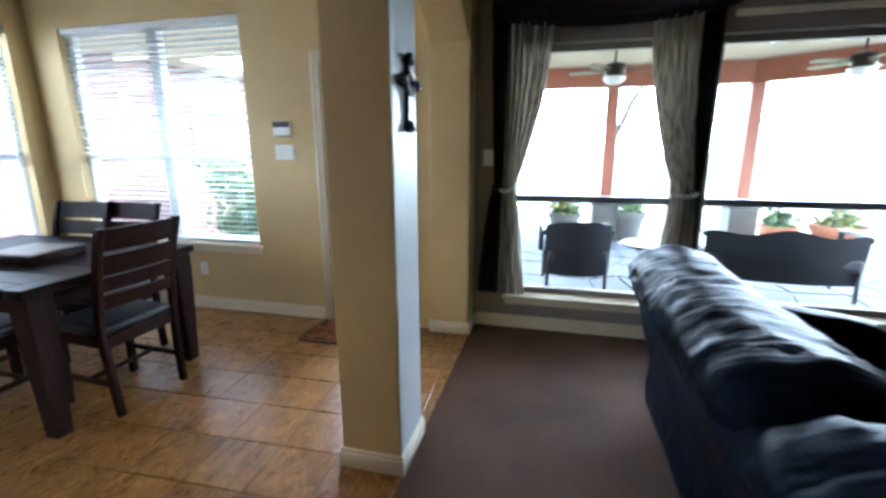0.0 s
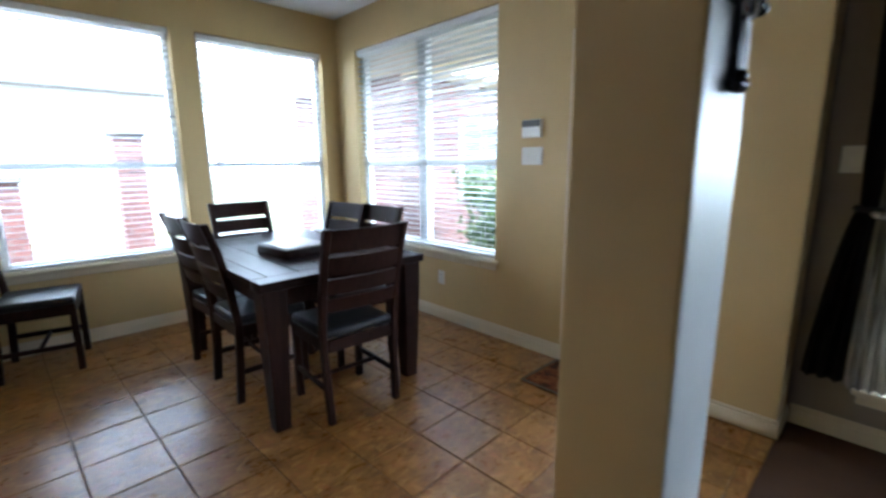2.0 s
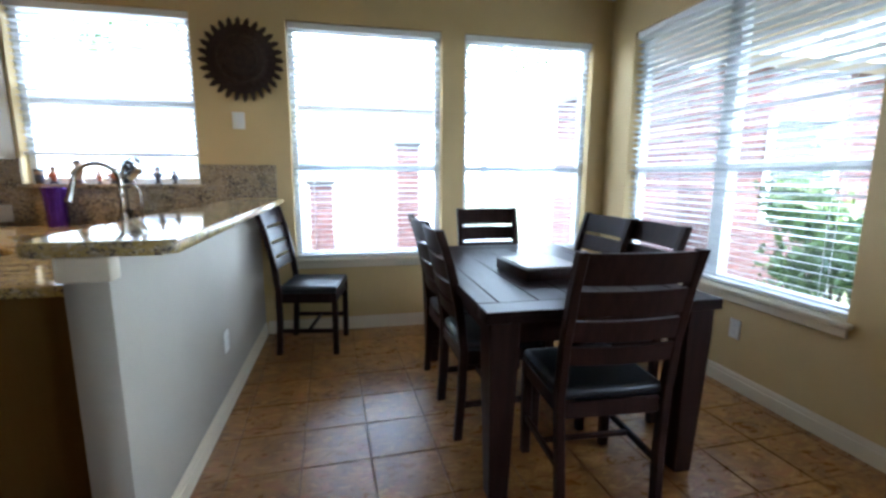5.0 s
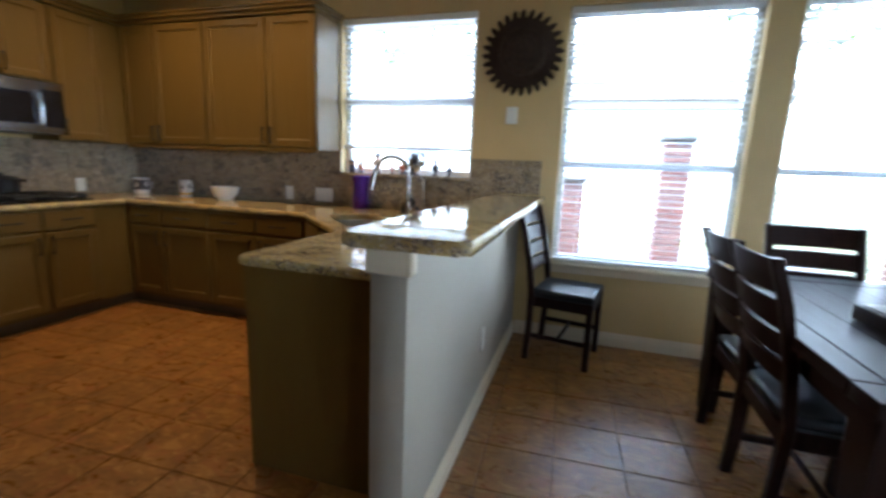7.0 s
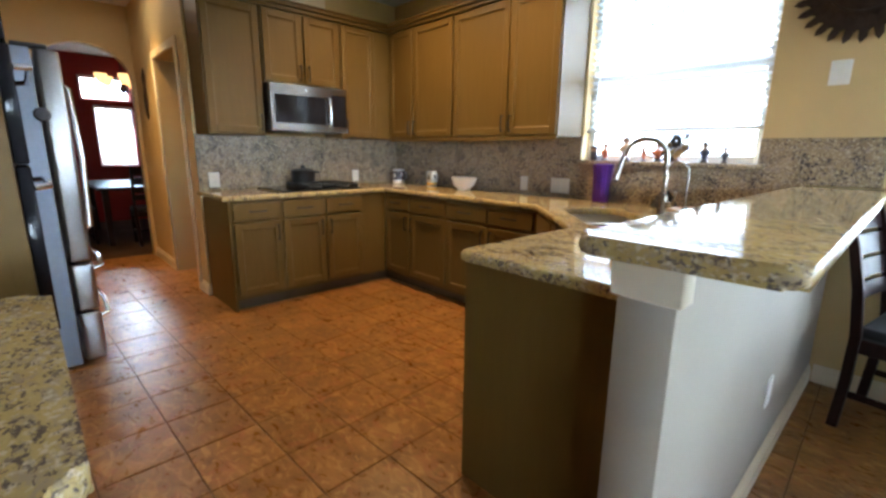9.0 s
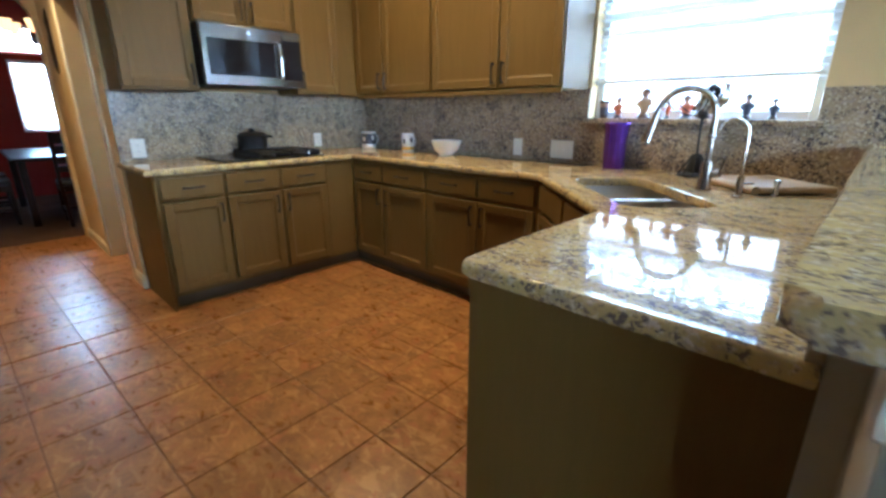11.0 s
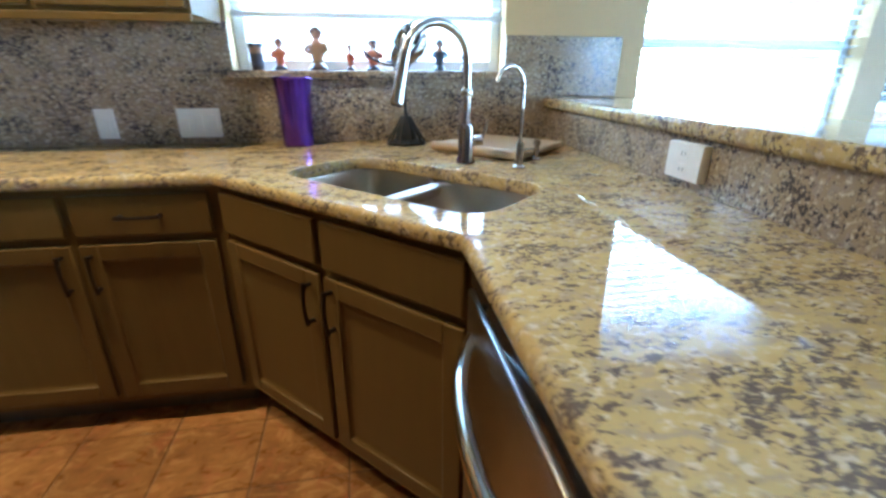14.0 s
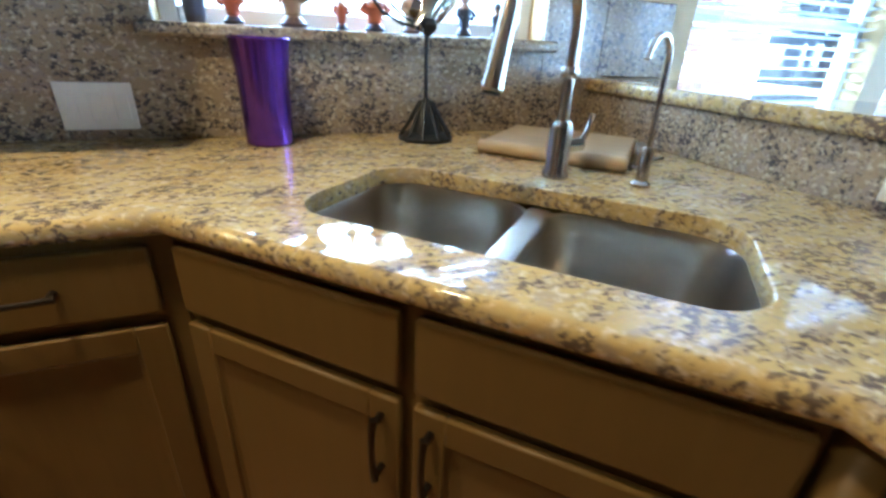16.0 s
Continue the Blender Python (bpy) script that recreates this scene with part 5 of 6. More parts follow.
def glazed(name, foot, body, face, cap):
    """Painted clay in four bands from the foot up, with uneven borders; z runs from 0 to 1 up the figure."""
    m = Mat(name, 0.4)
    sep = m.t.nodes.new("ShaderNodeSeparateXYZ")
    m.link(m.t.nodes.new("ShaderNodeTexCoord").outputs["Generated"], sep.inputs[0])
    add = m.t.nodes.new("ShaderNodeMath")
    add.operation, add.inputs[1].default_value = "MULTIPLY_ADD", 0.22
    m.link(m.noise(70, 3), add.inputs[0])
    m.link(sep.outputs[2], add.inputs[2])
    m.color(m.ramp(add.outputs[0], [(0.22, foot), (0.32, body), (0.68, body), (0.76, face), (0.92, face), (1.0, cap)]))
    return m.m


SKIN = glazed("tan_clay", (0.10, 0.06, 0.045), (0.42, 0.28, 0.15), (0.50, 0.33, 0.22), (0.10, 0.06, 0.04))
RUST = glazed("orange_clay", (0.04, 0.04, 0.05), (0.45, 0.13, 0.05), (0.46, 0.28, 0.18), (0.12, 0.05, 0.03))
BLUE = glazed("dark_blue_glaze", (0.05, 0.035, 0.03), (0.06, 0.065, 0.09), (0.30, 0.20, 0.14), (0.05, 0.05, 0.06))


def figurine(y, h, mat, label, wide=1.0):
    bm = bmesh.new()
    k = h / 0.12
    w = 0.02 * wide
    lathe(bm, [(w * 0.95, 0), (w * 1.05, 0.006 * k), (w * 0.6, 0.02 * k), (w * 0.75, 0.04 * k), (w * 1.0, 0.06 * k), (w * 0.85, 0.075 * k), (w * 0.4, 0.085 * k), (w * 0.75, 0.095 * k), (w * 0.8, 0.105 * k), (w * 0.45, 0.116 * k), (0.001, 0.12 * k)], 14)
    tube(bm, [(0, -w * 0.9, 0.072 * k), (0.012, -w * 1.3, 0.055 * k), (0.016, -w * 0.7, 0.045 * k)], w * 0.28, 7)
    tube(bm, [(0, w * 0.9, 0.072 * k), (0.012, w * 1.3, 0.055 * k), (0.016, w * 0.7, 0.045 * k)], w * 0.28, 7)
    o = solid("figurine", bm, mat, label, "figurine", group="figurines on the sill")
    o.matrix_basis = pose(XW + 0.005, y, KZ[0] + 0.004, 0, 0, y * 40)


for y, h, mt_, lb, wd in ((-0.455, 0.12, RUST, "small capped clay figurine on the window sill", 1.25), (-0.305, 0.165, SKIN, "stout tan clay figurine on the window sill", 1.75),
                          (-0.175, 0.10, RUST, "small pointed clay figurine on the window sill", 0.8), (-0.08, 0.12, RUST, "round orange clay figurine on the window sill", 1.5),
                          (0.03, 0.14, SKIN, "tan clay figurine on the window sill", 1.3), (0.20, 0.125, BLUE, "dark glazed figurine on the window sill", 1.2), (0.312, 0.10, BLUE, "small dark glazed figurine on the window sill", 0.9)):
    figurine(y, h, mt_, lb, wd)
vs = thing("small_vase", pose(XW + 0.0, -0.545, KZ[0] + 0.003), "small dark glass cup on the window sill", "cup")
part("body", lathe(bmesh.new(), [(0.022, 0), (0.024, 0.01), (0.03, 0.09), (0.031, 0.1), (0.027, 0.1), (0.02, 0.012), (0.001, 0.01)], 18, cap=False), BLUE, vs)


def mug(x, y, glaze, deco, band, radius, label):
    """A straight-sided cup: white inside and rim, glazed wall, foot band and painted motifs."""
    g = thing("cup", pose(x, y, 0.917), label, "cup")
    r = radius
    part("bowl", lathe(bmesh.new(), [(r * 0.86, 0.0), (r * 0.93, 0.004), (r * 0.96, 0.012), (r * 0.98, 0.13), (r, 0.143), (r * 0.97, 0.146), (r * 0.93, 0.142), (r * 0.9, 0.02), (0.001, 0.014)], 28, cap=False), M_CERAMIC, g)
    part("glaze", lathe(bmesh.new(), [(r * 0.965, 0.036), (r * 0.99, 0.038), (r * 1.005, 0.128), (r * 0.985, 0.13)], 28, cap=False), glaze, g)
    part("foot_band", lathe(bmesh.new(), [(r * 0.95, 0.012), (r * 0.985, 0.014), (r * 0.99, 0.034), (r * 0.97, 0.0355)], 28, cap=False), band, g)
    for k in range(5):
        a = k * math.tau / 5 + 0.2
        b = bmesh.new()
        bmesh.ops.create_uvsphere(b, u_segments=8, v_segments=6, radius=0.016, matrix=Matrix.Translation((r * 0.995 * math.cos(a), r * 0.995 * math.sin(a), 0.082 + 0.012 * (k % 2))) @ pose(0, 0, 0, 0, 0, math.degrees(a)) @ Matrix.Diagonal((0.2, 0.8, 1.5, 1)))
        part("motif", b, deco, g)
    part("handle", tube(bmesh.new(), [(-r * 0.9, 0, 0.115), (-r * 1.5, 0, 0.108), (-r * 1.65, 0, 0.075), (-r * 1.45, 0, 0.045), (-r * 0.92, 0, 0.036)], 0.006, 8), M_CERAMIC, g)


mug(-3.52, -2.73, M_DARKDECO, M_CERAMIC, M_CERAMIC, 0.068, "dark glazed cup with a white rim and pale motifs")
mug(-3.53, -2.20, M_CERAMIC, M_DARKDECO, M_YELLOWBAND, 0.053, "white ceramic cup with dark motifs and a yellow foot")
bw = thing("bowl", pose(-3.48, -1.70, 0.917), "white ceramic bowl on the worktop", "bowl")
part("body", lathe(bmesh.new(), [(0.06, 0), (0.062, 0.012), (0.095, 0.04), (0.118, 0.10), (0.122, 0.112), (0.117, 0.112), (0.09, 0.045), (0.05, 0.018), (0.001, 0.016)], 32, cap=False), M_CERAMIC, bw)
gx = XW + 0.022
plate("x", gx, -1.15, 1.0, 0.072, 0.115, 1, "switch", "white switch plate on the granite backsplash")
plate("x", gx, -0.80, 1.0, 0.165, 0.115, 1, "switch", "wide white switch plate on the granite backsplash")
plate("y", 0.697, -2.64, 0.99, 0.13, 0.09, -1, "outlet", "cream surface-mounted socket box on the bar backsplash", 0.018)
plate("y", 0.697, -1.84, 0.985, 0.13, 0.095, -1, "outlet", "white socket plate on the bar backsplash")
plate("y", YS + 0.022, -1.72, 1.0, 0.085, 0.125, 1, "outlet", "white socket plate on the granite backsplash")
plate("y", YS + 0.022, -3.10, 1.0, 0.072, 0.115, 1, "outlet", "white socket plate on the granite backsplash")

# ---- refrigerator, wall oven, island ----
fr = thing("refrigerator", pose(0.012, 0.085, 0.004), "stainless steel refrigerator with grey sides", "refrigerator")
part("body", B(-0.67, 0.0, -2.99, -2.09, 0.02, 1.74, bevel=0.006), M_FRIDGE, fr)
for y0, y1, z0, z1 in ((-2.99, -2.543, 0.62, 1.74), (-2.537, -2.09, 0.62, 1.74), (-2.99, -2.09, 0.33, 0.612), (-2.99, -2.09, 0.03, 0.322)):
    d = part("door", B(-0.785, -0.68, y0, y1, z0, z1, bevel=0.02, seg=4), M_STEEL, fr)
    if z0 > 0.6:
        yy = y1 - 0.05 if y1 < -2.5 else y0 + 0.05
        part("handle", tube(bmesh.new(), [(-0.785, yy, z0 + 0.12), (-0.83, yy, z0 + 0.15), (-0.845, yy, (z0 + z1) / 2), (-0.83, yy, z1 - 0.15), (-0.785, yy, z1 - 0.12)], 0.013, 12), M_CHROME, d)
    else:
        part("handle", tube(bmesh.new(), [(-0.785, y0 + 0.08, z1 - 0.05), (-0.83, y0 + 0.1, z1 - 0.045), (-0.845, (y0 + y1) / 2, z1 - 0.045), (-0.83, y1 - 0.1, z1 - 0.045), (-0.785, y1 - 0.08, z1 - 0.05)], 0.013, 12), M_CHROME, d)
part("top_hinge", B(-0.74, -0.6, -2.16, -2.11, 1.741, 1.765, bevel=0.006), M_IRON, fr)
mg = thing("magnet", pose(-0.665, -2.004, 1.42, -90, 0, 0), "round dark green magnet on the refrigerator side", "magnet")
part("disc", lathe(bmesh.new(), [(0.034, 0.0), (0.036, 0.006), (0.028, 0.016), (0.002, 0.02)], 20), M_DARKDECO, mg)
tc = thing("oven_cabinet", pose(0, 0, 0.004), "tall taupe cabinet holding a wall oven", "cabinet")
part("body", B(-0.53, 0.015, -1.80, -1.05, 0.0, 2.42, bevel=0.003), M_CAB, tc)
ov = thing("wall_oven", pose(0, 0, 0.004), "black glass wall oven with steel handle", "oven")
od = part("door", B(-0.575, -0.531, -1.79, -1.06, 0.55, 1.18, bevel=0.006), M_BLACKGLASS, ov)
part("handle", tube(bmesh.new(), [(-0.575, -1.72, 1.10), (-0.62, -1.70, 1.105), (-0.62, -1.15, 1.105), (-0.575, -1.13, 1.10)], 0.012, 12), M_CHROME, od)
od = part("door", B(-0.575, -0.531, -1.79, -1.06, 1.19, 1.60, bevel=0.006), M_BLACKGLASS, ov)
part("handle", tube(bmesh.new(), [(-0.575, -1.72, 1.53), (-0.62, -1.70, 1.535), (-0.62, -1.15, 1.535), (-0.575, -1.13, 1.53)], 0.012, 12), M_CHROME, od)
part("control_panel", B(-0.57, -0.531, -1.79, -1.06, 1.61, 1.72, bevel=0.004), M_BLACKGLASS, ov)
il = thing("kitchen_island", pose(0, 0, 0.004), "taupe wooden island base cabinet", "cabinet")
part("body", B(-0.525, 0.10, -0.20, 0.575, 0.08, 0.868, bevel=0.003), M_CAB, il)
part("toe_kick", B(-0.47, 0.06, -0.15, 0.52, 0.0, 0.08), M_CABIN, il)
it = thing("island_top", pose(0, 0, 0.003), "polished cream speckled granite island top", "countertop")
part("slab", prism(bmesh.new(), rounded(-0.56, 0.13, -0.235, 0.612, 0.04, (0, 1, 2, 3)), 0.873, 0.913, None, 0.016, 4), M_GRANITE, it)

# hall doorway: casing and the door standing open into the pantry
hc = new("door_casing")
tagged(hc, "cream painted doorway casing in the hall", "door casing", kind="structure")
for y0, y1, z0, z1 in ((-4.09, -4.02, 0.005, 2.15), (-3.22, -3.15, 0.005, 2.15), (-4.02, -3.22, 2.08, 2.15)):
    part("casing", B(-1.604, -1.589, y0, y1, z0, z1, bevel=0.004), M_TRIM, hc)
hd = new("door_2")
tagged(hd, "cream painted panelled door standing open", "door", kind="structure")
part("leaf", B(-2.58, -1.80, -3.98, -3.945, 0.012, 2.06, bevel=0.004), M_DOOR, hd)
part("door_knob", lathe(bmesh.new(), [(0.03, 0), (0.03, 0.006), (0.011, 0.01), (0.011, 0.035), (0.028, 0.05), (0.02, 0.07), (0.002, 0.074)], 16, pose(-2.51, -3.945, 0.94, -90, 0, 0)), M_BRONZE, hd)
hp = thing("wall_hanging", pose(-1.604, -4.55, 1.55), "dark carved ornament on the hall wall", "wall ornament")
part("body", lathe(bmesh.new(), [(0.02, 0), (0.06, 0.05), (0.075, 0.2), (0.05, 0.33), (0.07, 0.42), (0.03, 0.5), (0.002, 0.52)], 14, Matrix.Diagonal((0.3, 1, 1, 1))), M_SUNMETAL, hp)

# recessed lamps
for kx, ky in ((-2.72, -1.85), (-2.68, -0.85), (-1.2, -3.9)):
    rl = thing("recessed_lamp", pose(kx, ky, CEIL - 0.003), "round white recessed ceiling lamp, lit", "ceiling lamp", "recessed lamps")
    part("trim_ring", lathe(bmesh.new(), [(0.095, 0), (0.095, -0.006), (0.078, -0.01), (0.075, 0)], 28, cap=False), M_WHITE, rl)
    part("lens", lathe(bmesh.new(), [(0.074, -0.001), (0.002, -0.002)], 24), M_BULB, rl)


# ---- formal dining room ----
dt = thing("dining_table", pose(-1.75, -6.75, 0.004), "dark wooden formal dining table", "table")
part("top", B(-0.55, 0.55, -0.9, 0.9, 0.72, 0.76, bevel=0.008, seg=2), M_ESPRESSO, dt)
for sx_ in (-1, 1):
    for sy_ in (-1, 1):
        part("leg", B(sx_ * 0.47 - 0.035, sx_ * 0.47 + 0.035, sy_ * 0.8 - 0.035, sy_ * 0.8 + 0.035, 0, 0.72, bevel=0.005), M_ESPRESSO, dt)
for x, y, rz in ((-0.95, -6.4, 90), (-0.95, -7.1, 90), (-2.55, -6.4, -90), (-2.55, -7.1, -90), (-1.75, -5.85, 180)):
    copy_thing(first_chair, pose(x, y, 0.004, 0, 0, rz))["group"] = "formal dining chairs"
chd = thing("chandelier", pose(-1.72, -6.6, 0), "dark metal chandelier with glowing amber shades", "chandelier")
part("rod", tube(bmesh.new(), [(0, 0, 2.05), (0, 0, CEIL - 0.002)], 0.008, 8), M_BRONZE, chd)
part("hub", lathe(bmesh.new(), [(0.01, 1.98), (0.04, 2.02), (0.03, 2.12), (0.012, 2.2)], 16), M_BRONZE, chd)
for k in range(5):
    a = 2 * math.pi * k / 5 + 0.3
    ca, sa = math.cos(a), math.sin(a)
    arm = part("arm", tube(bmesh.new(), [(0.02 * ca, 0.02 * sa, 2.06), (0.12 * ca, 0.12 * sa, 2.0), (0.22 * ca, 0.22 * sa, 2.03), (0.25 * ca, 0.25 * sa, 2.09)], 0.008, 8), M_BRONZE, chd)
    part("shade", lathe(bmesh.new(), [(0.03, 2.09), (0.055, 2.12), (0.075, 2.22), (0.07, 2.22), (0.05, 2.125), (0.001, 2.10)], 16, Matrix.Translation((0.25 * ca, 0.25 * sa, 0)), cap=False), M_AMBER, arm, "glowing amber glass shade")
window("window_8", "y", -8.45, -2.1, -1.55, 0.95, 1.95, -1, rail=None, sill=False)
blind("y", -8.45, -2.1, -1.55, 0.96, 1.95, -1, 20)
window("window_9", "y", -8.45, -2.1, -1.4, 2.03, 2.42, -1, rail=None, sill=False)


# ---- living room ----
def drape(name, label, xs_top, xs_tie, xs_low, z_top, z_tie, z_low, y, mat, folds, depth=0.045, lean=0.0):
    """A pleated drape drawn in at the tie: pairs of left and right edges at the top, tie and hem."""
    bm = bmesh.new()
    nz, nx = 36, folds * 8
    rows = []
    for j in range(nz + 1):
        t = j / nz
        z = z_top + (z_low - z_top) * t
        if z > z_tie:
            u = (z_top - z) / (z_top - z_tie)
            u = u ** 2.0
            a, b = (xs_top[k] * (1 - u) + xs_tie[k] * u for k in (0, 1))
        else:
            u = ((z_tie - z) / (z_tie - z_low)) ** 0.6
            a, b = (xs_tie[k] * (1 - u) + xs_low[k] * u for k in (0, 1))
        tight = math.exp(-((z - z_tie) / 0.12) ** 2)
        row = []
        for i in range(nx + 1):
            s = i / nx
            ph = 2 * math.pi * folds * s
            dy = depth * (1 - 0.5 * tight) * math.sin(ph + 0.6 * math.sin(3 * z + s * 4)) + 0.012 * math.sin(2.3 * ph + z * 5)
            row.append(bm.verts.new((a + (b - a) * s, y + dy, z)))
        rows.append(row)
    for r0, r1 in zip(rows, rows[1:]):
        for i in range(nx):
            bm.faces.new((r0[i], r0[i + 1], r1[i + 1], r1[i]))
    bmesh.ops.solidify(bm, geom=bm.faces[:], thickness=0.003)
    d = thing(name, pose(0, 0, 0), label, "curtain", "living room drapes")
    part("cloth", bm, mat, d, smooth=80)
    tie = bmesh.new()
    a, b = xs_tie
    tube(tie, [(a - 0.012, y, z_tie), (a, y - depth, z_tie - 0.005), ((a + b) / 2, y - depth - 0.012, z_tie - 0.01), (b, y - depth, z_tie), (b + 0.012, y, z_tie + 0.01)], 0.014, 8)
    part("tie_back", tie, mat, d)
    return d


drape("drape", "striped beige drape tied back beside the window", (0.47, 0.77), (0.45, 0.53), (0.43, 0.64), 2.30, 1.10, 0.30, 3.925, M_DRAPE, 6, 0.03)
drape("drape", "striped beige drape tied back between the windows", (1.37, 1.66), (1.60, 1.73), (1.52, 1.76), 2.30, 1.09, 0.30, 3.925, M_DRAPE, 6, 0.03)
drape("drape", "black outer drape beside the window", (0.36, 0.50), (0.39, 0.48), (0.27, 0.46), 2.30, 1.12, 0.30, 3.955, M_DARKDRAPE, 4, 0.022)
drape("drape", "black outer drape between the windows", (1.64, 1.79), (1.70, 1.77), (1.70, 1.80), 2.30, 1.10, 0.30, 3.955, M_DARKDRAPE, 4, 0.022)


def valance():
    v = thing("valance", pose(0, 0, 0), "black swagged fabric valance over the window", "valance")
    bm = bmesh.new()
    rows = []
    for j in range(13):
        t = j / 12
        row = []
        for i in range(41):
            s = i / 40
            x = 0.36 + (1.86 - 0.36) * s
            dip = 0.07 + 0.15 * (4 * s * (1 - s)) ** 0.8
            z = 2.44 - t * (0.15 + dip * 0.55) + 0.004 * math.sin(30 * t)
            row.append(bm.verts.new((x, 3.90 - 0.03 * math.sin(math.pi * t) - 0.012 * math.sin(22 * t + 6 * s * (1 - s)), z)))
        rows.append(row)
    for r0, r1 in zip(rows, rows[1:]):
        for i in range(40):
            bm.faces.new((r0[i], r0[i + 1], r1[i + 1], r1[i]))
    bmesh.ops.solidify(bm, geom=bm.faces[:], thickness=0.004)
    part("swag", bm, M_DARKDRAPE, v, smooth=80)
    part("pole", tube(bmesh.new(), [(0.24, 3.93, 2.43), (3.5, 3.93, 2.43)], 0.014, 12), M_BRONZE, v)
    for x in (0.27, 1.70, 3.4):
        part("bracket", B(x - 0.012, x + 0.012, 3.93, YL, 2.415, 2.445, bevel=0.003), M_BRONZE, v)


valance()
solid("trim", B(1.86, 3.5, YL - 0.022, YL - 0.001, 2.19, 2.23, bevel=0.004), M_TRIM, "cream trim strip above the window", "trim", "structure")


def sofa():
    """A puffy leather sofa, its back toward the kitchen side."""
    s = thing("leather_sofa", pose(0.04, 0, 0.005), "puffy navy-black leather sofa with creased cushions", "sofa")
    y0, y1 = 0.55, 3.05

    def loft(name, prof, ya, yb, crease, label="", n=60, seed=0.0, round_ends=0.09):
        bm = bmesh.new()
        rows = []
        cx = sum(p[0] for p in prof) / len(prof)
        cz = sum(p[1] for p in prof) / len(prof)
        for j in range(n + 1):
            t = j / n
            y = ya + (yb - ya) * t
            e = min(y - ya, yb - y)
            k = 1.0 if e > round_ends else 0.55 + 0.45 * math.sqrt(max(0, 1 - (1 - e / round_ends) ** 2))
            row = []
            for i, (x, z) in enumerate(prof):
                w = crease * (noise.noise(Vector((x * 4 + seed, y * 7 + 2.2 * math.sin(i * 0.5 + y), z * 5))) + 0.8 * noise.noise(Vector((i * 0.35 + seed, y * 17, 3.1))) ** 3 * 2)
                q = Vector((x - cx, 0, z - cz))
                q = q * k + q.normalized() * w
                row.append(bm.verts.new((cx + q.x, y, max(0.02, cz + q.z))))
            rows.append(row)
        m_ = len(prof)
        for r0, r1 in zip(rows, rows[1:]):
            for i in range(m_):
                bm.faces.new((r0[i], r0[(i + 1) % m_], r1[(i + 1) % m_], r1[i]))
        bm.faces.new(rows[0]); bm.faces.new(rows[-1][::-1])
        return part(name, bm, M_SOFA, s, label, smooth=60)

    def smooth_profile(pts, per=5):
        out = []
        n = len(pts)
        for i in range(n):
            p0, p1, p2, p3 = (Vector(pts[(i + d) % n]) for d in (-1, 0, 1, 2))
            for k in range(per):
                t = k / per
                q = 0.5 * ((2 * p1) + (p2 - p0) * t + (2 * p0 - 5 * p1 + 4 * p2 - p3) * t * t + (3 * p1 - p0 - 3 * p2 + p3) * t ** 3)
                out.append((q.x, q.y))
        return out

    back = smooth_profile([(1.33, 0.06), (1.31, 0.3), (1.24, 0.58), (1.18, 0.78), (1.30, 0.84), (1.48, 0.7), (1.62, 0.4), (1.62, 0.06)])
    loft("back", back, y0, y1, 0.010, n=50)
    cush = smooth_profile([(1.16, 0.79), (1.20, 0.90), (1.34, 0.945), (1.52, 0.90), (1.64, 0.72), (1.66, 0.52), (1.5, 0.5), (1.3, 0.7)])
    for a, b, sd in ((y0 + 0.02, y0 + 1.03, 1.0), (y0 + 1.04, y1, 8.0)):
        loft("back_cushion", cush, a, b, 0.016, "creased leather pillow back", 84, sd, 0.16)
    seat = smooth_profile([(1.6, 0.2), (1.6, 0.46), (1.9, 0.50), (2.2, 0.47), (2.26, 0.35), (2.2, 0.2)])
    for a, b, sd in ((y0 + 0.2, y0 + 0.82, 2.0), (y0 + 0.83, y0 + 1.65, 5.0), (y0 + 1.66, y1 - 0.2, 9.0)):
        loft("seat_cushion", seat, a, b, 0.012, "", 24, sd)
    arm = smooth_profile([(1.45, 0.05), (1.42, 0.5), (1.55, 0.66), (1.95, 0.66), (2.25, 0.6), (2.3, 0.35), (2.25, 0.05)])
    loft("arm", arm, y1 - 0.24, y1 + 0.01, 0.012, "", 16, 3.0)
    loft("arm", arm, y0 - 0.01, y0 + 0.24, 0.012, "", 16, 6.0)
    part("base", B(1.37, 2.2, y0 + 0.02, y1 - 0.02, 0.0, 0.2, bevel=0.01), M_SOFA, s)


sofa()


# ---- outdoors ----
# glowing ring added as white sky, to send more daylight through the windows
M_SKY_FILL = glow("sky_fill_glow", (0.88, 0.95, 1.0), 2.0)
fill_bm = bmesh.new()
ring_lo = [fill_bm.verts.new((90 * math.cos(a), 90 * math.sin(a), -3)) for a in [2 * math.pi * k / 48 for k in range(48)]]
ring_hi = [fill_bm.verts.new((v.co.x, v.co.y, 52)) for v in ring_lo]
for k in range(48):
    fill_bm.faces.new((ring_lo[k], ring_lo[(k + 1) % 48], ring_hi[(k + 1) % 48], ring_hi[k]))
solid("backdrop", fill_bm, M_SKY_FILL, "added glowing ring standing in for white sky, lighting the rooms", "sky", "structure", smooth=60)
GZ = -0.12


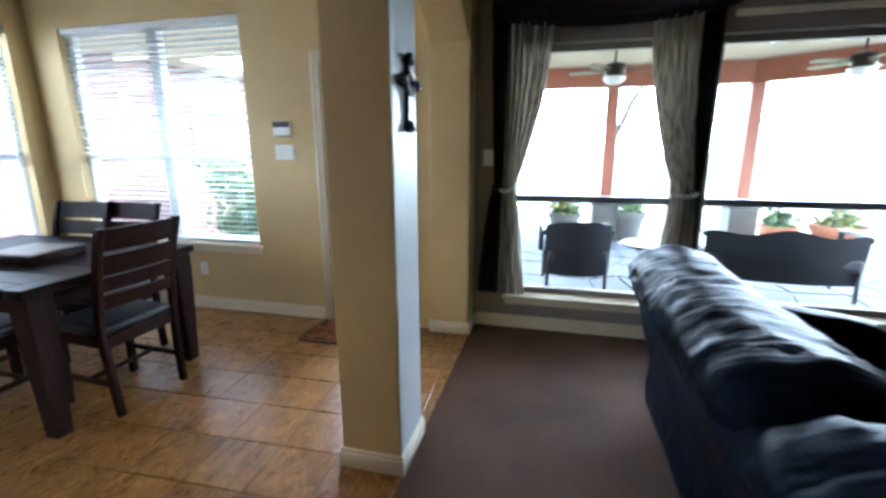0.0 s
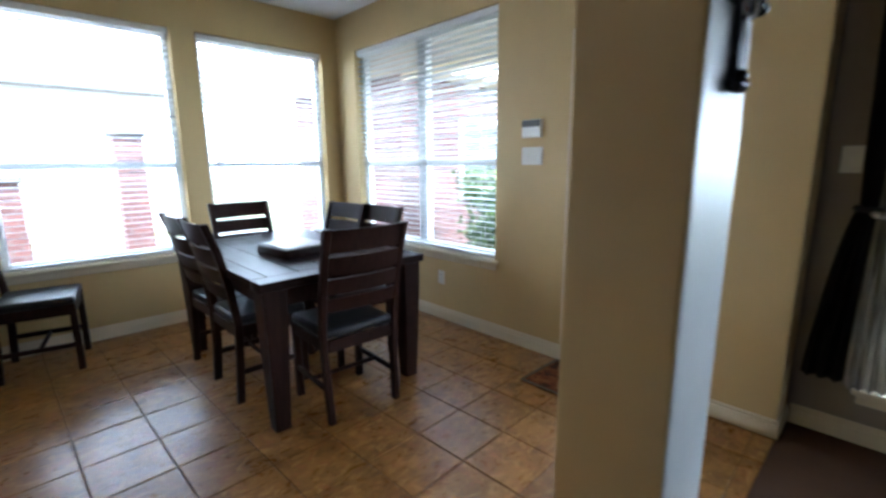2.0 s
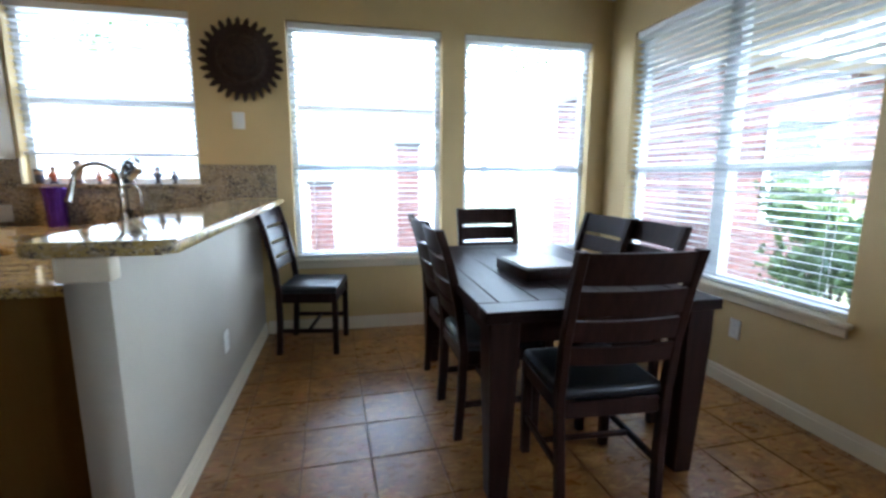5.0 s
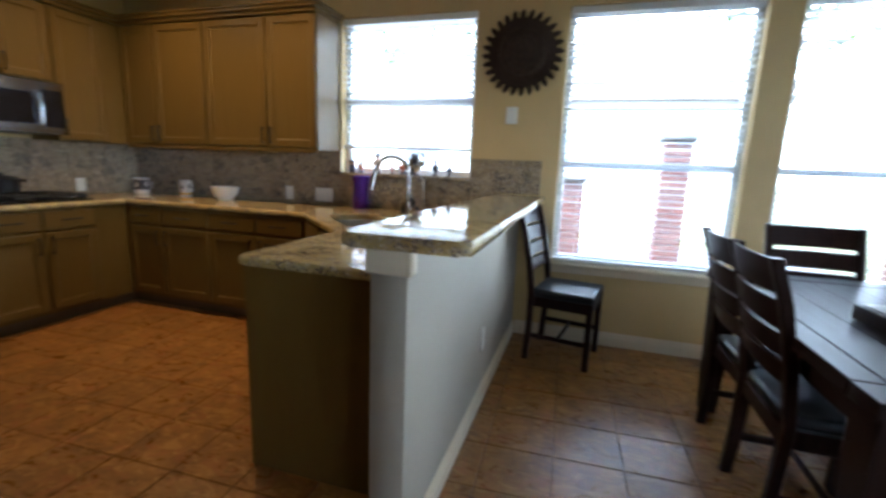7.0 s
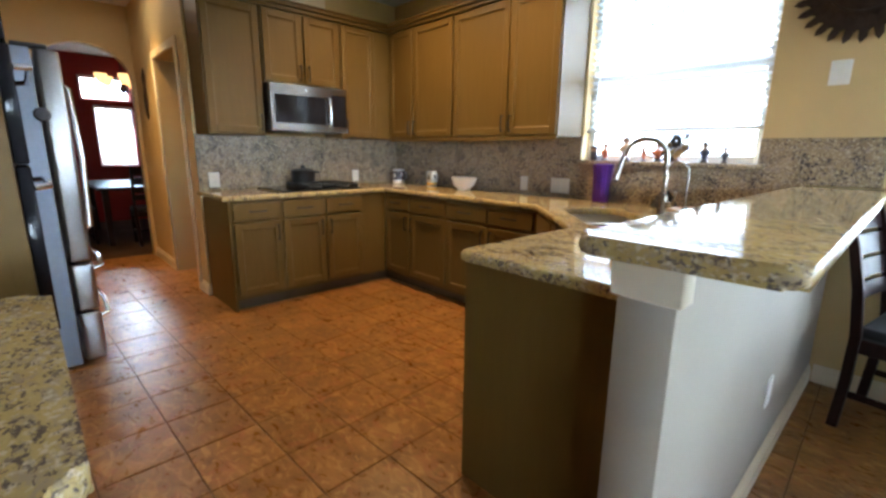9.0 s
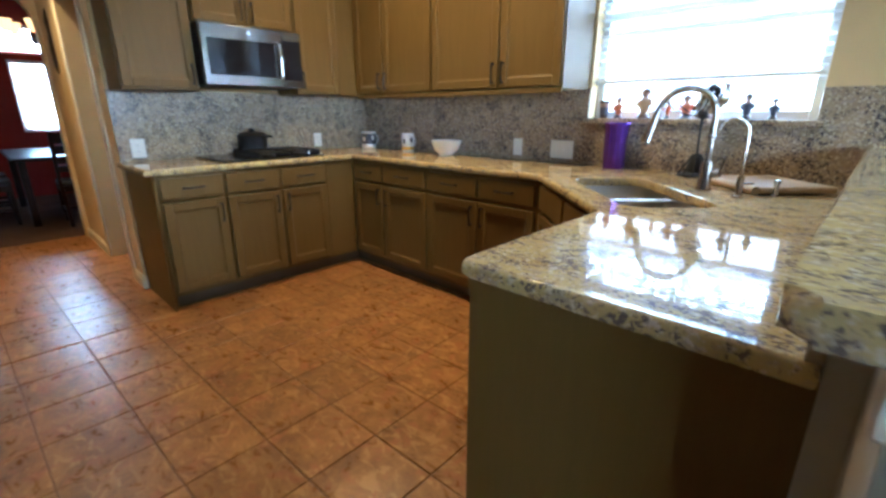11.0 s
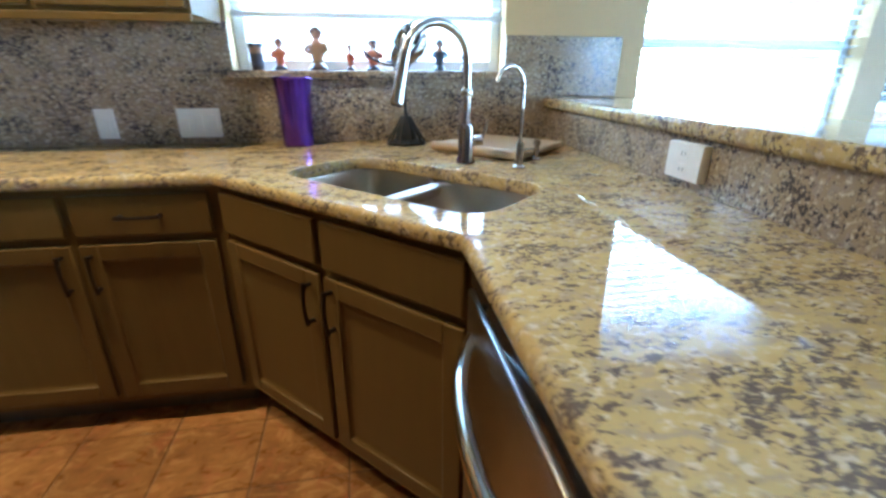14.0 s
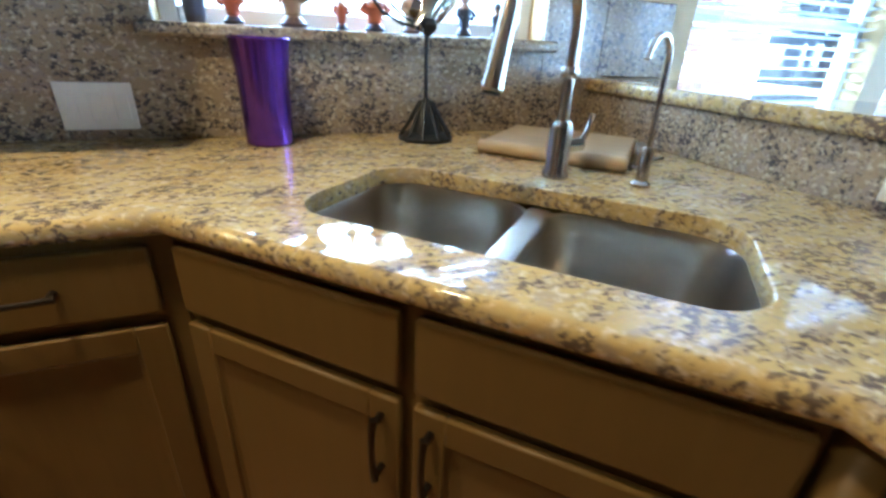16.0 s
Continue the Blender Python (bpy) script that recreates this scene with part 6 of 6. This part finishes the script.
def stones(name, x0, x1, y0, y1, z, step, mat, label, seed):
    """Irregular flagstones laid over a bed."""
    bed = solid(name, B(x0, x1, y0, y1, z - 0.06, z), M_JOINT, label, "paving", "structure", smooth=None)
    rnd = random.Random(seed)
    nx, ny = int((x1 - x0) / step), int((y1 - y0) / step)
    j = lambda: rnd.uniform(-0.28, 0.28) * step
    grid = [[(x0 + (x1 - x0) * i / nx + (j() if 0 < i < nx else 0), y0 + (y1 - y0) * k / ny + (j() if 0 < k < ny else 0)) for k in range(ny + 1)] for i in range(nx + 1)]
    for i in range(nx):
        for k in range(ny):
            q = [grid[i][k], grid[i + 1][k], grid[i + 1][k + 1], grid[i][k + 1]]
            cx, cy = sum(p[0] for p in q) / 4, sum(p[1] for p in q) / 4
            q = [((p[0] - cx) * 0.94, (p[1] - cy) * 0.94) for p in q]
            o = part("stone", prism(bmesh.new(), q, 0, 0.012 + rnd.uniform(0, 0.004), None), mat, bed, smooth=None)
            o.location = (cx, cy, z)


solid("ground", B(-400, 400, -400, 400, GZ - 0.5, GZ), M_LAWN, "dry pale lawn reaching the horizon", "ground", "structure", smooth=None)
stones("patio", -1.2, 6.0, YL + 0.17, 8.4, -0.055, 0.48, M_CONCRETE, "pale flagstone patio", 3)
solid("driveway", B(-9.5, XW - 0.17, -6, 5.0, GZ - 0.05, GZ + 0.02), M_CONCRETE, "pale concrete drive beside the house", "paving", "structure", smooth=None)

pr = new("patio_roof")
tagged(pr, "cream patio ceiling with redwood beams", "roof", kind="structure")
part("ceiling_board", B(-0.4, 7.0, YL + 0.17, 8.25, 2.55, 2.62), M_PATIOCEIL, pr, smooth=None)
part("eave", B(-4.3, -0.4, YN + 0.17, 5.15, 2.48, 2.56), M_PATIOCEIL, pr, smooth=None)
part("fascia", B(-4.3, -0.4, 5.15, 5.18, 2.40, 2.62), M_TRIM, pr, smooth=None)
part("beam", B(-0.4, 3.60, 8.0, 8.22, 2.26, 2.548, bevel=0.01), M_REDWOOD, pr)
bm = bmesh.new()
box(bm, 0, 4.2, -0.11, 0.11, 2.26, 2.548, bevel=0.01, m=pose(3.48, 8.1, 0, 0, 0, -38))
part("beam", bm, M_REDWOOD, pr)
for x, y in ((-0.3, 8.1), (1.61, 8.1), (3.52, 8.1), (5.9, 6.2)):
    p = thing("patio_post", pose(x, y, GZ), "redwood patio post on a grey stone plinth", "post", "patio posts")
    part("plinth", B(-0.19, 0.19, -0.19, 0.19, 0, 0.62, bevel=0.02, seg=2), M_STONE, p)
    part("cap", B(-0.215, 0.215, -0.215, 0.215, 0.62, 0.67, bevel=0.012), M_STONE, p)
    part("shaft", B(-0.085, 0.085, -0.085, 0.085, 0.67, 2.38, bevel=0.008), M_REDWOOD, p)


def ceiling_fan(x, y, turn):
    f = thing("ceiling_fan", pose(x, y, 2.55, 0, 0, turn), "dark patio ceiling fan with frosted light bowl", "ceiling fan", "patio ceiling fans")
    part("canopy", lathe(bmesh.new(), [(0.07, -0.001), (0.065, -0.03), (0.02, -0.07)], 20), M_BRONZE, f)
    part("rod", tube(bmesh.new(), [(0, 0, -0.05), (0, 0, -0.22)], 0.013, 10), M_BRONZE, f)
    part("motor", lathe(bmesh.new(), [(0.03, -0.19), (0.11, -0.22), (0.125, -0.27), (0.11, -0.32), (0.07, -0.345)], 24), M_BRONZE, f)
    part("light_bowl", lathe(bmesh.new(), [(0.075, -0.345), (0.125, -0.36), (0.115, -0.40), (0.07, -0.435), (0.002, -0.445)], 24), M_FROST, f, "frosted glass light bowl")
    for k in range(5):
        m = pose(0, 0, -0.285, 0, 0, 72 * k) @ pose(0, 0, 0, 10, 0, 0)
        b = part("blade", prism(bmesh.new(), rounded(0.18, 0.54, -0.06, 0.06, 0.035, (0, 1, 2, 3)), -0.005, 0.005, m), M_BLADE, f)
        part("blade_iron", prism(bmesh.new(), [(0.09, -0.02), (0.26, -0.035), (0.26, 0.035), (0.09, 0.02)], -0.012, -0.006, m), M_BRONZE, b)


ceiling_fan(1.44, 6.5, 20)
ceiling_fan(3.88, 6.5, 50)


def patio_seat(x, y, w, h, rz, label, name, wavy):
    c = thing(name, pose(x, y, -0.038, 0, 0, rz), label, "outdoor chair" if w < 1 else "outdoor sofa")
    n = 24
    bm = bmesh.new()
    rows = []
    for i in range(n + 1):
        s = i / n
        u = (s - 0.5) * w
        top = h - 0.05 * (abs(2 * s - 1)) ** 3 + (0.03 * math.cos(4 * math.pi * s) if wavy else 0.0)
        bow = 0.10 * (2 * s - 1) ** 2
        rows.append([bm.verts.new((u, bow * 1.2 - 0.25 - 0.10 * (z / h), z)) for z in [0.16 + (top - 0.16) * k / 8 for k in range(9)]])
    for r0, r1 in zip(rows, rows[1:]):
        for k in range(8):
            bm.faces.new((r0[k], r1[k], r1[k + 1], r0[k + 1]))
    bmesh.ops.solidify(bm, geom=bm.faces[:], thickness=0.03)
    part("back", bm, M_WICKER, c, smooth=60)
    part("seat", B(-w / 2 + 0.03, w / 2 - 0.03, -0.24, 0.30, 0.30, 0.42, bevel=0.03, seg=3), M_WICKER, c)
    for s in (-1, 1):
        part("arm", tube(bmesh.new(), [(s * w / 2, -0.2, 0.60), (s * w / 2, 0.1, 0.63), (s * w / 2, 0.3, 0.60), (s * w / 2, 0.31, 0.3)], 0.03, 10), M_WICKER, c)
        for yy in (-0.2, 0.28):
            part("leg", tube(bmesh.new(), [(s * (w / 2 - 0.04), yy, 0.32), (s * (w / 2 - 0.03), yy, 0)], 0.018, 8), M_WICKER, c)


patio_seat(1.06, 5.40, 0.64, 0.73, 6, "black wicker patio armchair", "patio_armchair", False)
patio_seat(2.98, 5.62, 1.32, 0.66, -4, "black wicker patio loveseat with scalloped back", "patio_loveseat", True)
st = thing("side_table", pose(1.78, 5.6, -0.038), "small round black metal patio table", "table")
part("top", lathe(bmesh.new(), [(0.24, 0.42), (0.25, 0.43), (0.24, 0.445), (0.002, 0.445)], 28), M_IRON, st)
for k in range(3):
    a = 2.1 * k
    part("leg", tube(bmesh.new(), [(0.12 * math.cos(a), 0.12 * math.sin(a), 0.42), (0.05 * math.cos(a), 0.05 * math.sin(a), 0.22), (0.19 * math.cos(a), 0.19 * math.sin(a), 0)], 0.012, 8), M_IRON, st)


def leaves(bm, centre, radius, count, size, rnd, squash=1.0):
    """Many small leaf blades about a centre, with an uneven outline."""
    for _ in range(count):
        d = Vector((rnd.gauss(0, 1), rnd.gauss(0, 1), rnd.gauss(0, 1))).normalized()
        r = radius * rnd.uniform(0.35, 1.0) * (0.75 + 0.5 * noise.noise(d * 2.2 + Vector(centre)))
        p = Vector(centre) + Vector((d.x * r, d.y * r, d.z * r * squash))
        a = Vector((rnd.gauss(0, 1), rnd.gauss(0, 1), rnd.gauss(0, 1))).normalized()
        b = a.orthogonal().normalized()
        s = size * rnd.uniform(0.6, 1.3)
        v = [bm.verts.new(p + q) for q in (-a * s, b * s * 0.45, a * s, -b * s * 0.45)]
        bm.faces.new(v)


def tree(x, y, h, crown, count, seed, bare=False, label="leafy green tree beyond the lawn"):
    rnd = random.Random(seed)
    t = thing("tree", pose(x, y, GZ), label, "tree", "garden trees")
    bm = bmesh.new()
    lean = rnd.uniform(-0.2, 0.2)
    fork = h * 0.42
    tube(bm, [(0, 0, 0), (lean * 0.4, 0.05, fork * 0.5), (lean, 0, fork)], [0.03 * h ** 0.8, 0.024 * h ** 0.8, 0.02 * h ** 0.8], 10)
    bark = M_BARK if bare else M_PALEBARK
    part("trunk", bm, bark, t)
    tips = []
    for k in range(7):
        a = 2 * math.pi * k / 7 + rnd.uniform(-0.3, 0.3)
        r = crown * rnd.uniform(0.5, 0.9)
        z = h * rnd.uniform(0.65, 0.98)
        tip = (lean + r * math.cos(a), r * math.sin(a), z)
        mid = (lean + r * 0.4 * math.cos(a), r * 0.4 * math.sin(a), fork + (z - fork) * 0.45 + 0.1)
        lb = bmesh.new()
        tube(lb, [(lean, 0, fork - 0.05), mid, tip], [0.019 * h ** 0.8, 0.012 * h ** 0.8, 0.004 * h ** 0.8], 7)
        if bare:
            for q in range(4):
                e = Vector(mid).lerp(Vector(tip), 0.25 * q + 0.1)
                tube(lb, [e, e + Vector((rnd.uniform(-0.5, 0.5), rnd.uniform(-0.5, 0.5), rnd.uniform(0.1, 0.6)))], [0.012, 0.004], 5)
        part("limb", lb, bark, t)
        tips.append(tip)
    if not bare:
        cr_ = bmesh.new()
        for tip in tips + [(lean, 0, h * 0.85)]:
            leaves(cr_, tip, crown * 0.5, count // 8, 0.11, rnd, 0.75)
        part("crown", cr_, M_LEAF, t, smooth=None)


tree(2.0, 11.2, 4.2, 1.6, 0, 5, True, "bare grey forked tree beyond the patio")
for x, y, h, c, n, sd in ((-7.5, 22, 7, 3.2, 1600, 11), (-3.5, 24, 6, 2.8, 1600, 12), (-1.5, 17, 5.0, 2.2, 1800, 14), (-15, -3.5, 7, 3.0, 1600, 15), (-16, 6.5, 7.5, 3.0, 1600, 16), (16, 42, 7, 4, 1200, 17), (26, 46, 8, 4.5, 1200, 18)):
    tree(x, y, h, c, n, sd)


def shrub(x, y, r, h, count, seed, label="dense green garden shrub"):
    rnd = random.Random(seed)
    s = thing("shrub", pose(x, y, GZ), label, "shrub", "garden shrubs")
    bm = bmesh.new()
    for k in range(5):
        a = k * 1.25
        tube(bm, [(0, 0, 0), (0.15 * r * math.cos(a), 0.15 * r * math.sin(a), h * 0.4), (0.5 * r * math.cos(a), 0.5 * r * math.sin(a), h * 0.75)], [0.02, 0.013, 0.005], 6)
    part("stems", bm, M_BARK, s)
    bm = bmesh.new()
    for k in range(9):
        a = k * 0.75
        leaves(bm, (0.5 * r * math.cos(a), 0.5 * r * math.sin(a), h * (0.35 + 0.09 * (k % 6))), r * 0.55, count // 9, 0.055, rnd, 0.9)
    part("foliage", bm, M_LEAF, s, smooth=None)


shrub(-3.2, 6.0, 0.75, 1.45, 3600, 21)
shrub(-2.75, 7.3, 0.6, 1.0, 2200, 22)
shrub(-0.3, 9.6, 0.6, 0.6, 1200, 23)


def potted(x, y, r, h, mat, bloom, seed, label):
    rnd = random.Random(seed)
    p = thing("flower_pot", pose(x, y, -0.04 if y < 8.4 else GZ), label, "flower pot", "patio flower pots")
    part("pot", lathe(bmesh.new(), [(r * 0.65, 0), (r * 0.7, 0.01), (r * 0.95, h * 0.8), (r * 1.05, h * 0.82), (r * 1.05, h), (r * 0.95, h), (r * 0.9, h * 0.85), (0.002, h * 0.84)], 28, cap=False), mat, p)
    bm = bmesh.new()
    leaves(bm, (0, 0, h + 0.08), r * 1.2, 260, 0.05, rnd, 0.7)
    pl = part("plant", bm, M_LEAF, p, smooth=None)
    if bloom:
        bm = bmesh.new()
        leaves(bm, (0, 0, h + 0.12), r * 1.25, 140, 0.035, rnd, 0.6)
        part("bloom", bm, M_FLOWER, pl, smooth=None)


potted(1.0, 7.9, 0.24, 0.42, M_STONE, True, 31, "grey stone pot with yellow flowers")
potted(3.75, 7.4, 0.22, 0.40, M_TERRA, False, 32, "terracotta pot on the patio")
potted(4.35, 7.2, 0.30, 0.46, M_TERRA, True, 33, "terracotta pot with yellow flowers")
potted(1.98, 8.0, 0.22, 0.45, M_STONE, False, 34, "grey stone pot on the patio")


def brick_wing():
    """The brick wing across the yard with its eaves and roof."""
    w = thing("brick_wing", pose(0, 0, GZ), "red brick house wing with pale eaves and grey roof", "house")
    x0, x1, y0, y1, h = -7.7, -4.5, 5.3, 13.0, 2.65
    part("wall", B(x0, x1, y0, y1, 0, h), M_BRICK, w, smooth=None)
    part("soffit", B(x0 - 0.45, x1 + 0.45, y0 - 0.45, y1 + 0.4, h, h + 0.04), M_TRIM, w, smooth=None)
    part("fascia", B(x0 - 0.47, x1 + 0.47, y0 - 0.47, y1 + 0.42, h + 0.04, h + 0.2, bevel=0.006), M_TRIM, w)
    bm = bmesh.new()
    a = [(x0 - 0.5, y0 - 0.5), (x1 + 0.5, y0 - 0.5), (x1 + 0.5, y1 + 0.5), (x0 - 0.5, y1 + 0.5)]
    lo = [bm.verts.new((x, y, h + 0.2)) for x, y in a]
    r0, r1 = bm.verts.new(((x0 + x1) / 2, y0 + 1.6, h + 1.5)), bm.verts.new(((x0 + x1) / 2, y1 - 1.6, h + 1.5))
    for f in ((lo[0], lo[1], r0), (lo[1], lo[2], r1, r0), (lo[2], lo[3], r1), (lo[3], lo[0], r0, r1), tuple(lo[::-1])):
        bm.faces.new(f)
    part("roof", bm, M_ROOF, w, smooth=None)
    for yy in (7.0, 9.6):
        wd = part("window", B(x1 - 0.02, x1 + 0.04, yy - 0.55, yy + 0.55, 0.85, 2.15, bevel=0.01), M_WHITE, w)
        part("pane", B(x1 + 0.041, x1 + 0.046, yy - 0.47, yy + 0.47, 0.93, 2.07), M_BLACKGLASS, wd)
    wd = part("window", B(-6.4, -5.5, y0 - 0.04, y0 + 0.02, 0.95, 2.05, bevel=0.01), M_WHITE, w)
    part("pane", B(-6.33, -5.57, y0 - 0.046, y0 - 0.041, 1.02, 1.98), M_BLACKGLASS, wd)


brick_wing()


def neighbour():
    """The pale house over the drive, with brick piers and shingled roof."""
    w = thing("neighbour_house", pose(0, 0, GZ), "white sided neighbouring house with grey roof", "house")
    x0, x1, y0, y1, h = -17.0, -11.0, -7.5, 4.2, 2.9
    part("wall", B(x0, x1, y0, y1, 0, h), M_SIDING, w, smooth=None)
    bm = bmesh.new()
    for i in range(14):
        box(bm, x1, x1 + 0.014, y0, y1, 0.2 * i + 0.01, 0.2 * i + 0.19)
    part("siding", bm, M_SIDING, w, smooth=None)
    bm = bmesh.new()
    c = (x0 + x1) / 2
    p = [(x1 + 0.5, h), (c, h + 2.0), (x0 - 0.5, h)]
    v0 = [bm.verts.new((x, y0 - 0.4, z)) for x, z in p]
    v1 = [bm.verts.new((x, y1 + 0.4, z)) for x, z in p]
    bm.faces.new(v0); bm.faces.new(v1[::-1])
    for a, b in ((0, 1), (1, 2), (2, 0)):
        bm.faces.new((v0[a], v0[b], v1[b], v1[a]))
    part("roof", bm, M_ROOF, w, smooth=None)
    for yy, ww in ((-2.6, 0.5), (0.6, 0.45)):
        wd = part("window", B(x1 + 0.015, x1 + 0.05, yy - ww, yy + ww, 1.3, 2.2, bevel=0.01), M_WHITE, w)
        part("pane", B(x1 + 0.051, x1 + 0.056, yy - ww + 0.07, yy + ww - 0.07, 1.37, 2.13), M_FRIDGE, wd)


neighbour()
for x, y, h in ((-7.2, 2.5, 1.85), (-7.2, 1.16, 1.25)):
    g = thing("brick_pier", pose(x, y, GZ), "red brick gate pier beside the drive", "pier", "brick piers")
    part("shaft", B(-0.17, 0.17, -0.17, 0.17, 0, h, bevel=0.006), M_BRICK, g)
    part("cap", B(-0.21, 0.21, -0.21, 0.21, h, h + 0.08, bevel=0.015), M_STONE, g)
fn = thing("garden_fence", pose(0, 30, GZ), "pale wooden rail fence at the far lawn", "fence")
for k in range(13):
    part("post", B(-6 + 4 * k - 0.06, -6 + 4 * k + 0.06, -0.06, 0.06, 0, 1.1), M_STONE, fn)
for z in (0.45, 0.95):
    part("rail", B(-6, 42, -0.03, 0.03, z, z + 0.09), M_STONE, fn)


# ---- floors ----
PX, PY, SKEW = 0.300, 0.303, pose(-2.13, 0.395, 0, 0, 0, 2.0)
solid("floor", B(XW, 0.24, -5.12, YN, -0.08, 0.0), M_GROUT, "brown grouted floor bed", "floor", "structure", smooth=None)
solid("floor_living", B(0.24, 5.2, -5.0, YL, -0.08, 0.004), M_CARPET, "brown carpet floor", "floor", "structure", smooth=None)
solid("floor_dining", B(-4.05, 1.4, -8.45, -5.12, -0.08, 0.003), M_CARPET, "brown floor of the dining room", "floor", "structure", smooth=None)


def tiles():
    """Single tiles nearest the walk; the rest joined. The grid is laid slightly off the walls."""
    fl = bpy.data.objects["floor"]
    g = 0.003
    hx, hy = PX / 2 - g, PY / 2 - g
    me = mesh_of("tile", B(-hx, hx, -hy, hy, -0.004, 0.004, bevel=0.0022), M_TILE, None)
    rest = bmesh.new()
    count = 0
    rnd = random.Random(4)
    for j in range(-20, 13):
        for i in range(-8, 10):
            p = SKEW @ Vector(((i + 0.5) * PX, (j + 0.5) * PY, 0))
            x, y = p.x, p.y
            if not (XW - 0.2 < x < 0.45 and -5.25 < y < YN + 0.2):
                continue
            near = -3.45 < x < 0.05 and -2.4 < y < 3.6 and not (0.15 < y < 0.7 and x < -1.8) and not (x < -3.15 and y < 0.6) and not (x > -0.3 and y < 0.45)
            if near and count < 300:
                o = new("tile", me)
                o.parent = fl
                o.location = (x, y, rnd.uniform(-0.0006, 0.0006))
                o.rotation_euler = (rnd.uniform(-0.002, 0.002), rnd.uniform(-0.002, 0.002), radians(2.0) + rnd.choice((0, 1)) * math.pi)
                count += 1
            else:
                box(rest, -hx, hx, -hy, hy, -0.004, 0.004, m=Matrix.Translation((x, y, 0)) @ pose(0, 0, 0, 0, 0, 2.0))
    for co, no in (((0.238, 0, 0), (1, 0, 0)), ((0, -5.1, 0), (0, -1, 0)), ((XW - 0.1, 0, 0), (-1, 0, 0)), ((0, YN + 0.1, 0), (0, 1, 0))):
        bmesh.ops.bisect_plane(rest, geom=rest.verts[:] + rest.edges[:] + rest.faces[:], plane_co=co, plane_no=no, clear_outer=True)
    r = part("tile_field", rest, M_TILE, fl, smooth=None)
    r["kind"] = "stuff"


tiles()
